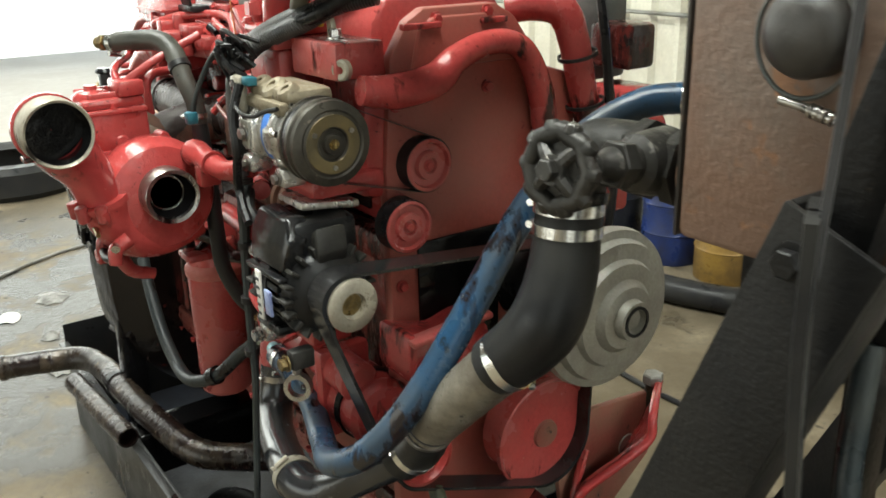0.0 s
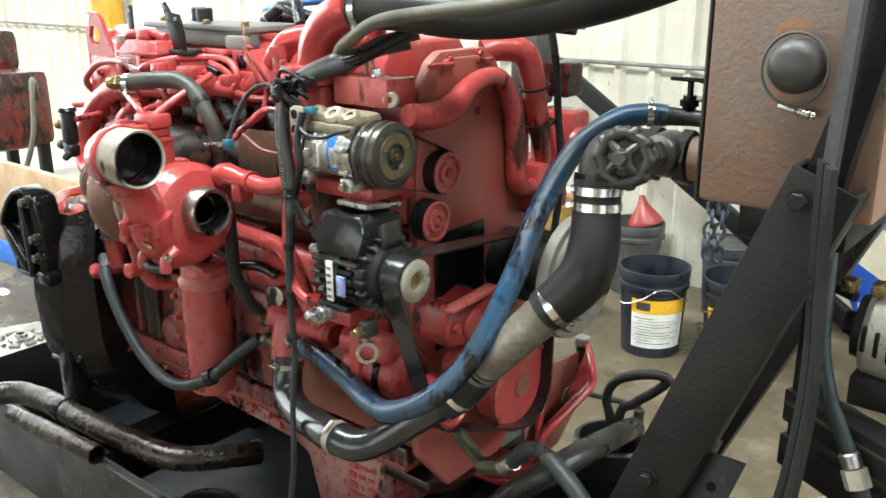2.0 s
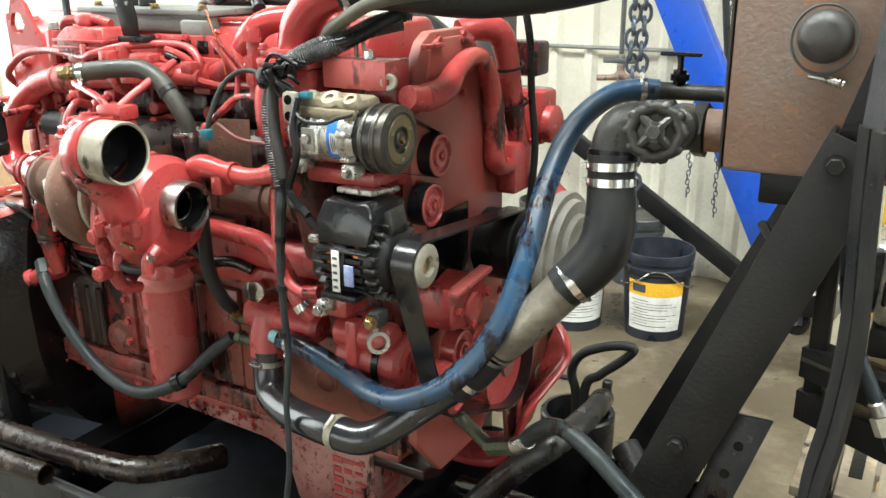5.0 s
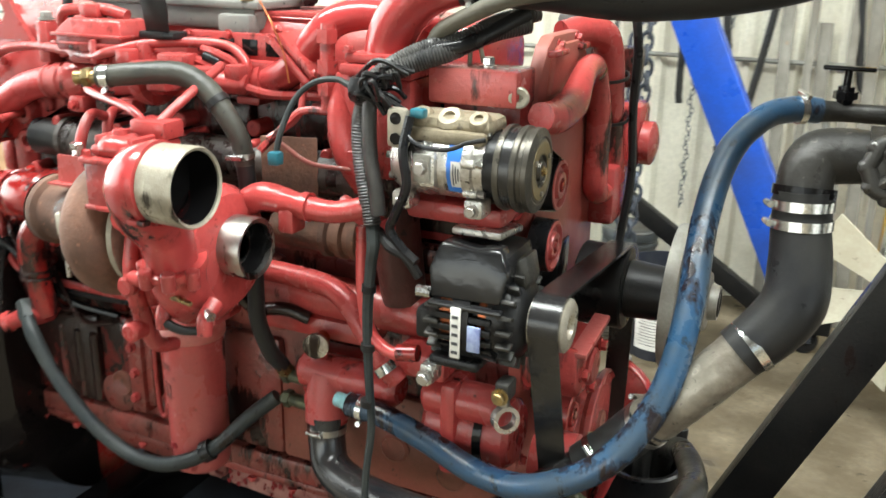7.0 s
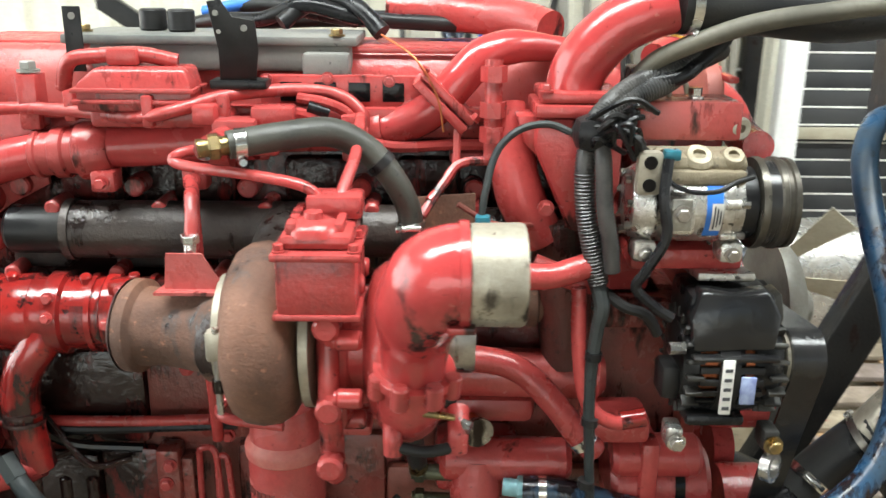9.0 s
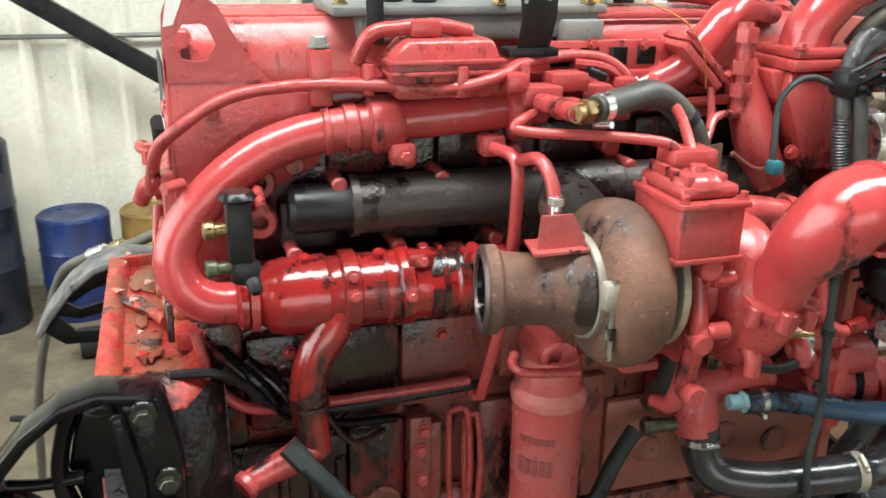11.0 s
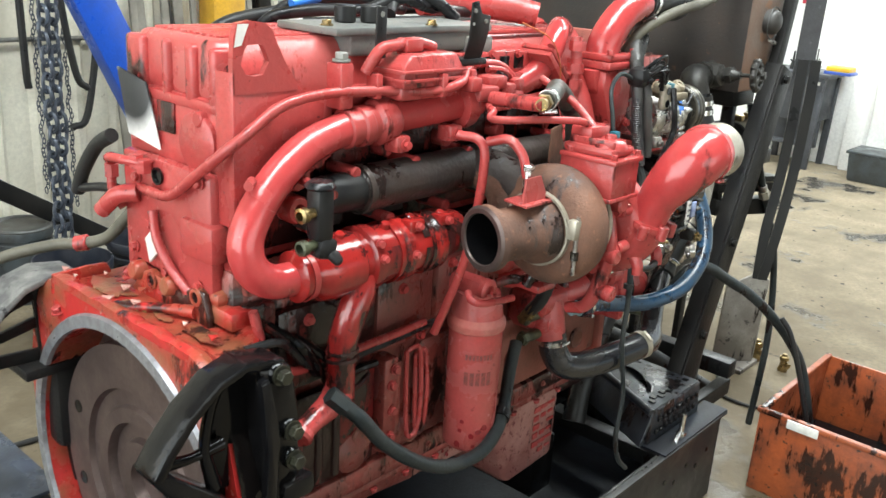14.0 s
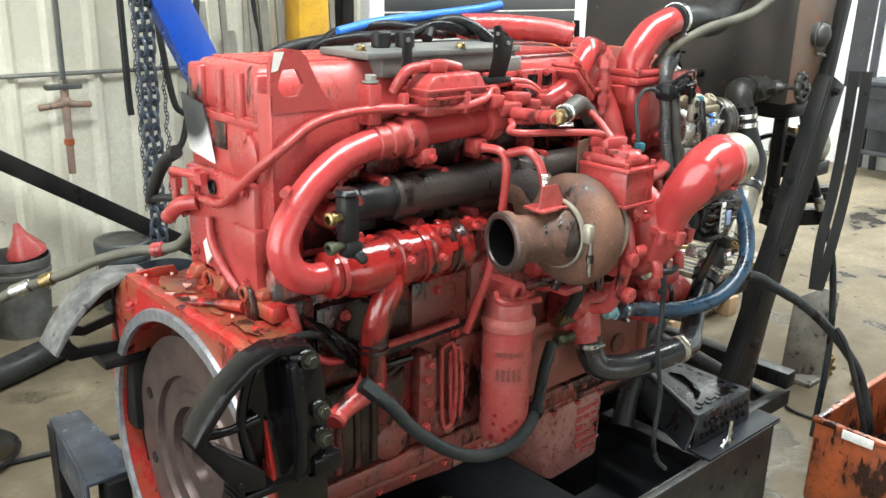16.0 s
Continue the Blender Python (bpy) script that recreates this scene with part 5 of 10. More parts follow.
pipe("vent_tube", [(0.87, -0.53, 1.06), (0.91, -0.535, 1.055), (0.95, -0.53, 1.06)], 0.0075, PLASTIC, turbo, "short black vent tube", 10)
for x, z in ((0.87, 1.06), (0.95, 1.065)):
    part("vent_elbow", tube(B(), [(x, -0.5, z + 0.03), (x, -0.525, z + 0.015), (x, -0.53, z - 0.012)], [0.014, 0.013, 0.012], 12), RED, turbo)
part("petcock", rod(B(), (0.9, -0.545, 1.115), (0.945, -0.55, 1.11), 0.006, 0.004, n=10), BRASS, turbo, "small brass petcock")
pipe("speed_sensor", [(0.945, -0.52, 1.09), (0.965, -0.53, 1.085)], 0.008, STEEL, turbo, n=8)
# actuator
bm = B()
bx(bm, 0.733, 0.828, -0.525, -0.40, 1.228, 1.30, 0.005)
bx(bm, 0.728, 0.833, -0.53, -0.40, 1.296, 1.306, 0.003)
act = part("actuator_box", bm, RED, turbo, "red turbo actuator with ribbed lid")
part("lid", bx(B(), 0.737, 0.824, -0.515, -0.40, 1.305, 1.325, 0.01), RED, act)
part("lid_dome", rev(B(), (0.775, -0.485, 1.32), (0, 0, 1), [(0, 0.035), (0.008, 0.034), (0.016, 0.026), (0.018, 0.012), (0.026, 0.011)], 24), RED, act)
part("lid_rib", bx(B(), 0.745, 0.757, -0.51, -0.41, 1.32, 1.338, 0.003), RED, act)
part("lid_rib", bx(B(), 0.80, 0.812, -0.5, -0.41, 1.32, 1.335, 0.003), RED, act)
part("plug_block", bx(B(), 0.76, 0.83, -0.45, -0.40, 1.325, 1.355, 0.006), RED, act)
part("base_plate", bx(B(), 0.728, 0.832, -0.527, -0.42, 1.222, 1.23, 0.002), RED, act)
bolts(act, [(0.738, -0.52, 1.306), (0.825, -0.52, 1.306), (0.738, -0.42, 1.306), (0.825, -0.46, 1.306)], (0, 0, 1), 0.006, 0.008)

# oil and water lines round the turbo
pipe("oil_feed_line", [(0.62, -0.3, 1.385), (0.585, -0.34, 1.385), (0.572, -0.345, 1.375), (0.6, -0.36, 1.37), (0.68, -0.4, 1.37), (0.75, -0.43, 1.365), (0.775, -0.435, 1.35), (0.78, -0.435, 1.33)], 0.0075, RED, ENG, "thin red oil feed line", 10)
pipe("water_line", [(0.57, -0.27, 1.33), (0.585, -0.31, 1.325), (0.588, -0.325, 1.29), (0.588, -0.315, 1.18), (0.586, -0.293, 1.07), (0.58, -0.26, 0.97), (0.575, -0.235, 0.9)], 0.0095, RED, ENG, "long red water line down the block", 10)
pipe("line_branch", [(0.588, -0.33, 1.325), (0.6, -0.37, 1.335), (0.607, -0.4, 1.31), (0.607, -0.415, 1.27)], 0.0095, RED, ENG, "red water line branch", 10)
bm = B()
rod(bm, (0.607, -0.415, 1.29), (0.606, -0.42, 1.235), 0.0085, n=14)
hexbolt(bm, (0.607, -0.415, 1.28), (0, -0.1, 1), 0.012, 0.012, False)
hexbolt(bm, (0.606, -0.42, 1.235), (0, -0.1, 1), 0.012, 0.012, False)
part("union_joint", bm, BRIGHT, ENG, "bright steel union joint")
bm = B()
prism(bm, [(0.575, -0.435, 1.225), (0.58, -0.435, 1.275), (0.625, -0.435, 1.275), (0.645, -0.435, 1.24), (0.645, -0.435, 1.225)], (0, 0.004, 0))
prism(bm, [(0.565, -0.45, 1.224), (0.65, -0.45, 1.224), (0.645, -0.39, 1.224), (0.575, -0.39, 1.224)], (0, 0, 0.004))
part("line_bracket", bm, RED_FADED, ENG, "thin faded red sheet bracket")
pipe("water_line", [(0.61, -0.29, 1.0), (0.6, -0.31, 0.99), (0.62, -0.33, 0.985), (0.7, -0.34, 0.98)], 0.008, RED, ENG, n=10)
pipe("actuator_line", [(0.80, -0.43, 1.345), (0.805, -0.41, 1.36), (0.815, -0.36, 1.39), (0.815, -0.28, 1.425)], 0.008, RED, ENG, "red actuator coolant line", 10)
pipe("ladder_line", [(0.9, -0.3, 1.29), (0.93, -0.27, 1.33), (0.955, -0.25, 1.355), (1.0, -0.24, 1.357), (1.04, -0.235, 1.36), (1.045, -0.23, 1.39)], 0.007, RED, ENG, "thin red fuel line", 8)
pipe("ladder_line", [(0.91, -0.29, 1.31), (0.945, -0.25, 1.345), (0.95, -0.235, 1.4)], 0.006, RED, ENG, n=8)
pipe("steel_line", [(0.95, -0.31, 1.31), (1.0, -0.3, 1.28), (1.06, -0.27, 1.27)], 0.004, RED_STREAK, ENG, "thin grimy red line", 8)

# breather hose
bm = B()
tube(bm, [(0.66, -0.405, 1.408), (0.72, -0.38, 1.415), (0.78, -0.345, 1.415), (0.825, -0.335, 1.392), (0.86, -0.335, 1.355), (0.882, -0.328, 1.31), (0.887, -0.325, 1.27)], [0.018, 0.0185, 0.0195, 0.0195, 0.0175, 0.017, 0.017], 18)
bh = part("breather_hose", bm, HOSE_DUST, ENG, "dusty dark rubber hose with brass end")
clamp(bh, (0.674, -0.4, 1.409), (1, 0.35, 0.05), 0.0185, 0.014, (0, -0.2, -1))
clamp(bh, (0.886, -0.326, 1.285), (0.05, 0, -1), 0.0175, 0.01, (0, -1, 0), STEEL)
part("hose_tie", ringband(B(), (0.846, -0.335, 1.372), (0.7, 0, -0.75), 0.018, 0.012, 0.003, 20), PLASTIC, bh)
bm = B()
rod(bm, (0.66, -0.405, 1.408), (0.625, -0.42, 1.406), 0.012, n=14)
hexbolt(bm, (0.655, -0.408, 1.408), (-1, -0.35, -0.05), 0.017, 0.014, False)
part("brass_end", bm, BRASS, bh, "brass hose fitting")
part("hose_stub", rod(B(), (0.63, -0.3, 1.4), (0.635, -0.42, 1.405), 0.014, n=14), RED, ENG)
pipe("drain_hose", [(0.887, -0.325, 1.27), (0.89, -0.32, 1.18), (0.888, -0.315, 1.05), (0.886, -0.31, 0.98), (0.892, -0.285, 0.91), (0.895, -0.255, 0.87)], 0.0155, RUBBER, ENG, "black rubber drain hose behind the turbo", 14)
part("drain_fitting", rod(B(), (0.893, -0.27, 0.89), (0.897, -0.235, 0.84), 0.015, 0.017, n=8), BRASS, ENG, "brassy hose elbow")

# oil filter
bm = B()
rev(bm, (0.688, -0.258, 0.605), (0, 0, 1), [(0, 0.048), (0.006, 0.056), (0.014, 0.0585), (0.285, 0.0605), (0.345, 0.054), (0.37, 0.048)], 40)
filt = part("oil_filter", bm, RED_FADED, ENG, "dusty red spin-on oil filter with dark print")
part("filter_collar", rev(B(), (0.688, -0.258, 0.895), (0, 0, 1), [(-0.004, 0.0595), (0, 0.0635), (0.012, 0.0645), (0.018, 0.0635), (0.024, 0.058), (0.04, 0.054)], 40, caps=False), mat("dust_caked_collar", (0.46, 0.15, 0.125), 0.6, 0, (0.4, 0.07, 0.055), 0.4, 20, (0.2, 0.03, 0.025), 0.2, 60, 0.2, 120), filt, "dust-covered filter collar")
part("filter_head", bx(B(), 0.655, 0.705, -0.285, -0.18, 0.945, 1.01, 0.02), RED_FADED, filt)
part("filter_plug", rev(B(), (0.68, -0.28, 0.985), (0, -1, 0), [(0, 0.026), (0.012, 0.026), (0.015, 0.022), (0.015, 0.013), (0.006, 0.012), (0.006, 0.001)], 20), RED_FADED, filt)
for row, (z, h, cells) in enumerate(((0.835, 0.012, 8), (0.775, 0.03, 5))):
    for i in range(cells):
        w = 0.06 / cells
        a0 = -2.25 + (i - cells / 2) * w / 0.0572 * 1.0
        bm = B()
        q = [(0.688 + 0.0612 * math.cos(a), -0.258 + 0.0612 * math.sin(a)) for a in (a0, a0 + w / 0.0572 * 0.7)]
        prism(bm, [(q[0][0], q[0][1], z), (q[1][0], q[1][1], z), (q[1][0], q[1][1], z + h), (q[0][0], q[0][1], z + h)], (0.001, 0.001, 0))
        part("print_bar", bm, FAINT_INK, filt)

rnd = random.Random(17)
for k in range(16):
    a, z, w = rnd.uniform(-2.9, -0.9), 0.622 + 0.07 * rnd.random() ** 2, rnd.uniform(0.003, 0.008)
    ca, sa = math.cos(a), math.sin(a)
    part("paint_blotch", prism(B(), [(0.688 + 0.0589 * ca - sa * w * math.cos(t), -0.258 + 0.0589 * sa + ca * w * math.cos(t), z + w * rnd.uniform(0.7, 1.2) * math.sin(t)) for t in (0, 0.9, 1.8, 2.7, 3.6, 4.5, 5.4)], (0.0012 * ca, 0.0012 * sa, 0)), BLOTCH, filt)

# water manifold by the filter
bm = B()
rod(bm, (0.93, -0.235, 0.868), (1.14, -0.24, 0.868), 0.036, n=24, bev=0.01)
tube(bm, [(0.99, -0.235, 0.87), (0.988, -0.245, 0.82), (0.99, -0.255, 0.775)], [0.04, 0.042, 0.04], 20)
bx(bm, 0.92, 1.06, -0.24, -0.16, 0.8, 0.9, 0.02)
wm = part("water_manifold", bm, RED, ENG, "red cast water manifold with hose tees")
part("round_plug", rev(B(), (0.983, -0.262, 0.818), (-0.1, -1, 0), [(0, 0.03), (0.012, 0.03), (0.016, 0.024), (0.016, 0.012), (0.008, 0.011), (0.008, 0.001)], 24), RED, wm)
for z in (0.845, 0.793):
    bm = B()
    rod(bm, (0.95, -0.245, z), (0.885, -0.24, z), 0.013, n=12)
    hexbolt(bm, (0.91, -0.241, z), (-1, 0.05, 0), 0.018, 0.016, False)
    part("hose_fitting", bm, ZINC_GREEN, wm, "greenish zinc hose fitting")
bm = B()
rod(bm, (1.03, -0.28, 0.843), (1.075, -0.288, 0.842), 0.014, n=12)
hexbolt(bm, (1.045, -0.284, 0.843), (1, -0.1, 0), 0.02, 0.022, False)
part("hose_fitting", bm, TEAL_FIT, wm, "pale blue hose fitting")
pipe("temp_sensor", [(0.97, -0.2, 0.935), (0.98, -0.25, 0.94), (0.99, -0.28, 0.94)], [0.013, 0.013, 0.018], COPPER, wm, "coppery sensor", 12)
part("sensor_nut", rev(B(), (0.985, -0.27, 0.94), (0.3, -1, 0), [(0, 0.02), (0.01, 0.024), (0.016, 0.024), (0.018, 0.012)], 20), STEEL, wm)
pipe("cast_pipe", [(0.8, -0.255, 1.06), (0.98, -0.268, 1.058), (1.05, -0.285, 1.045), (1.1, -0.3, 1.0), (1.135, -0.305, 0.955), (1.165, -0.3, 0.92)], 0.02, RED, ENG, "red water pipe bending down", 16)
part("pipe_clip", ringband(B(), (1.145, -0.304, 0.943), (0.7, 0, -0.8), 0.0205, 0.016, 0.003, 20), BRIGHT, ENG)
part("cast_gallery", rod(B(), (0.8, -0.205, 1.01), (1.19, -0.21, 1.005), 0.04, n=24, bev=0.012), RED_FADED, ENG, "dusty red cast gallery")
part("cast_gallery", bx(B(), 0.83, 1.08, -0.24, -0.165, 0.93, 0.975, 0.016), RED, ENG)
part("riser_pipe", tube(B(), [(1.06, -0.3, 1.22), (1.12, -0.31, 1.2), (1.16, -0.33, 1.2)], 0.016, 14), RED, ENG)
pipe("branch_pipe", [(0.9, -0.35, 1.21), (0.95, -0.36, 1.232), (1.02, -0.36, 1.225), (1.08, -0.355, 1.222), (1.15, -0.34, 1.24)], [0.024, 0.024, 0.02, 0.018, 0.018], RED, ENG, "red water branch pipe beside the turbo mouth", 16)
part("branch_ring", ringband(B(), (1.03, -0.36, 1.225), (1, 0, 0), 0.0195, 0.014, 0.004, 20), RED, ENG)
part("branch_saddle", bx(B(), 0.985, 1.015, -0.38, -0.34, 1.18, 1.235, 0.006), RED, ENG)
pipe("curl_line", [(1.12, -0.34, 1.2), (1.125, -0.35, 1.1), (1.14, -0.355, 1.03), (1.175, -0.355, 1.0), (1.215, -0.35, 1.0)], 0.011, RED, ENG, "red curled coolant line", 12)
part("curl_end", rod(B(), (1.19, -0.352, 1.0), (1.225, -0.35, 1.005), 0.014, n=12), RED_GLOSS, ENG)

# fuel rail side: plates, module, injector lines
bm = B()
bx(bm, 0.32, 1.05, -0.2, -0.165, 1.405, 1.425, 0.004)
bx(bm, 0.66, 0.9, -0.185, -0.165, 1.42, 1.47, 0.004)
rail = part("rail_plate", bm, RED, ENG, "red rail carrier plate")
for i in range(4):
    part("plate_window", bx(B(), 0.69 + 0.05 * i, 0.722 + 0.05 * i, -0.1875, -0.184, 1.432, 1.46, 0.001), OIL_SHADE_BLACK, rail)
bolts(rail, [(0.67, -0.186, 1.463), (0.76, -0.186, 1.466), (0.85, -0.186, 1.463), (0.88, -0.186, 1.43)], (0, -1, 0), 0.007, 0.007)
part("post", bx(B(), 0.315, 0.345, -0.215, -0.175, 1.39, 1.47, 0.004), RED, rail)
bolts(rail, [(0.33, -0.198, 1.472)], (0, 0, 1), 0.012, 0.012, DRUM_GREY)
bm = B()
prism(bm, [(0.42, -0.265, 1.425), (0.42, -0.265, 1.462), (0.445, -0.255, 1.485), (0.57, -0.255, 1.485), (0.58, -0.265, 1.46), (0.58, -0.265, 1.425)], (0, 0.07, 0), 0.006)
mod = part("injector_module", bm, RED, ENG, "red ribbed injector driver box")
for z in (1.44, 1.455):
    part("module_rib", bx(B(), 0.415, 0.585, -0.272, -0.19, z - 0.003, z + 0.003, 0.001), RED, mod)
part("module_foot", bx(B(), 0.43, 0.6, -0.25, -0.18, 1.40, 1.428, 0.008), RED, mod)
part("harness_plug", bx(B(), 0.455, 0.5, -0.235, -0.2, 1.485, 1.51, 0.006), RED, mod)
pipe("red_loom", [(0.38, -0.205, 1.45), (0.4, -0.22, 1.49), (0.44, -0.22, 1.498), (0.5, -0.215, 1.5), (0.55, -0.21, 1.49)], 0.011, RED, ENG, "red overpainted wiring loom", 10)
pipe("red_loom", [(0.105, 0.1, 1.22), (0.09, 0.04, 1.225), (0.082, -0.04, 1.235), (0.088, -0.1, 1.275), (0.098, -0.165, 1.325), (0.125, -0.196, 1.36), (0.2, -0.2, 1.405), (0.3, -0.205, 1.42), (0.4, -0.225, 1.42), (0.5, -0.26, 1.418), (0.56, -0.275, 1.43), (0.62, -0.24, 1.446), (0.7, -0.2, 1.45), (0.77, -0.195, 1.445), (0.81, -0.205, 1.42), (0.812, -0.21, 1.395)], 0.0095, RED, ENG, "red overpainted wiring loom along the engine", 10, wob=0.12)
pipe("loom_lead", [(0.72, -0.21, 1.44), (0.76, -0.22, 1.435), (0.79, -0.215, 1.42), (0.795, -0.215, 1.4)], 0.008, RED, ENG, n=8)
pipe("loom_lead", [(0.7, -0.23, 1.425), (0.74, -0.225, 1.415), (0.8, -0.22, 1.385), (0.86, -0.21, 1.37), (0.95, -0.215, 1.375), (1.04, -0.23, 1.378)], 0.0085, RED, ENG, n=8)
part("loom_plug", rod(B(), (0.735, -0.225, 1.43), (0.765, -0.222, 1.42), 0.009, n=10), PLASTIC, ENG)
for x, y, z, w in ((0.69, -0.25, 1.42, 0.03), (0.74, -0.24, 1.4, 0.025), (0.64, -0.27, 1.405, 0.03), (0.8, -0.22, 1.405, 0.018), (0.6, -0.27, 1.425, 0.016), (0.68, -0.28, 1.385, 0.022)):
    part("connector", bx(B(), x - w, x + w, y - 0.016, y + 0.03, z - 0.014, z + 0.014, 0.005), RED, ENG)
for x, y in ((0.395, -0.21), (0.52, -0.255), (0.62, -0.24)):
    part("loom_clip", bx(B(), x - 0.008, x + 0.008, y - 0.02, y + 0.01, 1.405, 1.45, 0.004), RED, ENG)
part("rail_pipe", rod(B(), (0.66, -0.235, 1.385), (0.82, -0.215, 1.385), 0.02, n=16, bev=0.005), RED, ENG)
for i in range(6):
    x = 0.3 + 0.16 * i
    part("ledge_bracket", bx(B(), x, x + 0.05, -0.2, -0.15, 1.345, 1.36, 0.004), RED, ENG)

# top module and black brackets
bm = B()
bx(bm, 0.36, 0.8, -0.15, 0.02, 1.508, 1.522, 0.003)
bx(bm, 0.40, 0.79, -0.145, 0.01, 1.470, 1.51, 0.006)
bx(bm, 0.72, 0.79, -0.165, -0.13, 1.455, 1.5, 0.006)
tm = part("control_module", bm, MODULE, ENG, "dusty grey control module on the rocker cover")
for x, y in ((0.47, -0.05), (0.52, -0.07)):
    part("rubber_mount", rod(B(), (x, y, 1.522), (x, y, 1.556), 0.021, n=20, bev=0.003), PLASTIC, tm)
bolts(tm, [(0.38, -0.1, 1.523), (0.62, -0.14, 1.523), (0.77, -0.14, 1.523)], (0, 0, 1), 0.009, 0.008, BRASS)


def hole_strap(pts, holes, name, label):
    """A flat strap with a bend and round holes shown as inset discs."""
    bm = B()
    prism(bm, pts, (0, 0.004, 0), 0.001)
    ob = part(name, bm, PLASTIC, ENG, label)
    for x, y, z, r in holes:
        part("strap_hole", rod(B(), (x, y - 0.0012, z), (x, y + 0.005, z), r, n=14), DRUM_GREY, ob)
    return ob


hole_strap([(0.395, -0.216, 1.475), (0.395, -0.216, 1.565), (0.42, -0.216, 1.565), (0.42, -0.216, 1.475)], [(0.408, -0.216, 1.552, 0.005)], "cable_bracket", "black steel cable bracket")
hole_strap([(0.615, -0.235, 1.465), (0.617, -0.245, 1.51), (0.607, -0.255, 1.575), (0.625, -0.255, 1.578), (0.64, -0.252, 1.555), (0.67, -0.25, 1.55), (0.672, -0.243, 1.51), (0.665, -0.235, 1.465)], [(0.618, -0.254, 1.56, 0.004), (0.655, -0.251, 1.54, 0.0045), (0.62, -0.249, 1.535, 0.003)], "cable_bracket", "black perforated steel cable bracket")
part("bracket_foot", bx(B(), 0.6, 0.68, -0.24, -0.2, 1.455, 1.468, 0.003), PLASTIC, ENG)

# upper pipes
bm = B()
tube(bm, [(0.8, -0.17, 1.38), (0.86, -0.185, 1.395), (0.915, -0.2, 1.425), (0.955, -0.2, 1.47), (0.985, -0.19, 1.5), (1.03, -0.165, 1.512), (1.09, -0.13, 1.508), (1.14, -0.11, 1.5)], [0.028, 0.028, 0.028, 0.028, 0.027, 0.026, 0.02, 0.018], 20)
up = part("upper_pipe", bm, RED_CLEAN, ENG, "red upper gas pipe with flange")
part("pipe_flange", prism(B(), [(0.885, -0.245, 1.464), (0.895, -0.245, 1.473), (0.965, -0.245, 1.404), (0.955, -0.245, 1.394)], (0, 0.09, 0), 0.003), RED, up)
part("pipe_flange", prism(B(), [(0.897, -0.243, 1.475), (0.907, -0.243, 1.483), (0.976, -0.243, 1.415), (0.967, -0.243, 1.406)], (0, 0.086, 0), 0.003), RED, up)
bolts(up, [(0.9, -0.238, 1.482), (0.972, -0.238, 1.416)], (0.7, 0, 0.7), 0.007, 0.007)
part("pipe_collar", ringband(B(), (0.835, -0.178, 1.388), (1, -0.2, 0.2), 0.0285, 0.02, 0.006, 24), RED, up)
pipe("fuel_riser", [(1.0, -0.24, 1.36), (1.0, -0.24, 1.45), (1.0, -0.235, 1.5)], 0.013, RED, ENG, "red upright fuel fitting", 12)
for z in (1.385, 1.42, 1.47):
    part("riser_nut", rod(B(), (1.0, -0.24, z), (1.0, -0.24, z + 0.022), 0.019, n=6), RED, ENG)
bm = B()
tube(bm, [(1.112, -0.236, 1.44), (1.115, -0.236, 1.475), (1.13, -0.24, 1.508), (1.165, -0.245, 1.545), (1.205, -0.25, 1.565), (1.24, -0.25, 1.575)], [0.04, 0.04, 0.04, 0.039, 0.037, 0.036], 24)
e2 = part("water_outlet", bm, RED_CLEAN, ENG, "dusty red coolant outlet elbow")
part("outlet_base", bx(B(), 1.062, 1.175, -0.292, -0.18, 1.447, 1.463, 0.005), RED, e2)
part("outlet_flange", bx(B(), 1.055, 1.182, -0.296, -0.176, 1.428, 1.446, 0.004), RED, e2)
bolts(e2, [(1.068, -0.286, 1.463), (1.168, -0.286, 1.463)], (0, 0, 1), 0.008, 0.008)
bm = B()
prism(bm, [(1.058, -0.288, 1.428), (1.178, -0.288, 1.428), (1.18, -0.288, 1.33), (1.15, -0.288, 1.262), (1.112, -0.288, 1.262), (1.055, -0.288, 1.385)], (0, 0.12, 0), 0.012)
tho = part("thermostat_housing", bm, RED, ENG, "red thermostat housing")
part("housing_ear", prism(B(), [(1.03, -0.27, 1.428), (1.062, -0.27, 1.428), (1.062, -0.27, 1.37), (1.045, -0.27, 1.385)], (0, 0.06, 0), 0.005), RED, tho)
part("side_duct", tube(B(), [(1.02, -0.2, 1.43), (1.03, -0.23, 1.36), (1.045, -0.24, 1.3), (1.08, -0.235, 1.24)], [0.03, 0.034, 0.036, 0.034], 18), RED, tho)
bolts(tho, [(1.075, -0.288, 1.3), (1.165, -0.288, 1.3)], (0, -1, 0), 0.009, 0.009)
part("water_duct", tube(B(), [(1.1, -0.22, 1.27), (1.11, -0.22, 1.2), (1.12, -0.215, 1.12), (1.13, -0.21, 1.03)], [0.05, 0.045, 0.042, 0.04], 20), RED_DULL, ENG)
bm = B()
tube(bm, [(1.245, -0.25, 1.577), (1.36, -0.235, 1.575), (1.5, -0.2, 1.565), (1.66, -0.14, 1.585), (1.8, -0.08, 1.63), (1.95, -0.03, 1.7)], [0.039, 0.039, 0.04, 0.04, 0.04, 0.04], 22)
th = part("top_hose", bm, RUBBER, ENG, "thick dark rubber top coolant hose")
clamp(th, (1.262, -0.248, 1.578), (1, 0.12, 0), 0.0405, 0.014, (0, -0.5, -1))
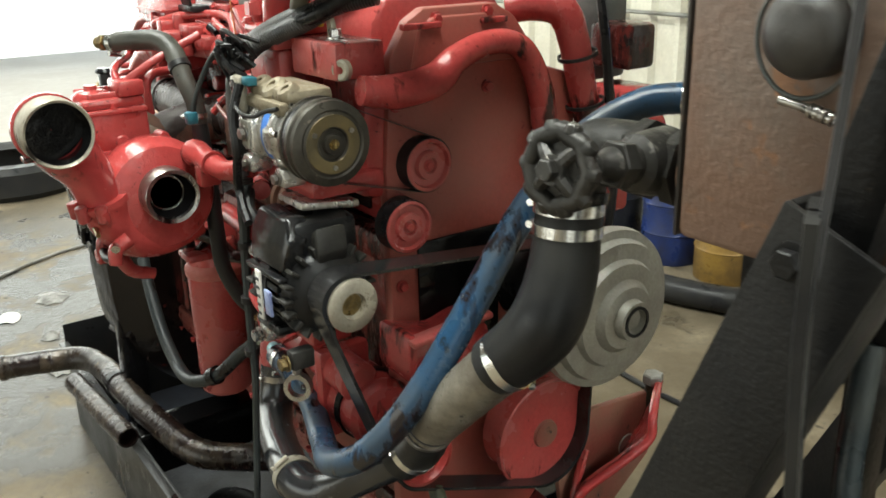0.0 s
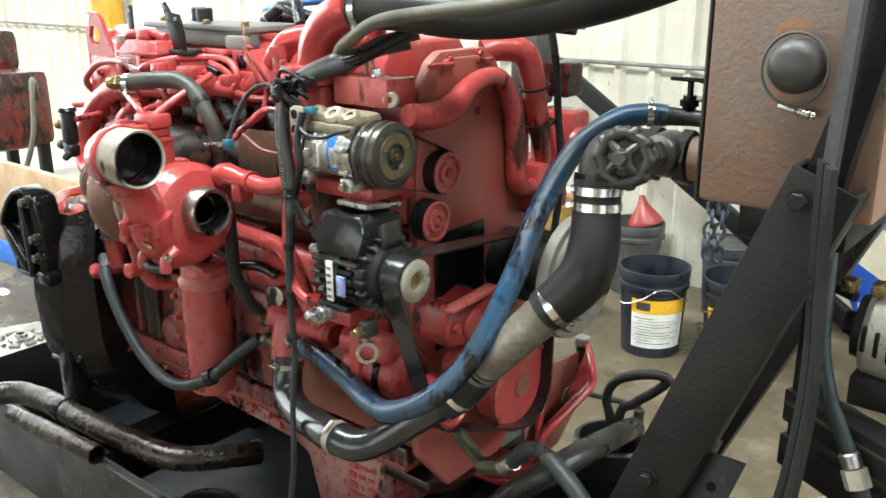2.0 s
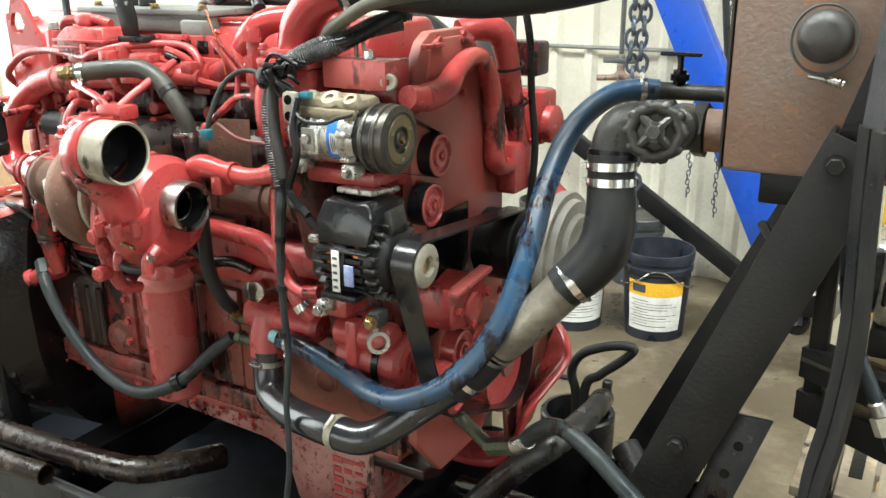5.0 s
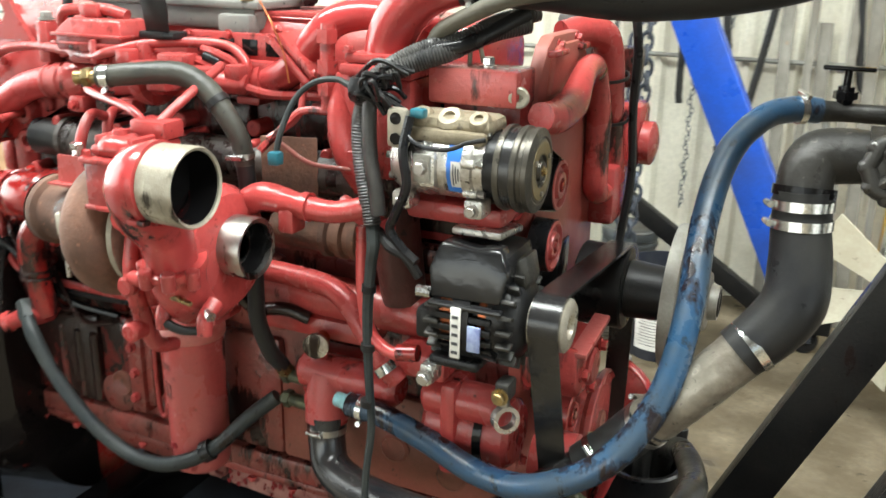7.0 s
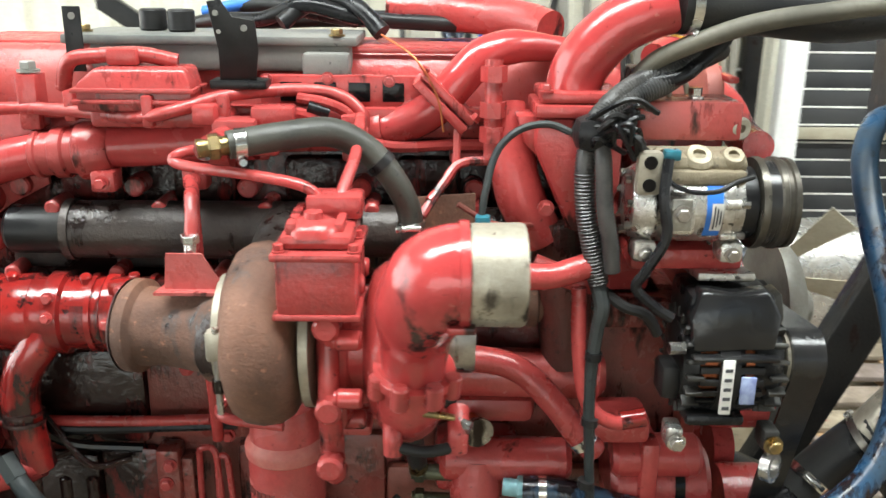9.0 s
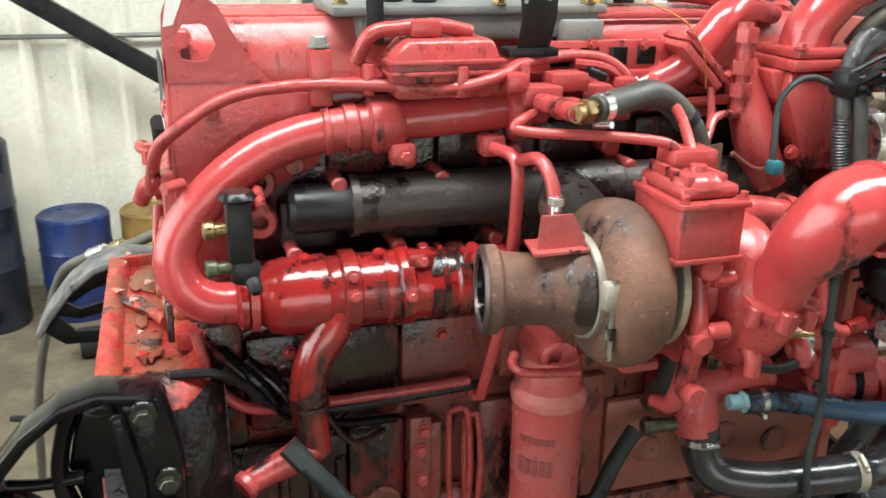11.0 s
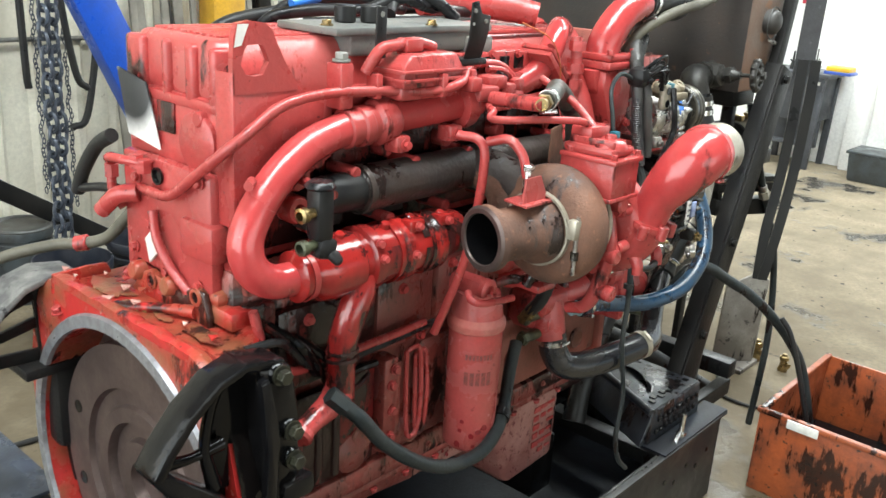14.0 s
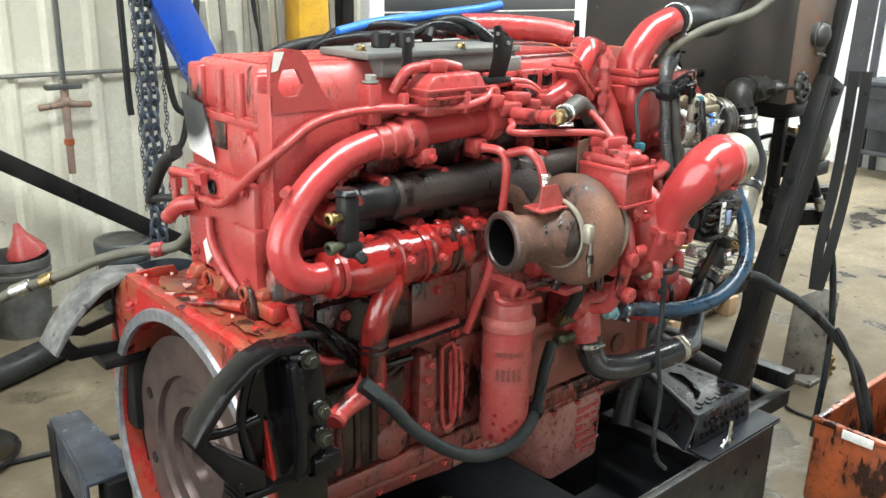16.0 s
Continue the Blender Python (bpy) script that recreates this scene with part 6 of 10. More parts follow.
pipe("grey_cable", [(1.19, -0.25, 1.46), (1.21, -0.262, 1.495), (1.245, -0.268, 1.518), (1.34, -0.29, 1.556), (1.46, -0.29, 1.575), (1.62, -0.26, 1.595), (1.8, -0.22, 1.64), (1.95, -0.2, 1.72)], 0.013, TARP, ENG, "dull grey sheathed hose", 12)
# top clutter behind the cover
pipe("top_loom", [(0.42, 0.19, 1.46), (0.46, 0.17, 1.51), (0.53, 0.12, 1.53), (0.62, 0.06, 1.535), (0.7, 0.03, 1.56), (0.8, 0.02, 1.54), (0.95, 0.05, 1.53)], 0.013, PLASTIC, ENG, "black wiring loom over the cover", 10, wob=0.1)
pipe("top_loom", [(0.45, 0.22, 1.44), (0.5, 0.19, 1.525), (0.56, 0.15, 1.55), (0.64, 0.12, 1.555), (0.7, 0.09, 1.545), (0.78, 0.1, 1.53)], 0.012, PLASTIC, ENG, "black wiring loom over the cover", 10, wob=0.1)
pipe("top_loom", [(0.66, 0.02, 1.53), (0.7, 0.04, 1.56), (0.76, 0.03, 1.57), (0.8, 0.0, 1.55), (0.83, -0.02, 1.52)], 0.014, PLASTIC, ENG, "black wiring loom over the cover", 10, wob=0.15)
pipe("top_loom", [(0.32, 0.24, 1.38), (0.36, 0.24, 1.47), (0.46, 0.22, 1.51), (0.7, 0.18, 1.53), (1.0, 0.16, 1.53)], 0.016, RUBBER, ENG, "black hose behind the cover", 10)
pipe("blue_air_line", [(0.5, 0.15, 1.54), (0.6, 0.14, 1.56), (0.75, 0.12, 1.575), (0.9, 0.1, 1.59), (0.98, 0.1, 1.6)], 0.012, LABEL_BLUE, ENG, "bright blue air line", 10)
part("red_cross_pipe", tube(B(), [(0.84, 0.1, 1.55), (0.96, 0.06, 1.548), (1.06, 0.0, 1.54), (1.1, -0.05, 1.53)], [0.032, 0.032, 0.031, 0.03], 18), RED, ENG, "red cross pipe on top")
pipe("wire_strand", [(0.84, -0.2, 1.53), (0.89, -0.24, 1.5), (0.92, -0.25, 1.45), (0.93, -0.25, 1.4)], 0.0016, COPPER, ENG, "thin loose wire", 6)
# rear pipes and hose
pipe("rear_line", [(0.1, 0.04, 1.27), (0.07, 0.09, 1.275), (0.07, 0.14, 1.27), (0.085, 0.16, 1.25), (0.085, 0.16, 1.2), (0.095, 0.14, 1.17)], 0.009, RED, ENG, "red line at the engine's rear", 10)
for y, z in ((0.16, 1.24), (0.045, 1.27), (0.07, 1.275)):
    part("line_nut", rod(B(), (0.085, y, z - 0.012), (0.085, y, z + 0.012), 0.014, n=6), RED, ENG)
pipe("rear_spout", [(0.1, 0.09, 1.21), (0.075, 0.125, 1.2), (0.06, 0.16, 1.165)], [0.018, 0.017, 0.016], RED, ENG, "red rear hose spout", 12)
pipe("rear_loom", [(0.09, 0.03, 1.19), (0.085, 0.01, 1.14), (0.09, -0.03, 1.09), (0.1, -0.09, 1.05), (0.12, -0.15, 1.02), (0.14, -0.19, 1.0)], 0.009, RED, ENG, "ribbed red wiring tube", 10, wob=0.15)

pipe("black_lead", [(0.1, 0.18, 1.3), (0.1, 0.24, 1.27), (0.1, 0.3, 1.21), (0.1, 0.33, 1.16)], 0.014, RUBBER, ENG, "black loose hose ends", 12)
pipe("black_lead", [(0.1, 0.17, 1.2), (0.1, 0.25, 1.185), (0.1, 0.33, 1.165)], 0.009, RUBBER, ENG, "black loose hose ends", 12)

# side hose across the filter
bm = B()
tube(bm, [(0.262, -0.285, 0.87), (0.30, -0.305, 0.83), (0.36, -0.315, 0.755), (0.45, -0.325, 0.68), (0.54, -0.33, 0.635), (0.63, -0.335, 0.628), (0.7, -0.325, 0.645), (0.76, -0.3, 0.68), (0.82, -0.265, 0.745), (0.87, -0.24, 0.79)], 0.015, 16, wob=0.03)
sh = part("side_hose", bm, RUBBER_GREY, ENG, "dusty dark rubber hose sagging below the filter")
part("hose_tie", ringband(B(), (0.745, -0.306, 0.671), (0.8, 0.35, 0.45), 0.0175, 0.02, 0.004, 20), PLASTIC, sh)
part("hose_nut", rod(B(), (0.25, -0.275, 0.885), (0.275, -0.292, 0.857), 0.018, n=6), RUBBER_GREY, sh)


# ---- engine front: covers, compressor, alternator, drive ----
bm = B()
prism(bm, [(1.325, -0.2, 0.62), (1.325, -0.2, 1.25), (1.325, -0.185, 1.42), (1.325, -0.15, 1.475), (1.325, -0.12, 1.492), (1.325, 0.02, 1.492), (1.325, 0.06, 1.47), (1.325, 0.13, 1.38), (1.325, 0.2, 1.36), (1.325, 0.215, 0.62), (1.325, 0.1, 0.5), (1.325, -0.1, 0.5)], (0.025, 0, 0), 0.006)
gear = part("gear_cover", bm, RED_COVER, ENG, "flat red front gear cover plate")
bm = B()
prism(bm, [(1.348, -0.15, 1.40), (1.348, -0.135, 1.46), (1.348, -0.11, 1.478), (1.348, 0.01, 1.478), (1.348, 0.05, 1.445), (1.348, 0.06, 1.40)], (0.012, 0, 0), 0.005)
part("cover_panel", bm, RED_COVER, gear)
for y0, y1 in ((-0.17, -0.1), (-0.02, 0.03)):
    part("panel_rib", bx(B(), 1.355, 1.37, y0, y1, 1.462, 1.472, 0.003), RED, gear)
bolts(gear, [(1.351, y, z) for y, z in ((-0.18, 1.35), (-0.18, 1.2), (-0.18, 1.05), (-0.18, 0.9), (-0.18, 0.75), (0.19, 1.3), (0.19, 1.15), (0.19, 1.0), (0.19, 0.85), (0.0, 1.36), (-0.1, 1.475), (0.0, 1.48))], (1, 0, 0), 0.008, 0.008)
# Black sheet on the plate stands in for a shaded recess.
part("black_recess", bx(B(), 1.352, 1.358, -0.15, 0.02, 0.86, 1.12, 0.003), OIL_SHADE_BLACK, gear)
bm = B()
tube(bm, [(1.378, -0.255, 1.385), (1.385, -0.2, 1.378), (1.388, -0.13, 1.388), (1.388, -0.09, 1.415), (1.382, -0.03, 1.433), (1.378, 0.03, 1.43), (1.375, 0.07, 1.4), (1.375, 0.1, 1.33), (1.373, 0.112, 1.25), (1.373, 0.118, 1.19), (1.375, 0.16, 1.17), (1.38, 0.22, 1.175)], [0.022, 0.027, 0.027, 0.022, 0.02, 0.02, 0.021, 0.023, 0.024, 0.024, 0.021, 0.02], 18)
part("front_water_pipe", bm, RED, ENG, "thick red cast water pipe across the gear cover")
bm = B()
tube(bm, [(1.3, 0.08, 1.475), (1.33, 0.12, 1.482), (1.36, 0.155, 1.47), (1.37, 0.175, 1.42), (1.372, 0.195, 1.34), (1.375, 0.22, 1.25), (1.38, 0.235, 1.18)], [0.026, 0.028, 0.029, 0.027, 0.026, 0.025, 0.024], 18)
tp = part("upright_pipe", bm, RED, ENG, "red upright pipe at the engine's far corner")
for y, z in ((0.183, 1.395), (0.205, 1.31)):
    part("cable_tie", ringband(B(), (1.372, y, z), (0.02, 0.25, -1), 0.0325, 0.006, 0.003, 20), PLASTIC, tp)
pipe("black_cable", [(1.4, 0.19, 1.55), (1.415, 0.2, 1.45), (1.41, 0.225, 1.33), (1.415, 0.24, 1.2), (1.405, 0.24, 1.08), (1.4, 0.22, 1.0)], 0.009, PLASTIC, ENG, "black cable tied to the upright pipe", 8)
bm = B()
bx(bm, 1.3, 1.42, 0.27, 0.36, 1.2, 1.33, 0.015)
fp = part("fuel_pump", bm, RED, ENG, "red fuel pump on the far side")
part("pump_disc", rev(B(), (1.42, 0.3, 1.25), (1, 0, 0), [(0, 0.045), (0.02, 0.045), (0.025, 0.038), (0.03, 0.02)], 24), RED, fp)
part("pump_lug", bx(B(), 1.3, 1.4, 0.28, 0.35, 1.36, 1.44, 0.01), RED_DULL, fp)
part("pump_foot", bx(B(), 1.28, 1.4, 0.17, 0.3, 1.1, 1.22, 0.012), RED, fp)
part("grey_filter", bx(B(), 1.22, 1.3, 0.3, 0.38, 1.33, 1.5, 0.01), GREY_PLATE, ENG, "grey flat filter housing")
pipe("top_lines", [(1.2, 0.2, 1.52), (1.3, 0.24, 1.53), (1.38, 0.26, 1.525)], 0.014, PLASTIC, ENG, "black line ends on top", 10)
for y, z in ((0.22, 1.54), (0.26, 1.52), (0.3, 1.53)):
    part("line_coupling", rod(B(), (1.36, y, z), (1.42, y + 0.01, z - 0.005), 0.011, n=10), PLASTIC, ENG)

# bracket and refrigerant compressor
FY, FZ = -0.318, 1.319
bm = B()
bx(bm, 1.2, 1.345, -0.275, -0.19, 1.395, 1.45, 0.005)
cb = part("compressor_bracket", bm, RED_FADED, ENG, "red cast compressor bracket")
part("bracket_eye", rev(B(), (1.343, -0.26, 1.412), (0.4, -1, 0), [(0, 0.016), (0.01, 0.016), (0.012, 0.013), (0.011, 0.006), (0.004, 0.005), (0.004, 0.001)], 20), BEIGE, cb, "bare pale bracket eye")
part("bracket_strap", tube(B(), [(1.25, -0.23, 1.45), (1.252, -0.232, 1.5), (1.262, -0.235, 1.503), (1.275, -0.235, 1.456)], 0.004, 8), BEIGE, cb)
part("bracket_nut", hexbolt(B(), (1.285, -0.24, 1.45), (0, 0, 1), 0.01, 0.012), BRIGHT, cb)
part("yellow_tag", bx(B(), 1.225, 1.245, -0.245, -0.235, 1.465, 1.5, 0.004), LABEL_YELLOW, cb)
part("lower_saddle", bx(B(), 1.19, 1.35, -0.33, -0.2, 1.222, 1.255, 0.01), RED, cb)
part("bracket_spine", bx(B(), 1.2, 1.34, -0.23, -0.16, 1.2, 1.42, 0.02), RED, cb)
bm = B()
rev(bm, (1.18, FY, FZ), (1, 0, 0), [(0, 0.03), (0.002, 0.046), (0.012, 0.052), (0.03, 0.055), (0.033, 0.049), (0.04, 0.049), (0.042, 0.055), (0.058, 0.056), (0.06, 0.0535), (0.118, 0.0535), (0.12, 0.056), (0.134, 0.0565), (0.137, 0.052), (0.15, 0.05)], 44)
bx(bm, 1.222, 1.262, FY - 0.061, FY - 0.02, 1.288, 1.345, 0.006)
frc = part("refrigerant_compressor", bm, ALU, ENG, "dirty cast aluminium refrigerant compressor")
TAN = mat("tan_oxidised_alloy", (0.3, 0.255, 0.18), 0.5, 0.25, (0.17, 0.135, 0.085), 0.45, 22, (0.07, 0.055, 0.04), 0.3, 60, 0.4, 140, oil=0.12)
top = part("top_casting", bx(B(), 1.2, 1.335, FY - 0.034, FY + 0.045, 1.362, 1.39, 0.012), TAN, frc, "tan oxidised top casting")
for x, r_ in ((1.222, 0.019), (1.268, 0.022), (1.314, 0.018)):
    part("casting_boss", rev(B(), (x, FY - 0.012, 1.372), (0, -0.75, 1), [(0, r_), (0.018, r_), (0.024, r_ * 0.75), (0.024, r_ * 0.4), (0.018, r_ * 0.36), (0.018, 0.001)], 18), TAN, top)
part("casting_web", bx(B(), 1.205, 1.33, FY - 0.045, FY - 0.02, 1.352, 1.372, 0.006), TAN, top)
part("body_panel", bx(B(), 1.228, 1.256, FY - 0.065, FY - 0.055, 1.295, 1.338, 0.003), GREY_CAST, frc)
part("oil_plug", hexbolt(B(), (1.242, FY - 0.065, 1.318), (0, -1, 0), 0.0095, 0.007), STEEL, frc)
part("port_flange", bx(B(), 1.18, 1.215, FY - 0.058, FY - 0.04, 1.34, 1.4, 0.012), BEIGE, frc, "pale double port flange")
for z in (1.355, 1.385):
    part("port_hole", rod(B(), (1.197, FY - 0.0595, z), (1.197, FY - 0.05, z), 0.009, n=16), OIL_SHADE_BLACK, frc)
part("front_collar", rev(B(), (1.322, FY, FZ), (1, 0, 0), [(0, 0.045), (0.001, 0.05), (0.026, 0.05), (0.028, 0.045)], 36), PLASTIC, frc)
for i in range(7):
    a = radians(15 + i * 51.4)
    y, z = FY + 0.0545 * math.cos(a), FZ + 0.0545 * math.sin(a)
    part("case_lug", rod(B(), (1.3, y, z), (1.322, y, z), 0.0075, n=12, bev=0.002), ALU, frc)
    part("case_bolt", rod(B(), (1.322, y, z), (1.334, y, z), 0.0055, n=6, bev=0.001), STEEL, frc)
    part("rear_bolt", rod(B(), (1.174, FY + 0.04 * math.cos(a), FZ + 0.04 * math.sin(a)), (1.186, FY + 0.04 * math.cos(a), FZ + 0.04 * math.sin(a)), 0.006, n=6), STEEL, frc)
for x in (1.205, 1.322):
    part("mount_ear", bx(B(), x - 0.02, x + 0.012, FY - 0.05, FY - 0.01, 1.246, 1.275, 0.007), ALU, frc)
    part("ear_bolt", hexbolt(B(), (x - 0.004, FY - 0.051, 1.259), (0, -1, 0), 0.008, 0.007), STEEL, frc)
part("sticker", rev(B(), (1.277, FY, FZ), (1, 0, 0), [(0, 0.0542), (0.034, 0.0542)], 14, a0=-38, a1=42, caps=False), LABEL_BLUE, frc, "blue sticker with a white data panel")
part("sticker_panel", rev(B(), (1.284, FY, FZ), (1, 0, 0), [(0, 0.0547), (0.021, 0.0547)], 8, a0=-12, a1=30, caps=False), LABEL_WHITE, frc)
for i in range(4):
    part("print_bar", rev(B(), (1.287 + 0.004 * i, FY, FZ), (1, 0, 0), [(0, 0.055), (0.002, 0.055)], 5, a0=-8 + i * 3, a1=27 - i * 4, caps=False), INK, frc)
CLUTCH = mat("worn_brown_grey_pulley", (0.095, 0.086, 0.07), 0.36, 0.6, (0.035, 0.031, 0.026), 0.45, 16, (0.2, 0.175, 0.13), 0.2, 60, 0.2, 150, 0.12)
cp = part("clutch_pulley", rev(B(), (1.35, FY, FZ), (1, 0, 0), [(0, 0.045), (0.0, 0.062), (0.004, 0.0635), (0.009, 0.0635), (0.01, 0.0595), (0.014, 0.061), (0.016, 0.0595), (0.02, 0.061), (0.022, 0.0595), (0.026, 0.0635), (0.033, 0.0635), (0.035, 0.06), (0.041, 0.0595), (0.043, 0.0625), (0.05, 0.062), (0.052, 0.055), (0.0535, 0.05), (0.052, 0.047), (0.0535, 0.044), (0.0535, 0.024), (0.05, 0.022), (0.05, 0.016), (0.056, 0.014), (0.056, 0.001)], 48), CLUTCH, frc, "brown-grey clutch pulley with a worn olive face")
part("clutch_face", rev(B(), (1.4032, FY, FZ), (1, 0, 0), [(0, 0.0435), (0.0012, 0.0425), (0.0012, 0.026), (0.0, 0.025)], 40, caps=False), mat("olive_worn_disc", (0.12, 0.1, 0.06), 0.45, 0.6, (0.2, 0.15, 0.07), 0.5, 20), cp)
part("hub_bolt", hexbolt(B(), (1.405, FY, FZ), (1, 0, 0), 0.006, 0.005), BRASS, cp)
for a in (30, 150, 270):
    part("rivet", rod(B(), (1.4035, FY + 0.034 * math.cos(radians(a)), FZ + 0.034 * math.sin(radians(a))), (1.407, FY + 0.034 * math.cos(radians(a)), FZ + 0.034 * math.sin(radians(a))), 0.004, n=8), STEEL, cp)
pipe("clutch_lead", [(1.215, FY - 0.05, 1.385), (1.222, FY - 0.066, 1.362), (1.25, FY - 0.07, 1.35), (1.285, FY - 0.066, 1.35), (1.31, FY - 0.058, 1.36), (1.335, FY - 0.05, 1.366)], 0.0035, PLASTIC, frc, "thin black clutch lead", 8)
part("lead_plug", bx(B(), 1.216, 1.238, FY - 0.052, FY - 0.034, 1.386, 1.4, 0.003), TEAL, frc, "teal connector")

# wiring conduit at the compressor
CON = mat("ribbed_black_conduit", (0.03, 0.03, 0.031), 0.42, 0, (0.075, 0.07, 0.064), 0.4, 20, None, 0, 0, 0.1, 160)


def conduit(pts, r, label, n=12, ribs=0.0048):
    """Corrugated sleeve: rings swell and shrink along the line."""
    path = smooth_line(pts, 24)
    bm = B()
    total = sum((b - a).length for a, b in zip(path, path[1:]))
    k = max(8, int(total / ribs) * 2)
    acc, out, want = 0.0, [path[0]], total / k
    for a, b in zip(path, path[1:]):
        seg = (b - a).length
        while acc + seg >= want * len(out) and len(out) < k:
            out.append(a + (b - a) * ((want * len(out) - acc) / max(seg, 1e-9)))
        acc += seg
    out.append(path[-1])
    rs = [r * (1.0 if i % 2 else 0.87) for i in range(len(out))]
    tube(bm, out, rs, n, per=1)
    return part("wiring_conduit", bm, CON, ENG, label, smooth=70)


conduit([(1.33, -0.19, 1.515), (1.28, -0.235, 1.5), (1.235, -0.265, 1.475), (1.19, -0.285, 1.458), (1.15, -0.31, 1.438), (1.125, -0.33, 1.41)], 0.017, "thick ribbed black wiring conduit")
conduit([(1.34, -0.175, 1.53), (1.29, -0.22, 1.515), (1.25, -0.25, 1.492), (1.2, -0.272, 1.478), (1.158, -0.3, 1.455), (1.13, -0.325, 1.43)], 0.014, "ribbed black wiring conduit")
conduit([(1.135, -0.335, 1.42), (1.14, -0.352, 1.38), (1.145, -0.358, 1.32), (1.155, -0.36, 1.27), (1.16, -0.36, 1.23)], 0.0125, "thin ribbed black wiring conduit")
conduit([(1.125, -0.33, 1.41), (1.118, -0.34, 1.37), (1.122, -0.345, 1.31), (1.135, -0.35, 1.25), (1.145, -0.352, 1.21)], 0.0145, "ribbed black wiring conduit")
pipe("taped_loom", [(1.33, -0.2, 1.53), (1.26, -0.26, 1.485), (1.2, -0.275, 1.47), (1.16, -0.3, 1.45), (1.14, -0.325, 1.425)], 0.013, PLASTIC, ENG, "taped black loom", 10, wob=0.15)
rnd = random.Random(4)
for i in range(16):
    a = Vector((1.135 + rnd.uniform(-0.02, 0.02), -0.335 + rnd.uniform(-0.02, 0.01), 1.42 + rnd.uniform(-0.02, 0.015)))
    b = Vector((1.16 + rnd.uniform(0, 0.06), -0.35 + rnd.uniform(-0.03, 0.03), 1.42 + rnd.uniform(-0.04, 0.03)))
    c = (a + b) / 2 + Vector((rnd.uniform(-0.02, 0.02), -0.02, rnd.uniform(0.005, 0.03)))
    pipe("loose_lead", [a, c, b], 0.004, PLASTIC, ENG, "loose black lead", 6)
part("loom_knot", bx(B(), 1.1, 1.15, -0.36, -0.31, 1.392, 1.44, 0.018), PLASTIC, ENG)
pipe("side_loom", [(1.14, -0.345, 1.22), (1.15, -0.36, 1.18), (1.145, -0.36, 1.14), (1.14, -0.362, 1.06), (1.145, -0.368, 0.95), (1.15, -0.37, 0.86), (1.14, -0.375, 0.75), (1.15, -0.39, 0.62), (1.135, -0.395, 0.5), (1.15, -0.4, 0.43), (1.19, -0.406, 0.385)], [0.012, 0.011, 0.0095, 0.009, 0.0075, 0.007, 0.0065, 0.0065, 0.0065, 0.0065, 0.007], RUBBER_GREY, ENG, "grey-black cable hanging down the engine", 8)
for z, y in ((1.1, -0.361), (1.0, -0.366), (0.9, -0.369)):
    part("cable_tape", rod(B(), (1.142, y, z), (1.143, y, z + 0.012), 0.012, n=10), PLASTIC, ENG)
pipe("alt_cable", [(1.22, -0.375, 1.39), (1.215, -0.388, 1.34), (1.222, -0.39, 1.29), (1.2, -0.385, 1.24), (1.19, -0.38, 1.215), (1.215, -0.385, 1.19), (1.24, -0.39, 1.175)], 0.0075, PLASTIC, ENG, "black cable to the alternator", 8)
pipe("alt_cable", [(1.15, -0.345, 1.2), (1.18, -0.36, 1.18), (1.21, -0.365, 1.17), (1.23, -0.36, 1.14)], 0.008, PLASTIC, ENG, n=8)
pipe("thin_lead", [(0.98, -0.37, 1.302), (0.985, -0.36, 1.34), (1.0, -0.34, 1.39), (1.03, -0.33, 1.418), (1.07, -0.325, 1.425), (1.11, -0.33, 1.41)], 0.005, RUBBER_GREY, ENG, "thin grey sensor lead", 8)
part("teal_plug", bx(B(), 0.972, 0.992, -0.382, -0.362, 1.29, 1.312, 0.004), TEAL, ENG, "small teal connector")

BLACK_GLOSS = mat("glossy_black_shroud", (0.008, 0.008, 0.009), 0.2, 0, (0.02, 0.019, 0.018), 0.3, 12, None, 0, 0, 0.2, 60, 0.1)
BELL = mat("dull_alloy_bell", (0.045, 0.043, 0.038), 0.45, 0.3, (0.016, 0.015, 0.014), 0.5, 18, None, 0, 0, 0.3, 140, oil=0.3)
# alternator
AY, AZ = -0.335, 1.095
bm = B()
rev(bm, (1.258, AY, AZ), (1, 0, 0), [(0, 0.04), (0.004, 0.056), (0.014, 0.063), (0.03, 0.066), (0.033, 0.062), (0.097, 0.062), (0.1, 0.069), (0.124, 0.069), (0.14, 0.06), (0.154, 0.03)], 40)
bx(bm, 1.265, 1.385, AY - 0.045, AY + 0.06, 1.15, 1.205, 0.012)
bx(bm, 1.268, 1.35, AY - 0.07, AY + 0.05, 1.02, 1.036, 0.006)
alt = part("alternator", bm, PLASTIC, ENG, "black alternator with cooling slots and copper windings")
for x0, x1 in ((1.283, 1.308), (1.345, 1.37)):
    part("winding", rod(B(), (x0, AY, AZ), (x1, AY, AZ), 0.066, n=32), COPPER, alt, "copper winding seen through the slots")
me = mesh_of("cooling_fin", bx(B(), -0.044, 0.044, -0.0035, 0.0035, -0.005, 0.005, 0.0015), PLASTIC)
for i in range(18):
    a = radians(115 + i * 14)
    ob = new("cooling_fin", me)
    ob.location = (1.324, AY + 0.0715 * math.cos(a), AZ + 0.073 * math.sin(a))
    ob.rotation_euler = (a, 0, 0)
    ob.parent = alt
me = mesh_of("end_fin", bx(B(), -0.012, 0.012, -0.003, 0.003, -0.008, 0.008, 0.0015), BELL)
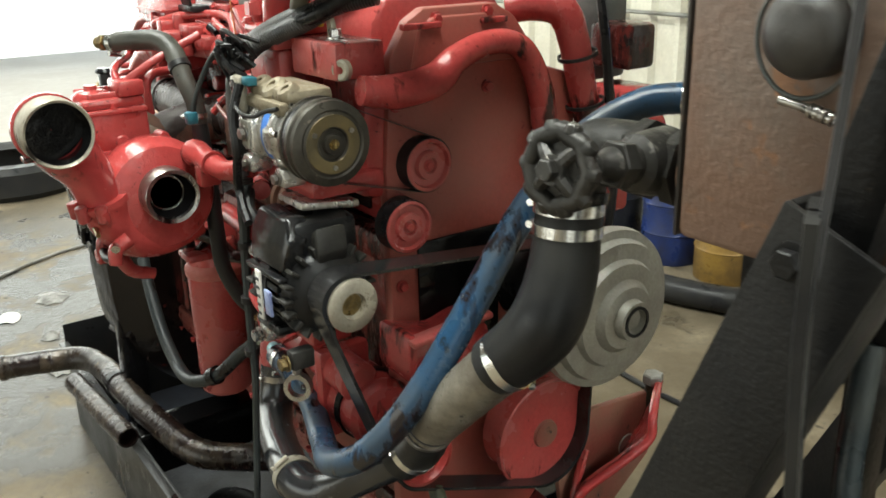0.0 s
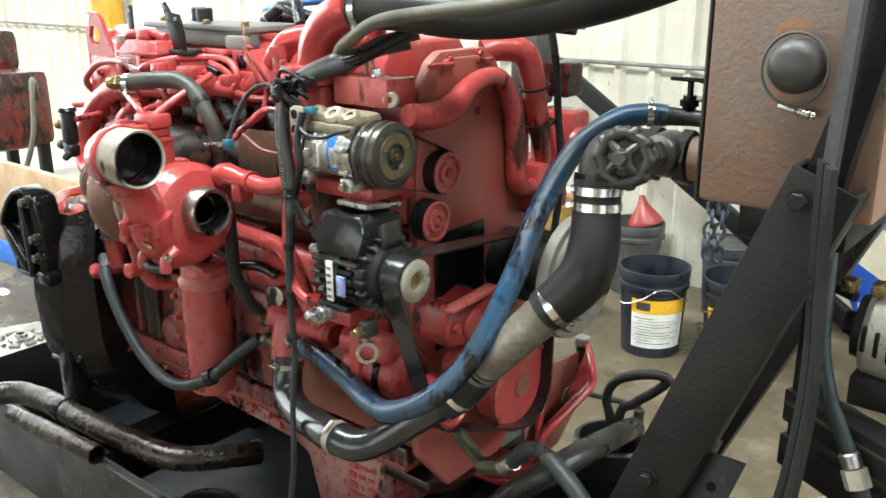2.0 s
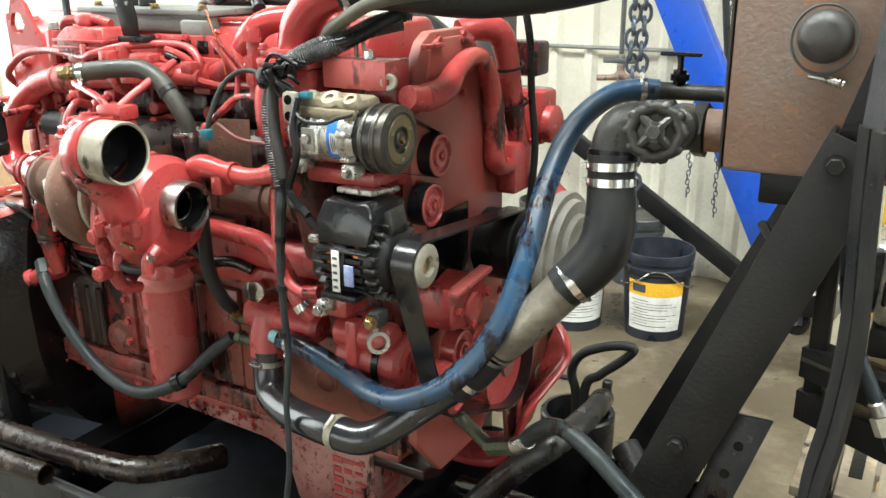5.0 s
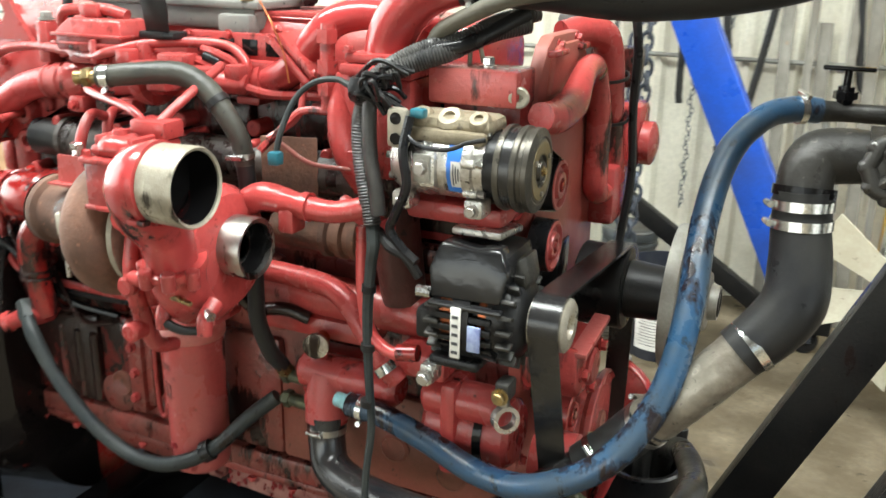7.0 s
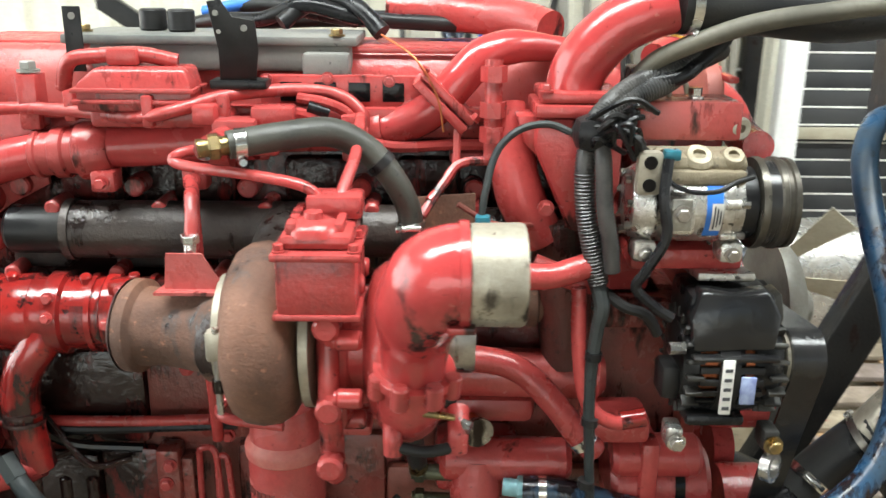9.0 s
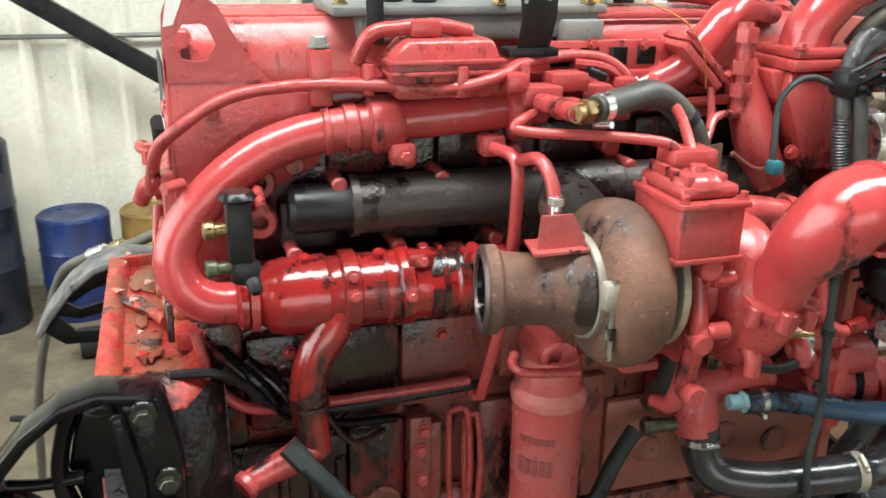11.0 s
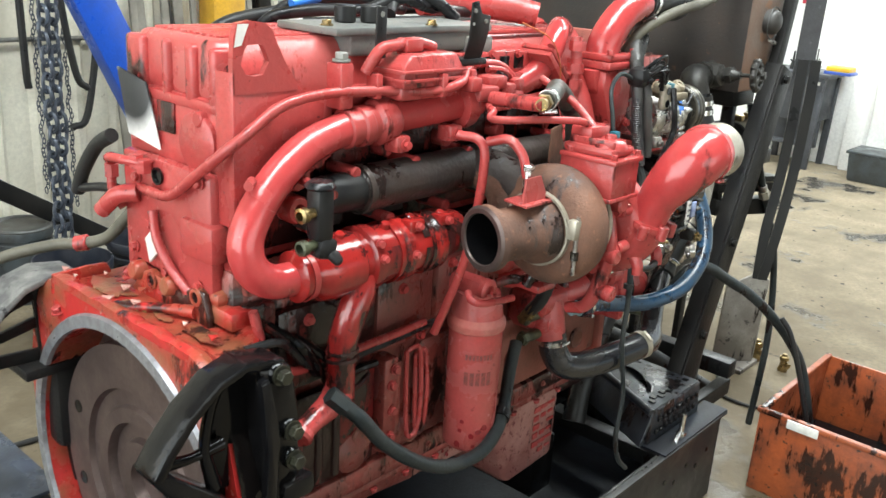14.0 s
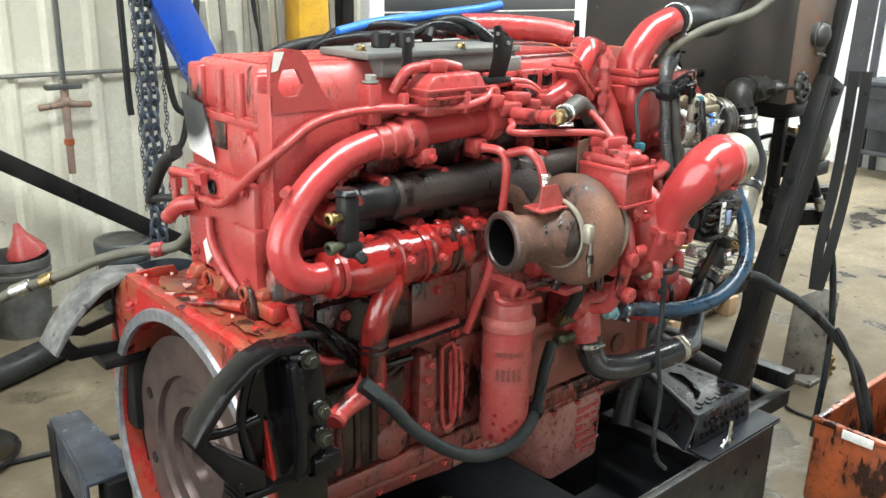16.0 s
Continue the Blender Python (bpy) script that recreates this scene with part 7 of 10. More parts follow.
for i in range(20):
    a = radians(18 * i)
    for x in (1.274, 1.388):
        ob = new("end_fin", me)
        ob.location = (x, AY + 0.07 * math.cos(a), AZ + 0.07 * math.sin(a))
        ob.rotation_euler = (a + radians(90), 0, 0)
        ob.parent = alt
part("band", rev(B(), (1.306, AY, AZ), (1, 0, 0), [(0, 0.066), (0, 0.0775), (0.028, 0.0775), (0.028, 0.066)], 36), PLASTIC, alt)
part("shroud", prism(B(), [(1.27, AY - 0.07, 1.13), (1.264, AY - 0.064, 1.175), (1.278, AY - 0.052, 1.213), (1.33, AY - 0.05, 1.206), (1.37, AY - 0.05, 1.213), (1.388, AY - 0.06, 1.18), (1.38, AY - 0.07, 1.135)], (0, 0.035, 0), 0.006), BLACK_GLOSS, alt, "glossy black plastic shroud")
part("shroud_lip", bx(B(), 1.268, 1.385, AY - 0.078, AY - 0.06, 1.12, 1.128, 0.003), BLACK_GLOSS, alt)
part("shroud_ear", prism(B(), [(1.37, AY - 0.02, 1.18), (1.4, AY - 0.02, 1.2), (1.408, AY - 0.02, 1.16), (1.395, AY - 0.02, 1.13), (1.375, AY - 0.02, 1.14)], (0, 0.05, 0), 0.006), BELL, alt)
part("cream_label", bx(B(), 1.308, 1.324, AY - 0.081, AY - 0.077, 1.045, 1.125, 0.001), LABEL_WHITE, alt, "cream paper label")
part("blue_label", bx(B(), 1.335, 1.355, AY - 0.081, AY - 0.076, 1.06, 1.1, 0.001), mat("pale_blue_label", (0.35, 0.42, 0.6), 0.5, 0, (0.1, 0.12, 0.3), 0.5, 60), alt, "pale blue barcode label")
for i in range(5):
    part("print_bar", bx(B(), 1.311, 1.321, AY - 0.0818, AY - 0.0805, 1.052 + i * 0.014, 1.057 + i * 0.014, 0), INK, alt)
for x, y, z in ((1.26, -0.385, 1.0), (1.39, -0.4, 1.005)):
    part("mount_ear", bx(B(), x - 0.012, x + 0.011, y - 0.008, y + 0.03, z - 0.022, z + 0.01, 0.005), BELL if x > 1.3 else ALU, alt)
    part("ear_bolt", hexbolt(B(), (x, y - 0.012, z - 0.008), (0, -1, 0), 0.01, 0.01), BRASS if x > 1.3 else STEEL, alt)
part("rear_terminal", rod(B(), (1.262, AY - 0.05, 1.13), (1.24, AY - 0.052, 1.13), 0.009, n=8), STEEL, alt)
part("terminal_box", bx(B(), 1.235, 1.262, AY - 0.05, AY, 1.05, 1.1, 0.008), PLASTIC, alt)
part("top_bracket", bx(B(), 1.28, 1.36, AY - 0.02, AY + 0.08, 1.21, 1.222, 0.004, rot=Matrix.Rotation(-0.12, 4, "X")), ALU, alt, "pale alloy top bracket")
ap = part("pulley", rev(B(), (1.412, AY, AZ), (1, 0, 0), [(0, 0.03), (0.0, 0.041), (0.052, 0.041), (0.056, 0.036), (0.056, 0.02), (0.046, 0.018), (0.046, 0.001)], 36), BEIGE, alt, "worn pale steel pulley")
part("pulley_bolt", rev(B(), (1.452, AY, AZ), (1, 0, 0), [(0, 0.018), (0.006, 0.017), (0.006, 0.001)], 20), BRASS, ap)
# hanging eye below the alternator
bm = B()
rev(bm, (1.395, -0.4, 0.955), (0.7, -0.7, 0.1), [(-0.007, 0.0145), (-0.007, 0.0215), (0.007, 0.0215), (0.007, 0.0145), (-0.007, 0.0145)], 28, caps=False)
bx(bm, 1.386, 1.4, -0.405, -0.393, 0.974, 1.005, 0.003)
part("lifting_eye", bm, STEEL, ENG, "round steel adjuster eye")

# fan drive
bm = B()
rod(bm, (1.37, 0.08, 1.012), (1.465, 0.08, 1.012), 0.08, n=44, bev=0.004)
rod(bm, (1.46, 0.08, 1.012), (1.552, 0.08, 1.012), 0.056, 0.05, n=36)
fan = part("fan_drive", bm, PLASTIC, ENG, "black fan drive drum")
fc = part("fan_clutch", rev(B(), (1.545, 0.08, 1.012), (1, 0, 0), [(0, 0.05), (0.0, 0.136), (0.01, 0.138), (0.024, 0.135), (0.026, 0.122), (0.04, 0.117), (0.042, 0.092), (0.054, 0.087), (0.056, 0.062), (0.068, 0.052), (0.07, 0.034), (0.086, 0.032), (0.086, 0.02), (0.076, 0.018), (0.076, 0.001)], 56), GREY_CAST, fan, "grey stepped fan clutch disc")
part("bearing_ring", rev(B(), (1.622, 0.08, 1.012), (1, 0, 0), [(0, 0.026), (0.011, 0.026), (0.011, 0.021), (0.0, 0.021)], 32, caps=False), PLASTIC, fc)
for y, z, x in ((-0.138, 1.254, 1.382), (-0.186, 1.164, 1.392)):
    ip = part("idler_pulley", rev(B(), (x - 0.035, y, z), (1, 0, 0), [(0, 0.02), (0.0, 0.042), (0.034, 0.042), (0.035, 0.037), (0.028, 0.034), (0.028, 0.024), (0.036, 0.022), (0.036, 0.013), (0.03, 0.012), (0.03, 0.001)], 36), RED_FADED, ENG, "dusty red idler pulley with a black rim")
    part("idler_rim", rev(B(), (x - 0.036, y, z), (1, 0, 0), [(0, 0.04), (0.0, 0.0435), (0.033, 0.0435), (0.033, 0.04)], 36, caps=False), PLASTIC, ip)
    part("idler_bolt", hexbolt(B(), (x - 0.004, y, z), (1, 0, 0), 0.007, 0.006), RED, ip)
crk = part("crank_pulley", rev(B(), (1.37, 0.07, 0.717), (1, 0, 0), [(0, 0.05), (0.0, 0.098), (0.045, 0.098), (0.056, 0.111), (0.066, 0.111), (0.068, 0.107), (0.062, 0.102)], 56), RED_FADED, ENG, "red crankshaft damper pulley with a dusty cupped face")
part("cupped_face", rev(B(), (1.37, 0.07, 0.717), (1, 0, 0), [(0.063, 0.103), (0.048, 0.093), (0.043, 0.076), (0.038, 0.072), (0.036, 0.055), (0.044, 0.045), (0.06, 0.04), (0.062, 0.028), (0.068, 0.026), (0.068, 0.001)], 48, caps=False), DUSTY_RED, crk)
bolts(crk, [(1.408, 0.07 + 0.062 * math.cos(a), 0.717 + 0.062 * math.sin(a)) for a in (0.3 + k * math.pi / 3 for k in range(6))], (1, 0, 0), 0.008, 0.01, DUSTY_RED)
part("accessory_pulley", rev(B(), (1.39, -0.215, 0.79), (1, 0, 0), [(0, 0.03), (0.0, 0.052), (0.07, 0.052), (0.072, 0.045), (0.06, 0.04), (0.06, 0.02), (0.07, 0.018), (0.07, 0.001)], 36), RED, ENG, "red accessory pulley")
bm = B()
rod(bm, (1.2, -0.23, 0.83), (1.36, -0.23, 0.83), 0.062, n=28, bev=0.01)
rod(bm, (1.2, -0.26, 0.89), (1.34, -0.26, 0.89), 0.035, n=20, bev=0.008)
wp = part("water_pump", bm, RED, ENG, "red water pump body")
part("pump_rib", bx(B(), 1.24, 1.27, -0.3, -0.2, 0.76, 0.93, 0.01), RED, wp)
part("pump_groove", rod(B(), (1.3, -0.23, 0.83), (1.315, -0.23, 0.83), 0.066, n=28), OIL_SHADE_BLACK, wp)
part("pump_flange", bx(B(), 1.15, 1.25, -0.3, -0.22, 0.93, 0.975, 0.01), RED, wp)
bm = B()
prism(bm, [(1.36, -0.24, 0.945), (1.36, -0.235, 1.012), (1.36, -0.2, 1.0), (1.36, -0.15, 0.985), (1.36, -0.085, 1.0), (1.36, -0.072, 0.96), (1.36, -0.1, 0.922), (1.36, -0.155, 0.903), (1.36, -0.225, 0.918)], (0.098, 0, 0), 0.01)
tn = part("belt_tensioner", bm, RED, ENG, "red cast belt tensioner")
part("tensioner_boss", rod(B(), (1.45, -0.155, 0.95), (1.468, -0.155, 0.95), 0.033, n=24, bev=0.005), RED, tn)
bolts(tn, [(1.458, -0.215, 0.96), (1.458, -0.095, 0.965), (1.458, -0.16, 0.915)], (1, 0, 0), 0.01, 0.01)

part("tensioner_lip", bx(B(), 1.44, 1.47, -0.235, -0.08, 1.0, 1.012, 0.004, rot=Matrix.Rotation(0.08, 4, "X")), RED_FADED, tn)
lo = part("idler_pulley", rev(B(), (1.395, -0.135, 0.838), (1, 0, 0), [(0, 0.02), (0.0, 0.043), (0.034, 0.043), (0.036, 0.038), (0.028, 0.035), (0.028, 0.024), (0.038, 0.022), (0.038, 0.013), (0.03, 0.012), (0.03, 0.001)], 32), RED_FADED, ENG, "dusty red lower idler pulley")
part("idler_bolt", hexbolt(B(), (1.425, -0.135, 0.838), (1, 0, 0), 0.008, 0.008), DUSTY_RED, lo)


def belt(circles, x0, x1, t=0.005):
    """A drive belt: the hull round pulleys given as (y, z, r), with thickness."""
    pts = []
    for y, z, r in circles:
        pts += [(y + r * math.cos(radians(a)), z + r * math.sin(radians(a))) for a in range(0, 360, 8)]
    pts.sort()

    def half(seq):
        out = []
        for p in seq:
            while len(out) > 1 and (out[-1][0] - out[-2][0]) * (p[1] - out[-2][1]) - (out[-1][1] - out[-2][1]) * (p[0] - out[-2][0]) <= 0:
                out.pop()
            out.append(p)
        return out[:-1]

    hull = half(pts) + half(pts[::-1])
    cy, cz = sum(p[0] for p in hull) / len(hull), sum(p[1] for p in hull) / len(hull)
    bm = B()
    rings = []
    for x, g in ((x0, 0), (x0, t), (x1, t), (x1, 0)):
        rings.append([bm.verts.new((x, cy + (y - cy) * (1 + g / 0.2), cz + (z - cz) * (1 + g / 0.2))) for y, z in hull])
    n = len(hull)
    for A, C in zip(rings, rings[1:] + rings[:1]):
        for i in range(n):
            bm.faces.new((A[i], A[(i + 1) % n], C[(i + 1) % n], C[i]))
    return bm


part("drive_belt", belt([(AY, AZ, 0.042), (0.08, 1.012, 0.081), (0.06, 0.72, 0.09), (-0.215, 0.79, 0.053)], 1.416, 1.462), BELT, ENG, "dusty black ribbed drive belt")
part("drive_belt", belt([(FY, FZ, 0.058), (-0.138, 1.254, 0.044)], 1.353, 1.374), BELT, ENG, "narrow black compressor belt")
# front support: a deep cast cradle with a raised rim and a lower flange
fs = part("front_support", prism(B(), [(1.385, y, z) for y, z in ((0.2, 0.7), (0.14, 0.56), (0.16, 0.44), (0.3, 0.45), (0.4, 0.53), (0.43, 0.62), (0.4, 0.68))], (0.014, 0, 0), 0.003), DUSTY_RED, ENG, "red cast front support cradle")
rim = smooth_line([(1.40, 0.42, 0.70), (1.46, 0.34, 0.705), (1.49, 0.3, 0.69), (1.495, 0.287, 0.65), (1.475, 0.215, 0.605), (1.452, 0.15, 0.561), (1.425, 0.15, 0.485), (1.374, 0.15, 0.397), (1.31, 0.152, 0.372), (1.243, 0.155, 0.366), (1.19, 0.12, 0.4)], 5)
inner = smooth_line([(1.395, 0.43, 0.66), (1.395, 0.41, 0.65), (1.395, 0.39, 0.63), (1.395, 0.36, 0.59), (1.395, 0.29, 0.53), (1.395, 0.2, 0.5), (1.395, 0.19, 0.47), (1.35, 0.2, 0.44), (1.29, 0.2, 0.43), (1.23, 0.2, 0.44), (1.18, 0.2, 0.46)], 5)
bm = B()
rows = [[bm.verts.new(p) for p in rim], [bm.verts.new(p + Vector((-0.012, 0.012, 0.012))) for p in rim], [bm.verts.new(p + Vector((0, 0, 0.012))) for p in inner], [bm.verts.new(p) for p in inner]]
for A, C in zip(rows, rows[1:] + rows[:1]):
    for k in range(len(rim) - 1):
        bm.faces.new((A[k], A[k + 1], C[k + 1], C[k]))
part("dish_wall", bm, RED, fs)
part("raised_rim", tube(B(), rim[::5] + [rim[-1]], 0.0095, 10), RED_CLEAN, fs, "bright red worn rim")
part("cradle_rib", tube(B(), [(1.41, 0.2, 0.62), (1.425, 0.16, 0.55), (1.43, 0.15, 0.5), (1.4, 0.15, 0.43)], 0.009, 8), RED, fs)
part("support_arm", prism(B(), [(1.19, -0.16, 0.5), (1.19, 0.14, 0.42), (1.25, 0.14, 0.37), (1.3, -0.02, 0.42), (1.34, -0.16, 0.5)], (0, 0, 0.03), 0.006), RED_SOAKED, fs)
part("support_hole", rev(B(), (1.4, 0.33, 0.577), (1, 0, 0), [(0, 0.024), (0.004, 0.024), (0.004, 0.02), (0.001, 0.0195), (0.001, 0.001)], 24, caps=False), DRUM_GREY, fs)
part("support_bolt", rod(B(), (1.40, 0.4, 0.6), (1.40, 0.4, 0.7), 0.016, n=16, bev=0.003), OLIVE_BOLT, fs)
part("bolt_head", rod(B(), (1.40, 0.4, 0.7), (1.40, 0.4, 0.722), 0.022, n=6, bev=0.003), DRUM_GREY, fs)

# ---- hoses at the front ----
bm = B()
tube(bm, [(1.06, -0.287, 0.842), (1.12, -0.292, 0.842), (1.22, -0.3, 0.818), (1.33, -0.335, 0.805), (1.44, -0.375, 0.835), (1.545, -0.37, 0.905), (1.605, -0.325, 1.0), (1.622, -0.25, 1.11), (1.617, -0.15, 1.23), (1.63, -0.06, 1.32), (1.67, 0.01, 1.37), (1.715, 0.05, 1.382), (1.75, 0.068, 1.38)], 0.0215, 20, wob=0.02)
bl = part("blue_hose", bm, BLUE_HOSE, ENG, "oil-smeared blue silicone hose")
clamp(bl, (1.09, -0.29, 0.843), (1, -0.05, 0), 0.022, 0.012, (0, -0.3, -1))
clamp(bl, (1.722, 0.053, 1.381), (1, 0.6, 0), 0.022, 0.012, (0, -0.2, 1))
bm = B()
tube(bm, [(0.993, -0.258, 0.79), (0.997, -0.266, 0.74), (1.02, -0.285, 0.7), (1.09, -0.315, 0.69), (1.18, -0.342, 0.698), (1.26, -0.362, 0.708), (1.315, -0.358, 0.708), (1.36, -0.335, 0.727), (1.42, -0.306, 0.775), (1.515, -0.27, 0.855)], [0.035, 0.035, 0.035, 0.035, 0.035, 0.035, 0.034, 0.031, 0.03, 0.032], 24)
lh = part("lower_hose", bm, RUBBER_WET, ENG, "glossy oily black lower coolant pipe")
clamp(lh, (0.994, -0.26, 0.765), (0.02, -0.1, -1), 0.0355, 0.012, (0, -1, 0), STEEL)
clamp(lh, (1.262, -0.362, 0.708), (1, -0.15, 0.05), 0.0355, 0.018, (0, -0.6, 1), BEIGE)
bm = B()
tube(bm, [(1.49, -0.28, 0.833), (1.53, -0.272, 0.872), (1.575, -0.284, 0.93), (1.6, -0.293, 0.955)], 0.037, 22)
jh = part("joint_hose", bm, RUBBER, ENG, "black rubber joint hose")
clamp(jh, (1.515, -0.273, 0.857), (0.6, 0.15, 0.65), 0.0375, 0.013, (-0.3, -0.8, 0.3))
clamp(jh, (1.585, -0.29, 0.94), (0.6, -0.25, 0.65), 0.0375, 0.012, (-0.5, 0.5, 0.3), STEEL)
bm = B()
tube(bm, [(1.752, -0.188, 1.305), (1.755, -0.193, 1.255), (1.762, -0.208, 1.2), (1.762, -0.23, 1.15), (1.738, -0.245, 1.11), (1.7, -0.262, 1.07)], [0.041, 0.041, 0.044, 0.046, 0.044, 0.04], 26)
rad = part("radiator_hose", bm, RUBBER, ENG, "thick black rubber coolant hose with steel clamps")
clamp(rad, (1.753, -0.19, 1.285), (0.05, -0.1, -1), 0.042, 0.014, (-1, -0.3, 0))
clamp(rad, (1.755, -0.193, 1.258), (0.05, -0.1, -1), 0.042, 0.014, (-1, -0.3, 0))
clamp(rad, (1.717, -0.255, 1.085), (-0.75, -0.35, -0.65), 0.041, 0.014, (0.3, 0.6, -0.4))
part("steel_pipe", tube(B(), [(1.715, -0.257, 1.083), (1.65, -0.28, 1.01), (1.585, -0.29, 0.94)], [0.038, 0.036, 0.038], 22, wob=0.05), mat("dirty_crumpled_sleeve", (0.27, 0.245, 0.2), 0.4, 0.4, (0.13, 0.11, 0.085), 0.5, 16, (0.04, 0.035, 0.03), 0.3, 50, 0.6, 60, oil=0.3), rad, "stained bare steel pipe")
bm = B()
tube(bm, [(1.752, -0.186, 1.29), (1.752, -0.175, 1.325), (1.765, -0.16, 1.347), (1.8, -0.15, 1.352), (1.83, -0.147, 1.352)], [0.038, 0.039, 0.041, 0.04, 0.038], 24)
el = part("iron_elbow", bm, GV, ENG, "greasy black iron elbow")
part("elbow_lip", ringband(B(), (1.752, -0.183, 1.302), (0, 0.2, 1), 0.039, 0.014, 0.005, 28), OIL_SHADE_BLACK, el)
# gate valve with a spoked handwheel facing the camera side
bm = B()
rev(bm, (1.825, -0.147, 1.352), (1, 0, 0), [(0, 0.03), (0.0, 0.046), (0.018, 0.046), (0.02, 0.037), (0.055, 0.037), (0.058, 0.046), (0.076, 0.046), (0.076, 0.03)], 8)
rev(bm, (1.863, -0.15, 1.355), (0, -1, 0.12), [(0, 0.04), (0.03, 0.036), (0.05, 0.032), (0.056, 0.022), (0.09, 0.019), (0.095, 0.014), (0.11, 0.012)], 24)
gv = part("gate_valve", bm, GV, ENG, "greasy iron gate valve with a spoked handwheel")
part("bonnet_nut", rod(B(), (1.863, -0.215, 1.363), (1.863, -0.235, 1.366), 0.027, n=6, bev=0.002), GV, gv)
part("valve_stem", rod(B(), (1.863, -0.25, 1.367), (1.862, -0.322, 1.375), 0.006, n=12), GV, gv)
wc, wd, wu, wv = Vector((1.862, -0.308, 1.373)), *frame_of((0.12, -1, 0.12))
wheel = []
for k in range(25):
    a = 2 * math.pi * k / 24
    r_ = 0.037 + 0.002 * math.cos(8 * a)
    wheel.append(wc + (wu * math.cos(a) + wv * math.sin(a)) * r_)
hw = part("handwheel", tube(B(), wheel, 0.0105, 10, per=2), GV, gv, "knobbly iron handwheel")
for k in range(4):
    a = math.pi / 4 + math.pi / 2 * k
    part("spoke", tube(B(), [wc + wd * 0.006, wc + (wu * math.cos(a) + wv * math.sin(a)) * 0.02 + wd * 0.006, wc + (wu * math.cos(a) + wv * math.sin(a)) * 0.036], [0.011, 0.008, 0.007], 8, per=3), GV, hw)
for k in range(10):
    a = math.pi / 5 * k
    part("grip_knob", rod(B(), wc + (wu * math.cos(a) + wv * math.sin(a)) * 0.037, wc + (wu * math.cos(a) + wv * math.sin(a)) * 0.05, 0.0105, 0.0085, n=12, bev=0.003), GV, hw)
part("wheel_web", rev(B(), wc - wd * 0.004, wd, [(0, 0.034), (0.005, 0.034), (0.008, 0.016), (0.012, 0.014), (0.012, 0.001)], 24), GV, hw)
part("hub_nut", hexbolt(B(), wc + wd * 0.01, wd, 0.012, 0.012), GV, hw)
part("stub_pipe", rod(B(), (1.9, -0.147, 1.352), (1.95, -0.14, 1.352), 0.036, n=24), RUST_DARK, el)

# ---- rusty tank on a black frame ----
TANK = thing("header_tank", (2.05, 0.1, 0.0), "rusty dark steel coolant tank on a black channel frame", "tank")
bm = B()
bx(bm, 1.945, 2.2, -0.225, 0.6, 1.305, 2.1, 0.01)
tb = part("tank_body", bm, RUST_DARK, TANK, "rust-patched dark steel tank shell")
bm = B()
rev(bm, (2.078, -0.22, 1.518), (0, -1, 0), [(0, 0.038), (0.026, 0.038), (0.036, 0.034), (0.044, 0.022), (0.046, 0.001)], 32)
# Backlit side of the tank: its shade is put into a darker sheet.
part("side_plate", bx(B(), 1.9405, 1.9445, -0.224, 0.599, 1.306, 2.099, 0.001), mat("shaded_tank_side", (0.03, 0.028, 0.027), 0.5, 0, (0.05, 0.036, 0.028), 0.4, 6, (0.12, 0.07, 0.045), 0.25, 30, 0.3, 90), tb, "tank side coloured near black for its backlit shade")
bung = part("bung", bm, mat("dusty_rubber_bung", (0.03, 0.028, 0.027), 0.45, 0, (0.06, 0.054, 0.048), 0.4, 20), tb, "black rubber bung in a wire ring")
part("wire_ring", tube(B(), [(2.078 + 0.045 * math.cos(radians(a)), -0.245, 1.514 + 0.049 * math.sin(radians(a))) for a in range(0, 361, 24)], 0.0022, 8, per=3), GREY_PLATE, tb)
part("ring_screw", tube(B(), [(2.062, -0.246, 1.462), (2.082, -0.246, 1.459), (2.105, -0.246, 1.454)], [0.004, 0.004, 0.006], 10), STEEL, tb)
for i in range(4):
    part("spring_turn", ringband(B(), (2.092 + 0.006 * i, -0.246, 1.457 - 0.0013 * i), (1, 0, -0.2), 0.005, 0.003, 0.0015, 14), STEEL, tb)
pipe("tap_pipe", [(1.74, 0.063, 1.38), (1.8, 0.085, 1.378), (1.96, 0.09, 1.378)], [0.019, 0.016, 0.016], GV, TANK, "grey iron tap pipe", 14)
bm = B()
rod(bm, (1.785, 0.085, 1.375), (1.785, 0.085, 1.42), 0.013, n=12)
rod(bm, (1.785, 0.085, 1.4), (1.785, 0.085, 1.412), 0.019, n=8)
rod(bm, (1.785, 0.085, 1.42), (1.785, 0.085, 1.45), 0.006, n=10)
bx(bm, 1.745, 1.825, 0.078, 0.092, 1.445, 1.453, 0.003)
part("tap", bm, OIL_SHADE_BLACK, TANK, "black iron tap with a cross handle")


def channel_leg(y, xt, zt, xb, zb, w, name, material, flange=0.06):
    """A leaning channel: a web facing out and two flanges behind it."""
    bm = B()
    n = Vector((zt - zb, 0, -(xt - xb))).normalized() * (w / 2)
    T, Bt = Vector((xt, y, zt)), Vector((xb, y, zb))
    prism(bm, [T - n, T + n, Bt + n, Bt - n], (0, 0.008, 0), 0.002)
    leg = part(name, bm, material, TANK, "leaning black steel channel leg")
    for sgn in (-1, 1):
        e = n * sgn
        k = n.normalized() * 0.008 * -sgn
        bm = B()
        off = Vector((0, 0.0085, 0))
        prism(bm, [T + e + off, T + e + k + off, Bt + e + k + off, Bt + e + off], (0, flange, 0), 0.002)
        part("leg_flange", bm, material, leg)
    return leg


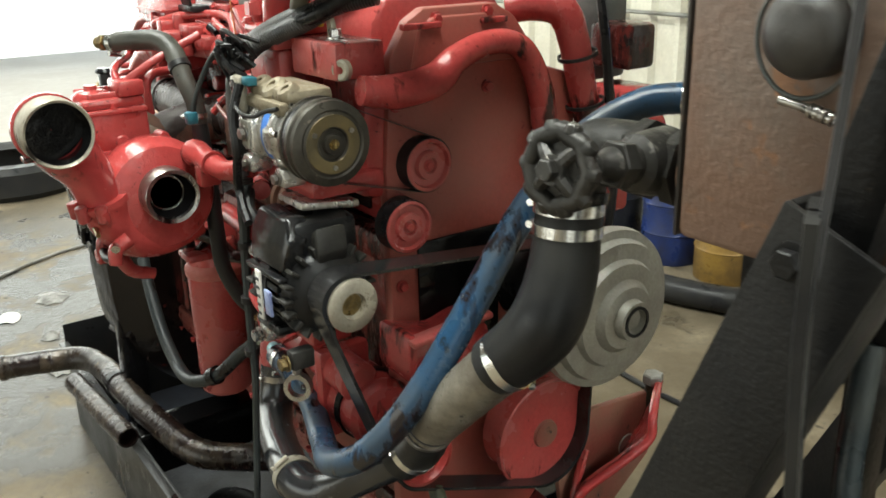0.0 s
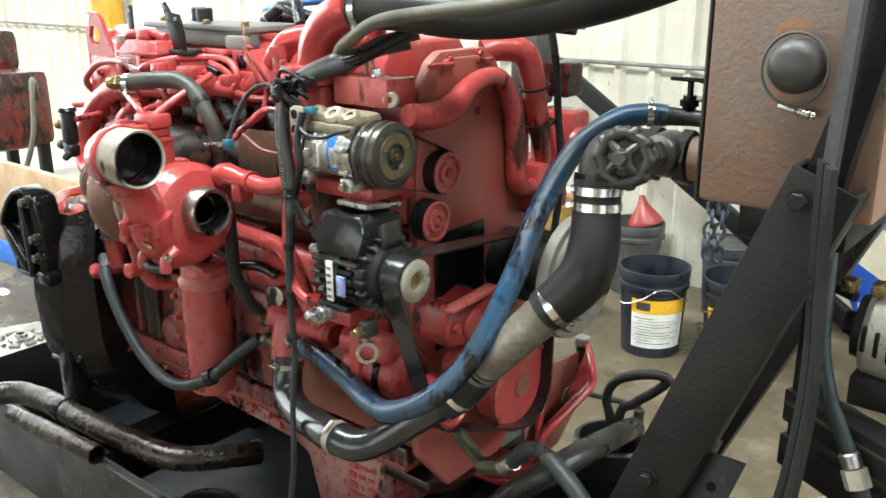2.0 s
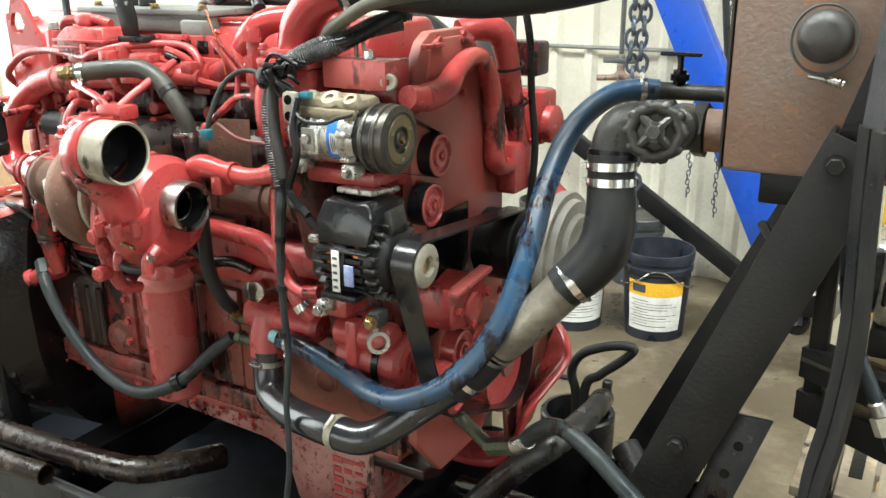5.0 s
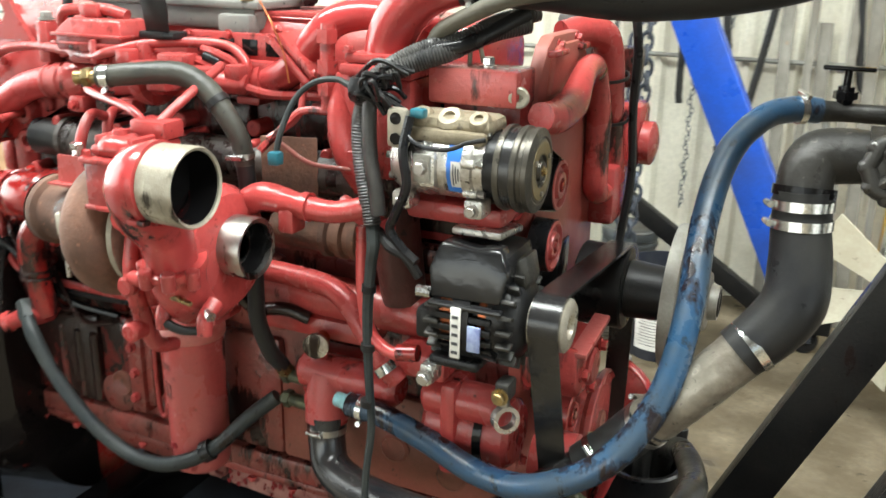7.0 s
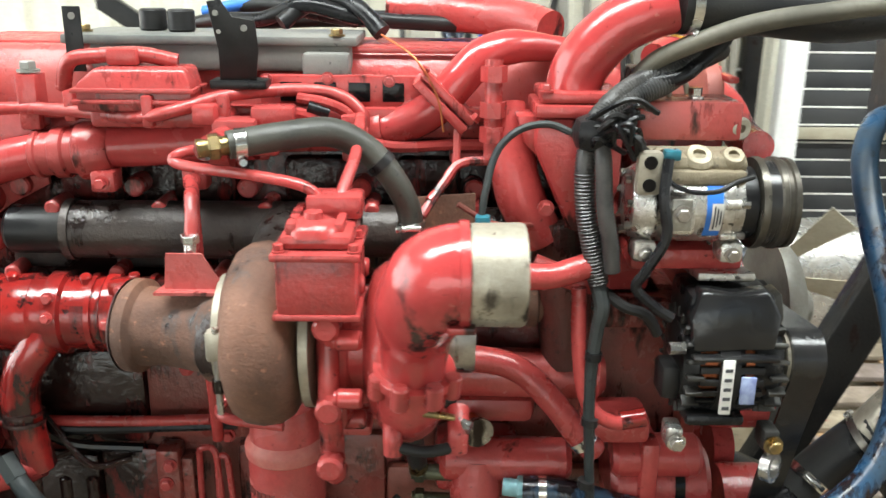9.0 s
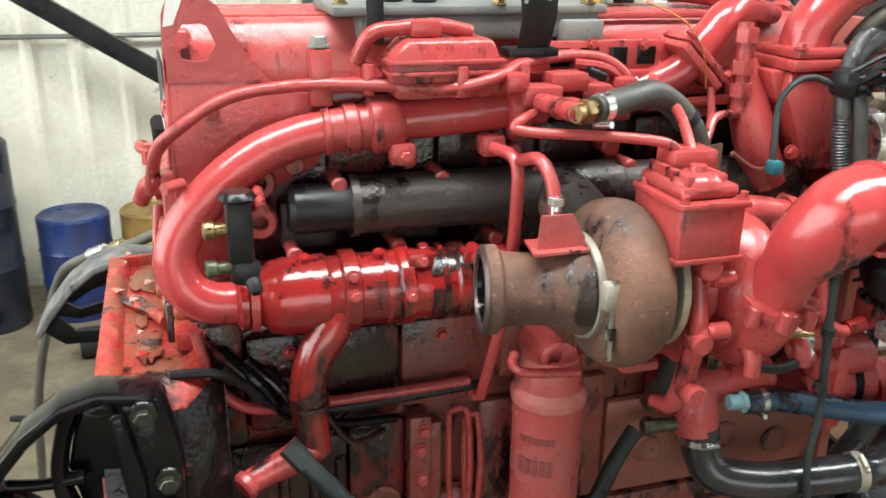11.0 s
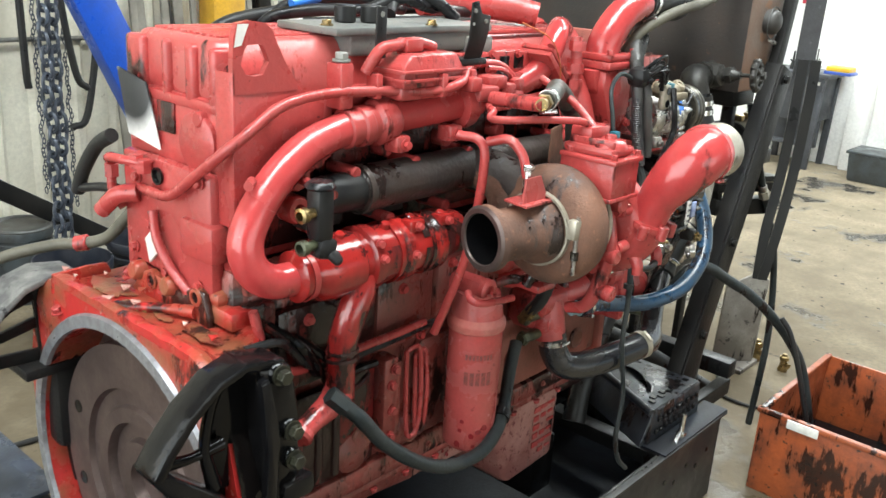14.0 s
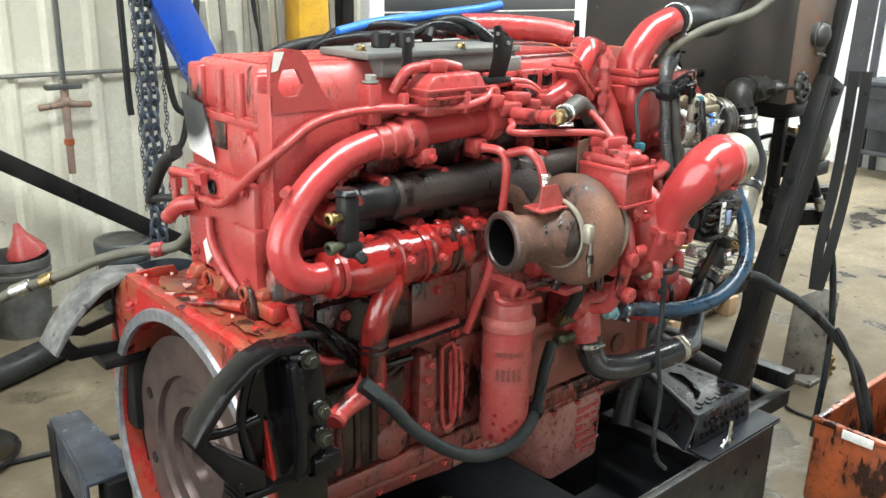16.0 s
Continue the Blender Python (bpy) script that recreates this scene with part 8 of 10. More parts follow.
nl = channel_leg(-0.29, 2.15, 1.375, 1.687, 0.2, 0.097, "leg", BLACK_PAINT, 0.05)
fl = channel_leg(0.36, 2.1, 1.32, 1.6, 0.2, 0.105, "leg", BLACK_PAINT)
part("tank_rail", bx(B(), 2.0, 2.16, -0.19, 0.46, 1.25, 1.303, 0.004), BLACK_PAINT, TANK)
part("upper_leg", prism(B(), [(2.085, -0.262, 1.28), (2.15, -0.262, 1.28), (2.285, -0.262, 2.0), (2.215, -0.262, 2.0), (2.155, -0.262, 1.53)], (0, 0.03, 0), 0.003), BLACK_PAINT, TANK, "black steel bar that carries the tank above the leg")
part("cross_rail", bx(B(), 1.7, 2.19, -0.27, -0.23, 0.2, 0.26, 0.004), BLACK_PAINT, TANK)
part("cross_rail", bx(B(), 2.13, 2.19, -0.28, 0.86, 0.28, 0.34, 0.004), BLACK_PAINT, TANK)
part("cross_rail", bx(B(), 1.6, 1.66, -0.3, 0.4, 0.15, 0.2, 0.004), BLACK_PAINT, TANK)
def strap(pts, wide, w, t):
    """A flat band along a smooth line, w across in the direction wide."""
    bm = B()
    wide = Vector(wide).normalized() * (w / 2)
    thin = Vector((-wide.y, wide.x, 0)).normalized() * (t / 2)
    rows = [[bm.verts.new(p + a) for a in (wide + thin, thin * 1.3, thin - wide, -thin - wide, -thin * 1.3, wide - thin)] for p in smooth_line(pts, 6)]
    for A, C in zip(rows, rows[1:]):
        for k in range(6):
            bm.faces.new((A[k], A[(k + 1) % 6], C[(k + 1) % 6], C[k]))
    bm.faces.new(rows[0])
    bm.faces.new(rows[-1])
    return bm


# Upper run of the strap; its grey puts sky reflection into the colour.
part("flat_bar", strap([(2.185, -0.33, 2.05), (2.172, -0.33, 1.6), (2.163, -0.331, 1.36)], (-0.5, 0.87, 0), 0.06, 0.006), LIT_STRAP_GREY, TANK, "upper run of the strap, greyer for the sky on it")
for o in (-0.019, 0.019):
    part("rubber_strap", strap([(2.165 - 0.5 * o, -0.345 + 0.87 * o, 1.41), (2.168 - 0.5 * o, -0.345 + 0.87 * o, 1.3), (2.176 - 0.5 * o, -0.34 + 0.87 * o, 1.12), (2.168 - 0.5 * o, -0.335 + 0.87 * o, 0.97), (2.152 - 0.5 * o, -0.33 + 0.87 * o, 0.85), (2.148 - 0.3 * o, -0.325 + 0.6 * o, 0.74), (2.15 - 0.1 * o, -0.32 + 0.4 * o, 0.67)], (-0.5, 0.87, 0), 0.032, 0.009), RUBBER, TANK, "hanging loop of black rubber strap")
part("perforated_post", prism(B(), [(1.831, -0.262, 0.328), (1.896, -0.262, 0.328), (2.073, -0.25, 0.9), (2.008, -0.25, 0.9)], (0, 0.008, 0), 0.002), FRAME_DARK, TANK, "dark perforated steel angle")
part("post_flange", prism(B(), [(1.831, -0.2535, 0.328), (1.839, -0.2535, 0.328), (2.016, -0.2415, 0.9), (2.008, -0.2415, 0.9)], (0, 0.045, 0), 0.002), FRAME_DARK, TANK)
for i in range(9):
    x, y, z = 1.831 + 0.177 * (i * 0.058 + 0.05) / 0.572, -0.262 + 0.012 * (i * 0.058 + 0.05) / 0.572, 0.378 + i * 0.058
    part("post_hole", rod(B(), (x + 0.033, y - 0.003, z), (x + 0.033, y + 0.002, z), 0.0085, n=12), OIL_SHADE_BLACK, TANK)
    part("post_hole", rod(B(), (x - 0.003, y + 0.03, z), (x + 0.002, y + 0.03, z), 0.0085, n=12), OIL_SHADE_BLACK, TANK)
bolts(nl, [(2.12, -0.291, 1.345), (1.93, -0.291, 0.84), (1.82, -0.291, 0.55)], (0, -1, 0), 0.013, 0.012, BLACK_PAINT)


# ---- engine stand: a steel oil trough with bearers ----
STAND = thing("engine_stand", (0.7, 0.0, 0.0), "black oily steel trough stand under the engine", "engine stand")
TX0, TX1, TY0, TY1, TZT = -0.47, 1.83, -0.385, 0.42, 0.32
part("trough_floor", bx(B(), TX0, TX1, TY0, TY1, 0.02, 0.035, 0), TROUGH_STEEL, STAND, "oil-covered trough floor")
part("near_side", bx(B(), TX0, TX1, TY0 - 0.008, TY0, 0.0, TZT, 0.002), TROUGH_SIDE, STAND)
part("near_lip", bx(B(), TX0, TX1, TY0 - 0.03, TY0 - 0.008, TZT - 0.008, TZT, 0.002), TROUGH_SIDE, STAND)
for i in range(9):
    part("side_hole", rod(B(), (1.2 + 0.07 * i, TY0 - 0.0105, 0.2 - 0.03 * (i % 2)), (1.2 + 0.07 * i, TY0 - 0.008, 0.2 - 0.03 * (i % 2)), 0.008, n=12), OIL_SHADE_BLACK, STAND)
part("far_side", bx(B(), TX0, TX1, TY1, TY1 + 0.008, 0.0, TZT, 0.002), BLACK_PAINT, STAND)
part("end_plate", bx(B(), TX0 - 0.008, TX0, TY0 - 0.008, TY1 + 0.008, 0.0, TZT + 0.06, 0.002), BLACK_PAINT, STAND)
part("end_plate", bx(B(), TX1, TX1 + 0.008, TY0 - 0.008, TY1 + 0.008, 0.0, TZT - 0.03, 0.002), BLACK_PAINT, STAND)
for x in (0.22, 1.12):
    part("bearer", bx(B(), x, x + 0.1, TY0 if x < 0.5 else -0.16, TY1, 0.2, 0.332 if x < 0.5 else 0.372, 0.004), OIL_SHADE_BLACK, STAND)
for y in (-0.375, 0.34):
    part("mount_post", bx(B(), 0.03, 0.1, y + (0.03 if y < 0 else -0.04), y + (0.09 if y < 0 else 0.02), 0.03, 0.785, 0.004), OIL_SHADE_BLACK, STAND)
# folded front slab with punched slots
part("rim_plate", bx(B(), 1.42, 1.83, -0.412, -0.33, 0.3205, 0.327, 0.001), TROUGH_STEEL, STAND, "oily black rim plate of the trough")
bm = B()
prism(bm, [(1.45, -0.335, 0.418), (1.735, -0.343, 0.424), (1.735, -0.05, 0.424), (1.6, -0.03, 0.424)], (0, 0, 0.01), 0.002)
slab = part("front_slab", bm, FRAME_DARK, STAND, "dark blue-grey folded steel slab with slots")
part("slab_flange", prism(B(), [(1.43, -0.343, 0.328), (1.74, -0.35, 0.328), (1.737, -0.346, 0.43), (1.45, -0.339, 0.424)], (0, 0.008, 0), 0.001), FRAME_DARK, slab)
part("slab_side", prism(B(), [(1.4, -0.335, 0.328), (1.45, -0.337, 0.42), (1.6, -0.03, 0.428), (1.55, -0.03, 0.328)], (0.008, -0.004, 0), 0.001), FRAME_DARK, slab)
part("slab_fold", tube(B(), [(1.45, -0.337, 0.421), (1.525, -0.185, 0.425), (1.6, -0.03, 0.428)], 0.012, 12), FRAME_DARK, slab, "rounded worn fold")
for i in range(18):
    u, v = i % 9, i // 9
    x, z = 1.463 + u * 0.029 + 0.012 * v, 0.352 + v * 0.036
    part("slot", bx(B(), x, x + 0.016, -0.3525 - 0.0002 * u, -0.344, z, z + 0.016 - 0.004 * (u % 2), 0.002), OIL_SHADE_BLACK, slab)
for i in range(9):
    part("slot", bx(B(), 1.49 + 0.026 * i, 1.506 + 0.026 * i, -0.318 + 0.012 * (i % 2), -0.3 + 0.012 * (i % 2), 0.43, 0.4352, 0), OIL_SHADE_BLACK, slab)
for i in range(5):
    part("slot", bx(B(), 1.7, 1.712, -0.27 + 0.04 * i, -0.25 + 0.04 * i, 0.43, 0.4352, 0), OIL_SHADE_BLACK, slab)
part("slab_opening", tube(B(), [(1.55, -0.27, 0.434), (1.6, -0.24, 0.434), (1.64, -0.17, 0.434), (1.63, -0.11, 0.434)], [0.008, 0.022, 0.024, 0.01], 12, flat=0.1), OIL_SHADE_BLACK, slab, "curved opening in the slab")
part("slab_arm", bx(B(), 1.3, 1.8, 0.0, 0.08, 0.3, 0.38, 0.01), OIL_SHADE_BLACK, STAND)
GREASY = mat("greasy_dark_tube", (0.03, 0.029, 0.027), 0.36, 0.2, (0.012, 0.011, 0.01), 0.5, 8, (0.08, 0.075, 0.065), 0.2, 50, 0.25, 120, oil=0.4)
pipe("bent_tube", [(1.38, -0.12, 0.33), (1.43, -0.1, 0.42), (1.49, -0.085, 0.5), (1.55, -0.08, 0.568), (1.607, -0.06, 0.62), (1.63, 0.04, 0.63), (1.61, 0.18, 0.59), (1.58, 0.32, 0.54), (1.545, 0.44, 0.485), (1.5, 0.52, 0.4), (1.47, 0.54, 0.1)], [0.036, 0.033, 0.031, 0.03, 0.029, 0.029, 0.028, 0.028, 0.028, 0.028, 0.028], GREASY, STAND, "greasy black bent tube", 20)
part("tube_stub", rod(B(), (1.55, 0.45, 0.495), (1.55, 0.455, 0.535), 0.014, n=12, bev=0.003), GREASY, STAND)
pipe("loop_hose", [(1.444, 0.5, 0.2), (1.444, 0.5, 0.432), (1.428, 0.5, 0.51), (1.449, 0.5, 0.566), (1.498, 0.5, 0.6), (1.563, 0.505, 0.621), (1.6, 0.51, 0.616), (1.572, 0.51, 0.578), (1.51, 0.505, 0.52), (1.469, 0.5, 0.465), (1.46, 0.5, 0.2)], 0.0135, RUBBER, STAND, "black looped hose", 12)
part("hose_pot", rev(B(), (1.455, 0.49, 0.0), (0, 0, 1), [(0, 0.1), (0.4, 0.105), (0.405, 0.1), (0.405, 0.09), (0.2, 0.085), (0.2, 0.001)], 28, caps=False), PLASTIC, STAND)
part("wing_bolt", rod(B(), (1.55, -0.39, 0.327), (1.55, -0.392, 0.405), 0.008, n=10), BRIGHT, STAND)
part("bolt_nut", rod(B(), (1.55, -0.39, 0.328), (1.55, -0.39, 0.343), 0.016, n=6), BRIGHT, STAND)
part("bolt_bar", tube(B(), [(1.49, -0.4, 0.334), (1.55, -0.385, 0.342), (1.6, -0.37, 0.334)], 0.008, 10), BRIGHT, STAND)
part("outlet_tube", tube(B(), [(1.7, 0.16, 0.53), (1.82, 0.07, 0.44), (1.95, 0.0, 0.36), (2.12, -0.1, 0.24), (2.25, -0.18, 0.15)], 0.034, 20, wall=0.004), GREASY, STAND, "open-ended dark steel tube")
part("tube_lip", ringband(B(), (2.243, -0.176, 0.154), (0.75, -0.46, -0.5), 0.034, 0.02, 0.002, 24), BRIGHT, STAND, "bright worn tube end")
# far-end angle iron
bm = B()
prism(bm, [(-0.07, 0.44, 0.43), (0.06, 0.44, 0.43), (0.06, 0.85, 0.43), (-0.02, 0.85, 0.43)], (0, 0, -0.01), 0.001)
prism(bm, [(-0.07, 0.44, 0.43), (-0.02, 0.85, 0.43), (-0.02, 0.85, 0.3), (-0.07, 0.44, 0.3)], (-0.008, 0, 0), 0.001)
part("outrigger", bm, FRAME_BARE, STAND, "scuffed steel angle outrigger")
part("outrigger_leg", bx(B(), -0.04, 0.02, 0.78, 0.84, 0.0, 0.42, 0.003), BLACK_PAINT, STAND)
part("outrigger_leg", bx(B(), -0.03, 0.03, 0.42, 0.5, 0.02, 0.42, 0.003), BLACK_PAINT, STAND)

# pipes lying over the trough's rim
bm = B()
tube(bm, [(-0.29, -0.62, 0.365), (-0.245, -0.5, 0.368), (-0.19, -0.4, 0.37), (-0.06, -0.365, 0.372), (0.14, -0.355, 0.37), (0.35, -0.335, 0.366), (0.527, -0.3, 0.358), (0.61, -0.21, 0.35), (0.65, -0.1, 0.33)], 0.036, 20, wall=0.005, wob=0.06)
RUSTY_OIL = mat("oily_rusty_tube", (0.065, 0.046, 0.032), 0.3, 0.2, (0.012, 0.01, 0.009), 0.6, 12, (0.16, 0.12, 0.08), 0.3, 34, 0.6, 60, 0.12, oil=0.75)
bet = solo("bent_exhaust_tube", bm, RUSTY_OIL, "oily rusty bent exhaust tube lying across the trough", "pipe")
part("end_ring", ringband(B(), (-0.286, -0.612, 0.365), (0.35, 0.93, 0.02), 0.036, 0.016, 0.004, 24), RUSTY_OIL, bet)
part("band_clamp", ringband(B(), (0.05, -0.358, 0.371), (1, 0.05, 0), 0.037, 0.02, 0.003, 24), OIL_SHADE_BLACK, bet, "oily black band clamp")
bm = B()
tube(bm, [(-0.08, -0.455, 0.353), (0.12, -0.44, 0.352), (0.335, -0.42, 0.35)], 0.029, 18, wall=0.005, wob=0.05)
solo("short_tube", bm, RUSTY_OIL, "short oily steel tube lying on the trough rim", "pipe")
bm = B()
tube(bm, [(0.45, -0.3, 0.12), (0.52, -0.24, 0.2), (0.65, -0.2, 0.22), (0.8, -0.22, 0.14), (0.85, -0.26, 0.06)], 0.018, 12)
solo("trough_hose", bm, RUBBER, "black hose lying in the trough", "hose")
bm = B()
rod(bm, (0.72, -0.3, 0.036), (0.72, -0.3, 0.1), 0.03, n=16, bev=0.004)
rod(bm, (0.72, -0.3, 0.1), (0.72, -0.3, 0.12), 0.018, n=16, bev=0.004)
solo("filter_cap", bm, RED, "small red cap lying in the trough", "cap")

# ---- shop crane and wall things ----
CRANE = thing("shop_crane", (1.6, 2.33, 0.0), "blue painted shop crane leg with a black brace and chain", "crane")
bm = B()
prism(bm, [(0.34, 2.27, 2.9), (0.52, 2.27, 2.9), (1.82, 2.27, 0.255), (1.81, 2.27, 0.235), (1.652, 2.27, 0.2)], (0, 0.1, 0), 0.006)
part("leg", bm, BLUE_PAINT, CRANE, "blue painted box-section leg")
part("foot", bx(B(), 1.68, 1.88, 2.28, 2.36, 0.1, 0.245, 0.008), BLACK_PAINT, CRANE)
cast = part("wheel", rev(B(), (1.78, 2.3, 0.06), (0, 1, 0), [(0, 0.02), (0.0, 0.055), (0.006, 0.06), (0.034, 0.06), (0.04, 0.055), (0.04, 0.02)], 28), PLASTIC, CRANE, "black caster wheel")
part("fork", bx(B(), 1.755, 1.81, 2.292, 2.298, 0.05, 0.12, 0.002), FRAME_BARE, cast)
part("axle", rod(B(), (1.78, 2.285, 0.06), (1.78, 2.35, 0.06), 0.01, n=12), STEEL, cast)
bm = B()
prism(bm, [(-0.6, 2.58, 1.43), (-0.6, 2.58, 1.53), (1.6, 2.58, 0.1), (1.6, 2.58, 0.0)], (0, 0.06, 0), 0.003)
solo("leaning_bar", bm, BLACK_PAINT, "dark steel bar leaning along the wall", "steel bar")


def chain(x, y, z0, z1, r, pitch, name, label, thin):
    T = thing(name, (x, y, z1), label, "chain")
    bm = B()
    loop = [(r * math.cos(t), 0, pitch * 0.72 * math.sin(t)) for t in (2 * math.pi * k / 10 for k in range(10))]
    tube(bm, loop + [loop[0]], thin, 7, per=2)
    me = mesh_of("link", bm, FRAME_BARE)
    k, z = 0, z1
    while z > z0:
        ob = new("link", me)
        ob.parent = T
        ob.location = (0.006 * math.sin(k * 1.3), 0.006 * math.cos(k * 0.9), z - z1)
        ob.rotation_euler = (0, 0, radians(90 if k % 2 else 0) + 0.4)
        z -= pitch
        k += 1
    return T


chain(0.955, 2.3, 0.34, 4.9, 0.023, 0.055, "load_chain", "heavy blackened steel chain hanging from the crane", 0.0085)
chain(1.0, 2.31, 0.36, 4.9, 0.023, 0.055, "load_chain", "heavy blackened steel chain hanging from the crane", 0.0085)
chain(1.13, 2.78, 0.45, 4.88, 0.009, 0.022, "thin_chain", "thin galvanised chain hanging by the wall", 0.0026)
chain(1.27, 2.78, 0.35, 4.88, 0.009, 0.022, "thin_chain", "thin galvanised chain hanging by the wall", 0.0026)
HT = thing("hung_tool", (0.755, 2.74, 0.84), "rusty steel screw jack with a cross handle on the wall", "tool")
part("screw_rod", rod(B(), (0.757, 2.745, 3.2), (0.755, 2.745, 1.1), 0.013, n=12), GREY_PLATE, HT)
part("clamp_bar", bx(B(), 0.666, 0.835, 2.72, 2.765, 1.105, 1.13, 0.006), GREY_PLATE, HT)
part("clamp_nut", rod(B(), (0.755, 2.745, 1.09), (0.755, 2.745, 1.15), 0.022, n=6, bev=0.003), STEEL, HT)
part("cross_handle", tube(B(), [(0.632, 2.745, 1.025), (0.7, 2.745, 1.03), (0.735, 2.745, 1.037), (0.755, 2.745, 1.045), (0.775, 2.745, 1.037), (0.81, 2.745, 1.03), (0.874, 2.745, 1.027)], [0.016, 0.015, 0.02, 0.032, 0.02, 0.015, 0.016], 12), RUST_DARK, HT, "rusty cross handle")
part("shank", rod(B(), (0.755, 2.745, 1.1), (0.755, 2.745, 0.7), 0.02, 0.017, n=12), RUST_DARK, HT)
part("shank_ring", rod(B(), (0.755, 2.745, 0.84), (0.755, 2.745, 0.87), 0.024, n=14, bev=0.003), COPPER, HT)
for k, (x, z0, z1, sw) in enumerate(((1.06, 0.955, 2.2, 0.01), (1.2, 0.935, 2.2, 0.1), (1.52, 0.75, 2.4, -0.16), (1.75, 1.05, 2.3, 0.08))):
    bm = B()
    tube(bm, [(x, 2.78, z1), (x + sw * 0.3, 2.76, (z0 + z1) / 2), (x + sw, 2.76, z0 + 0.1), (x + sw * 1.6, 2.76, z0)], 0.017, 10)
    solo("hanging_hose", bm, RUBBER, "thin black hose hanging down the cladding", "hose", "hoses on the wall")
WEATHERED = mat("weathered_grey_plank", (0.24, 0.225, 0.19), 0.7, 0, (0.14, 0.125, 0.1), 0.5, 5, (0.3, 0.17, 0.09), 0.15, 20, 0.25, 60)
for x, w, top, lean in ((1.53, 0.05, 1.5, 0.05), (1.62, 0.035, 1.9, 0.03), (1.7, 0.055, 1.35, 0.06), (1.79, 0.04, 2.1, 0.04), (1.88, 0.055, 1.7, 0.05), (1.965, 0.03, 1.95, 0.04), (2.27, 0.05, 1.9, 0.05), (2.335, 0.035, 1.6, 0.04)):
    bm = B()
    prism(bm, [(x, 2.66, 0.0), (x + w, 2.66, 0.0), (x + w - lean, 2.79, top), (x - lean, 2.79, top)], (0, 0.022, 0.0), 0.004)
    solo("leaning_plank", bm, WEATHERED, "weathered grey plank leaning against the cladding", "plank", "planks leaning on the wall")
bm = B()
tube(bm, [(1.79, 2.7, 0.0), (1.77, 2.73, 0.45), (1.74, 2.75, 0.85), (1.7, 2.76, 0.98), (1.66, 2.77, 1.03)], 0.015, 10)
solo("standing_pipe", bm, DRUM_GREY, "grey bent pipe standing against the cladding", "pipe")
COL = solo("steel_column", bx(B(), 2.03, 2.225, 2.68, 2.82, 0, ZC, 0.004), YELLOW, "yellow painted steel column with scuffs", "column", kind="structure")
solo("steel_column", bx(B(), -4.83, -4.57, 2.66, 2.8, 0, ZC, 0.004), YELLOW, "yellow painted steel column with scuffs", "column", kind="structure")
solo("door_post", bx(B(), 2.56, 2.67, 2.74, 2.85, 0, ZC, 0.003), WHITE, "white painted door post", "post", kind="structure")
solo("door_jamb", bx(B(), 2.38, 2.46, 2.76, 2.84, 0, ZC, 0.003), BLACK_PAINT, "dark steel jamb", "post", kind="structure")
SH = thing("roller_door", (3.6, 2.9, 0.0), "dark roller door, white strips for the light between its slats", "roller door", kind="structure")
me = mesh_of("slat", bx(B(), 2.67, 4.62, 2.9, 2.93, -0.041, 0.041, 0.003), SHUTTER)
# White strips stand in for daylight showing between the slats.
me2 = mesh_of("slat_edge", bx(B(), 2.67, 4.62, 2.895, 2.92, -0.0045, 0.0045, 0.001), LABEL_WHITE)
for i in range(54):
    z = 0.05 + i * 0.0888
    for m_, dz, nm in ((me, 0, "slat"), (me2, 0.0444, "slat_edge")):
        ob = new(nm, m_)
        ob.parent = SH
        ob.matrix_parent_inverse = Matrix.Translation(-ROOT[SH.name])
        ob.location = (0, 0, z + dz)
part("bottom_beam", bx(B(), 2.67, 4.62, 2.84, 2.89, 0.83, 0.885, 0.003), WHITE_PLASTIC, SH, "cream cross beam")


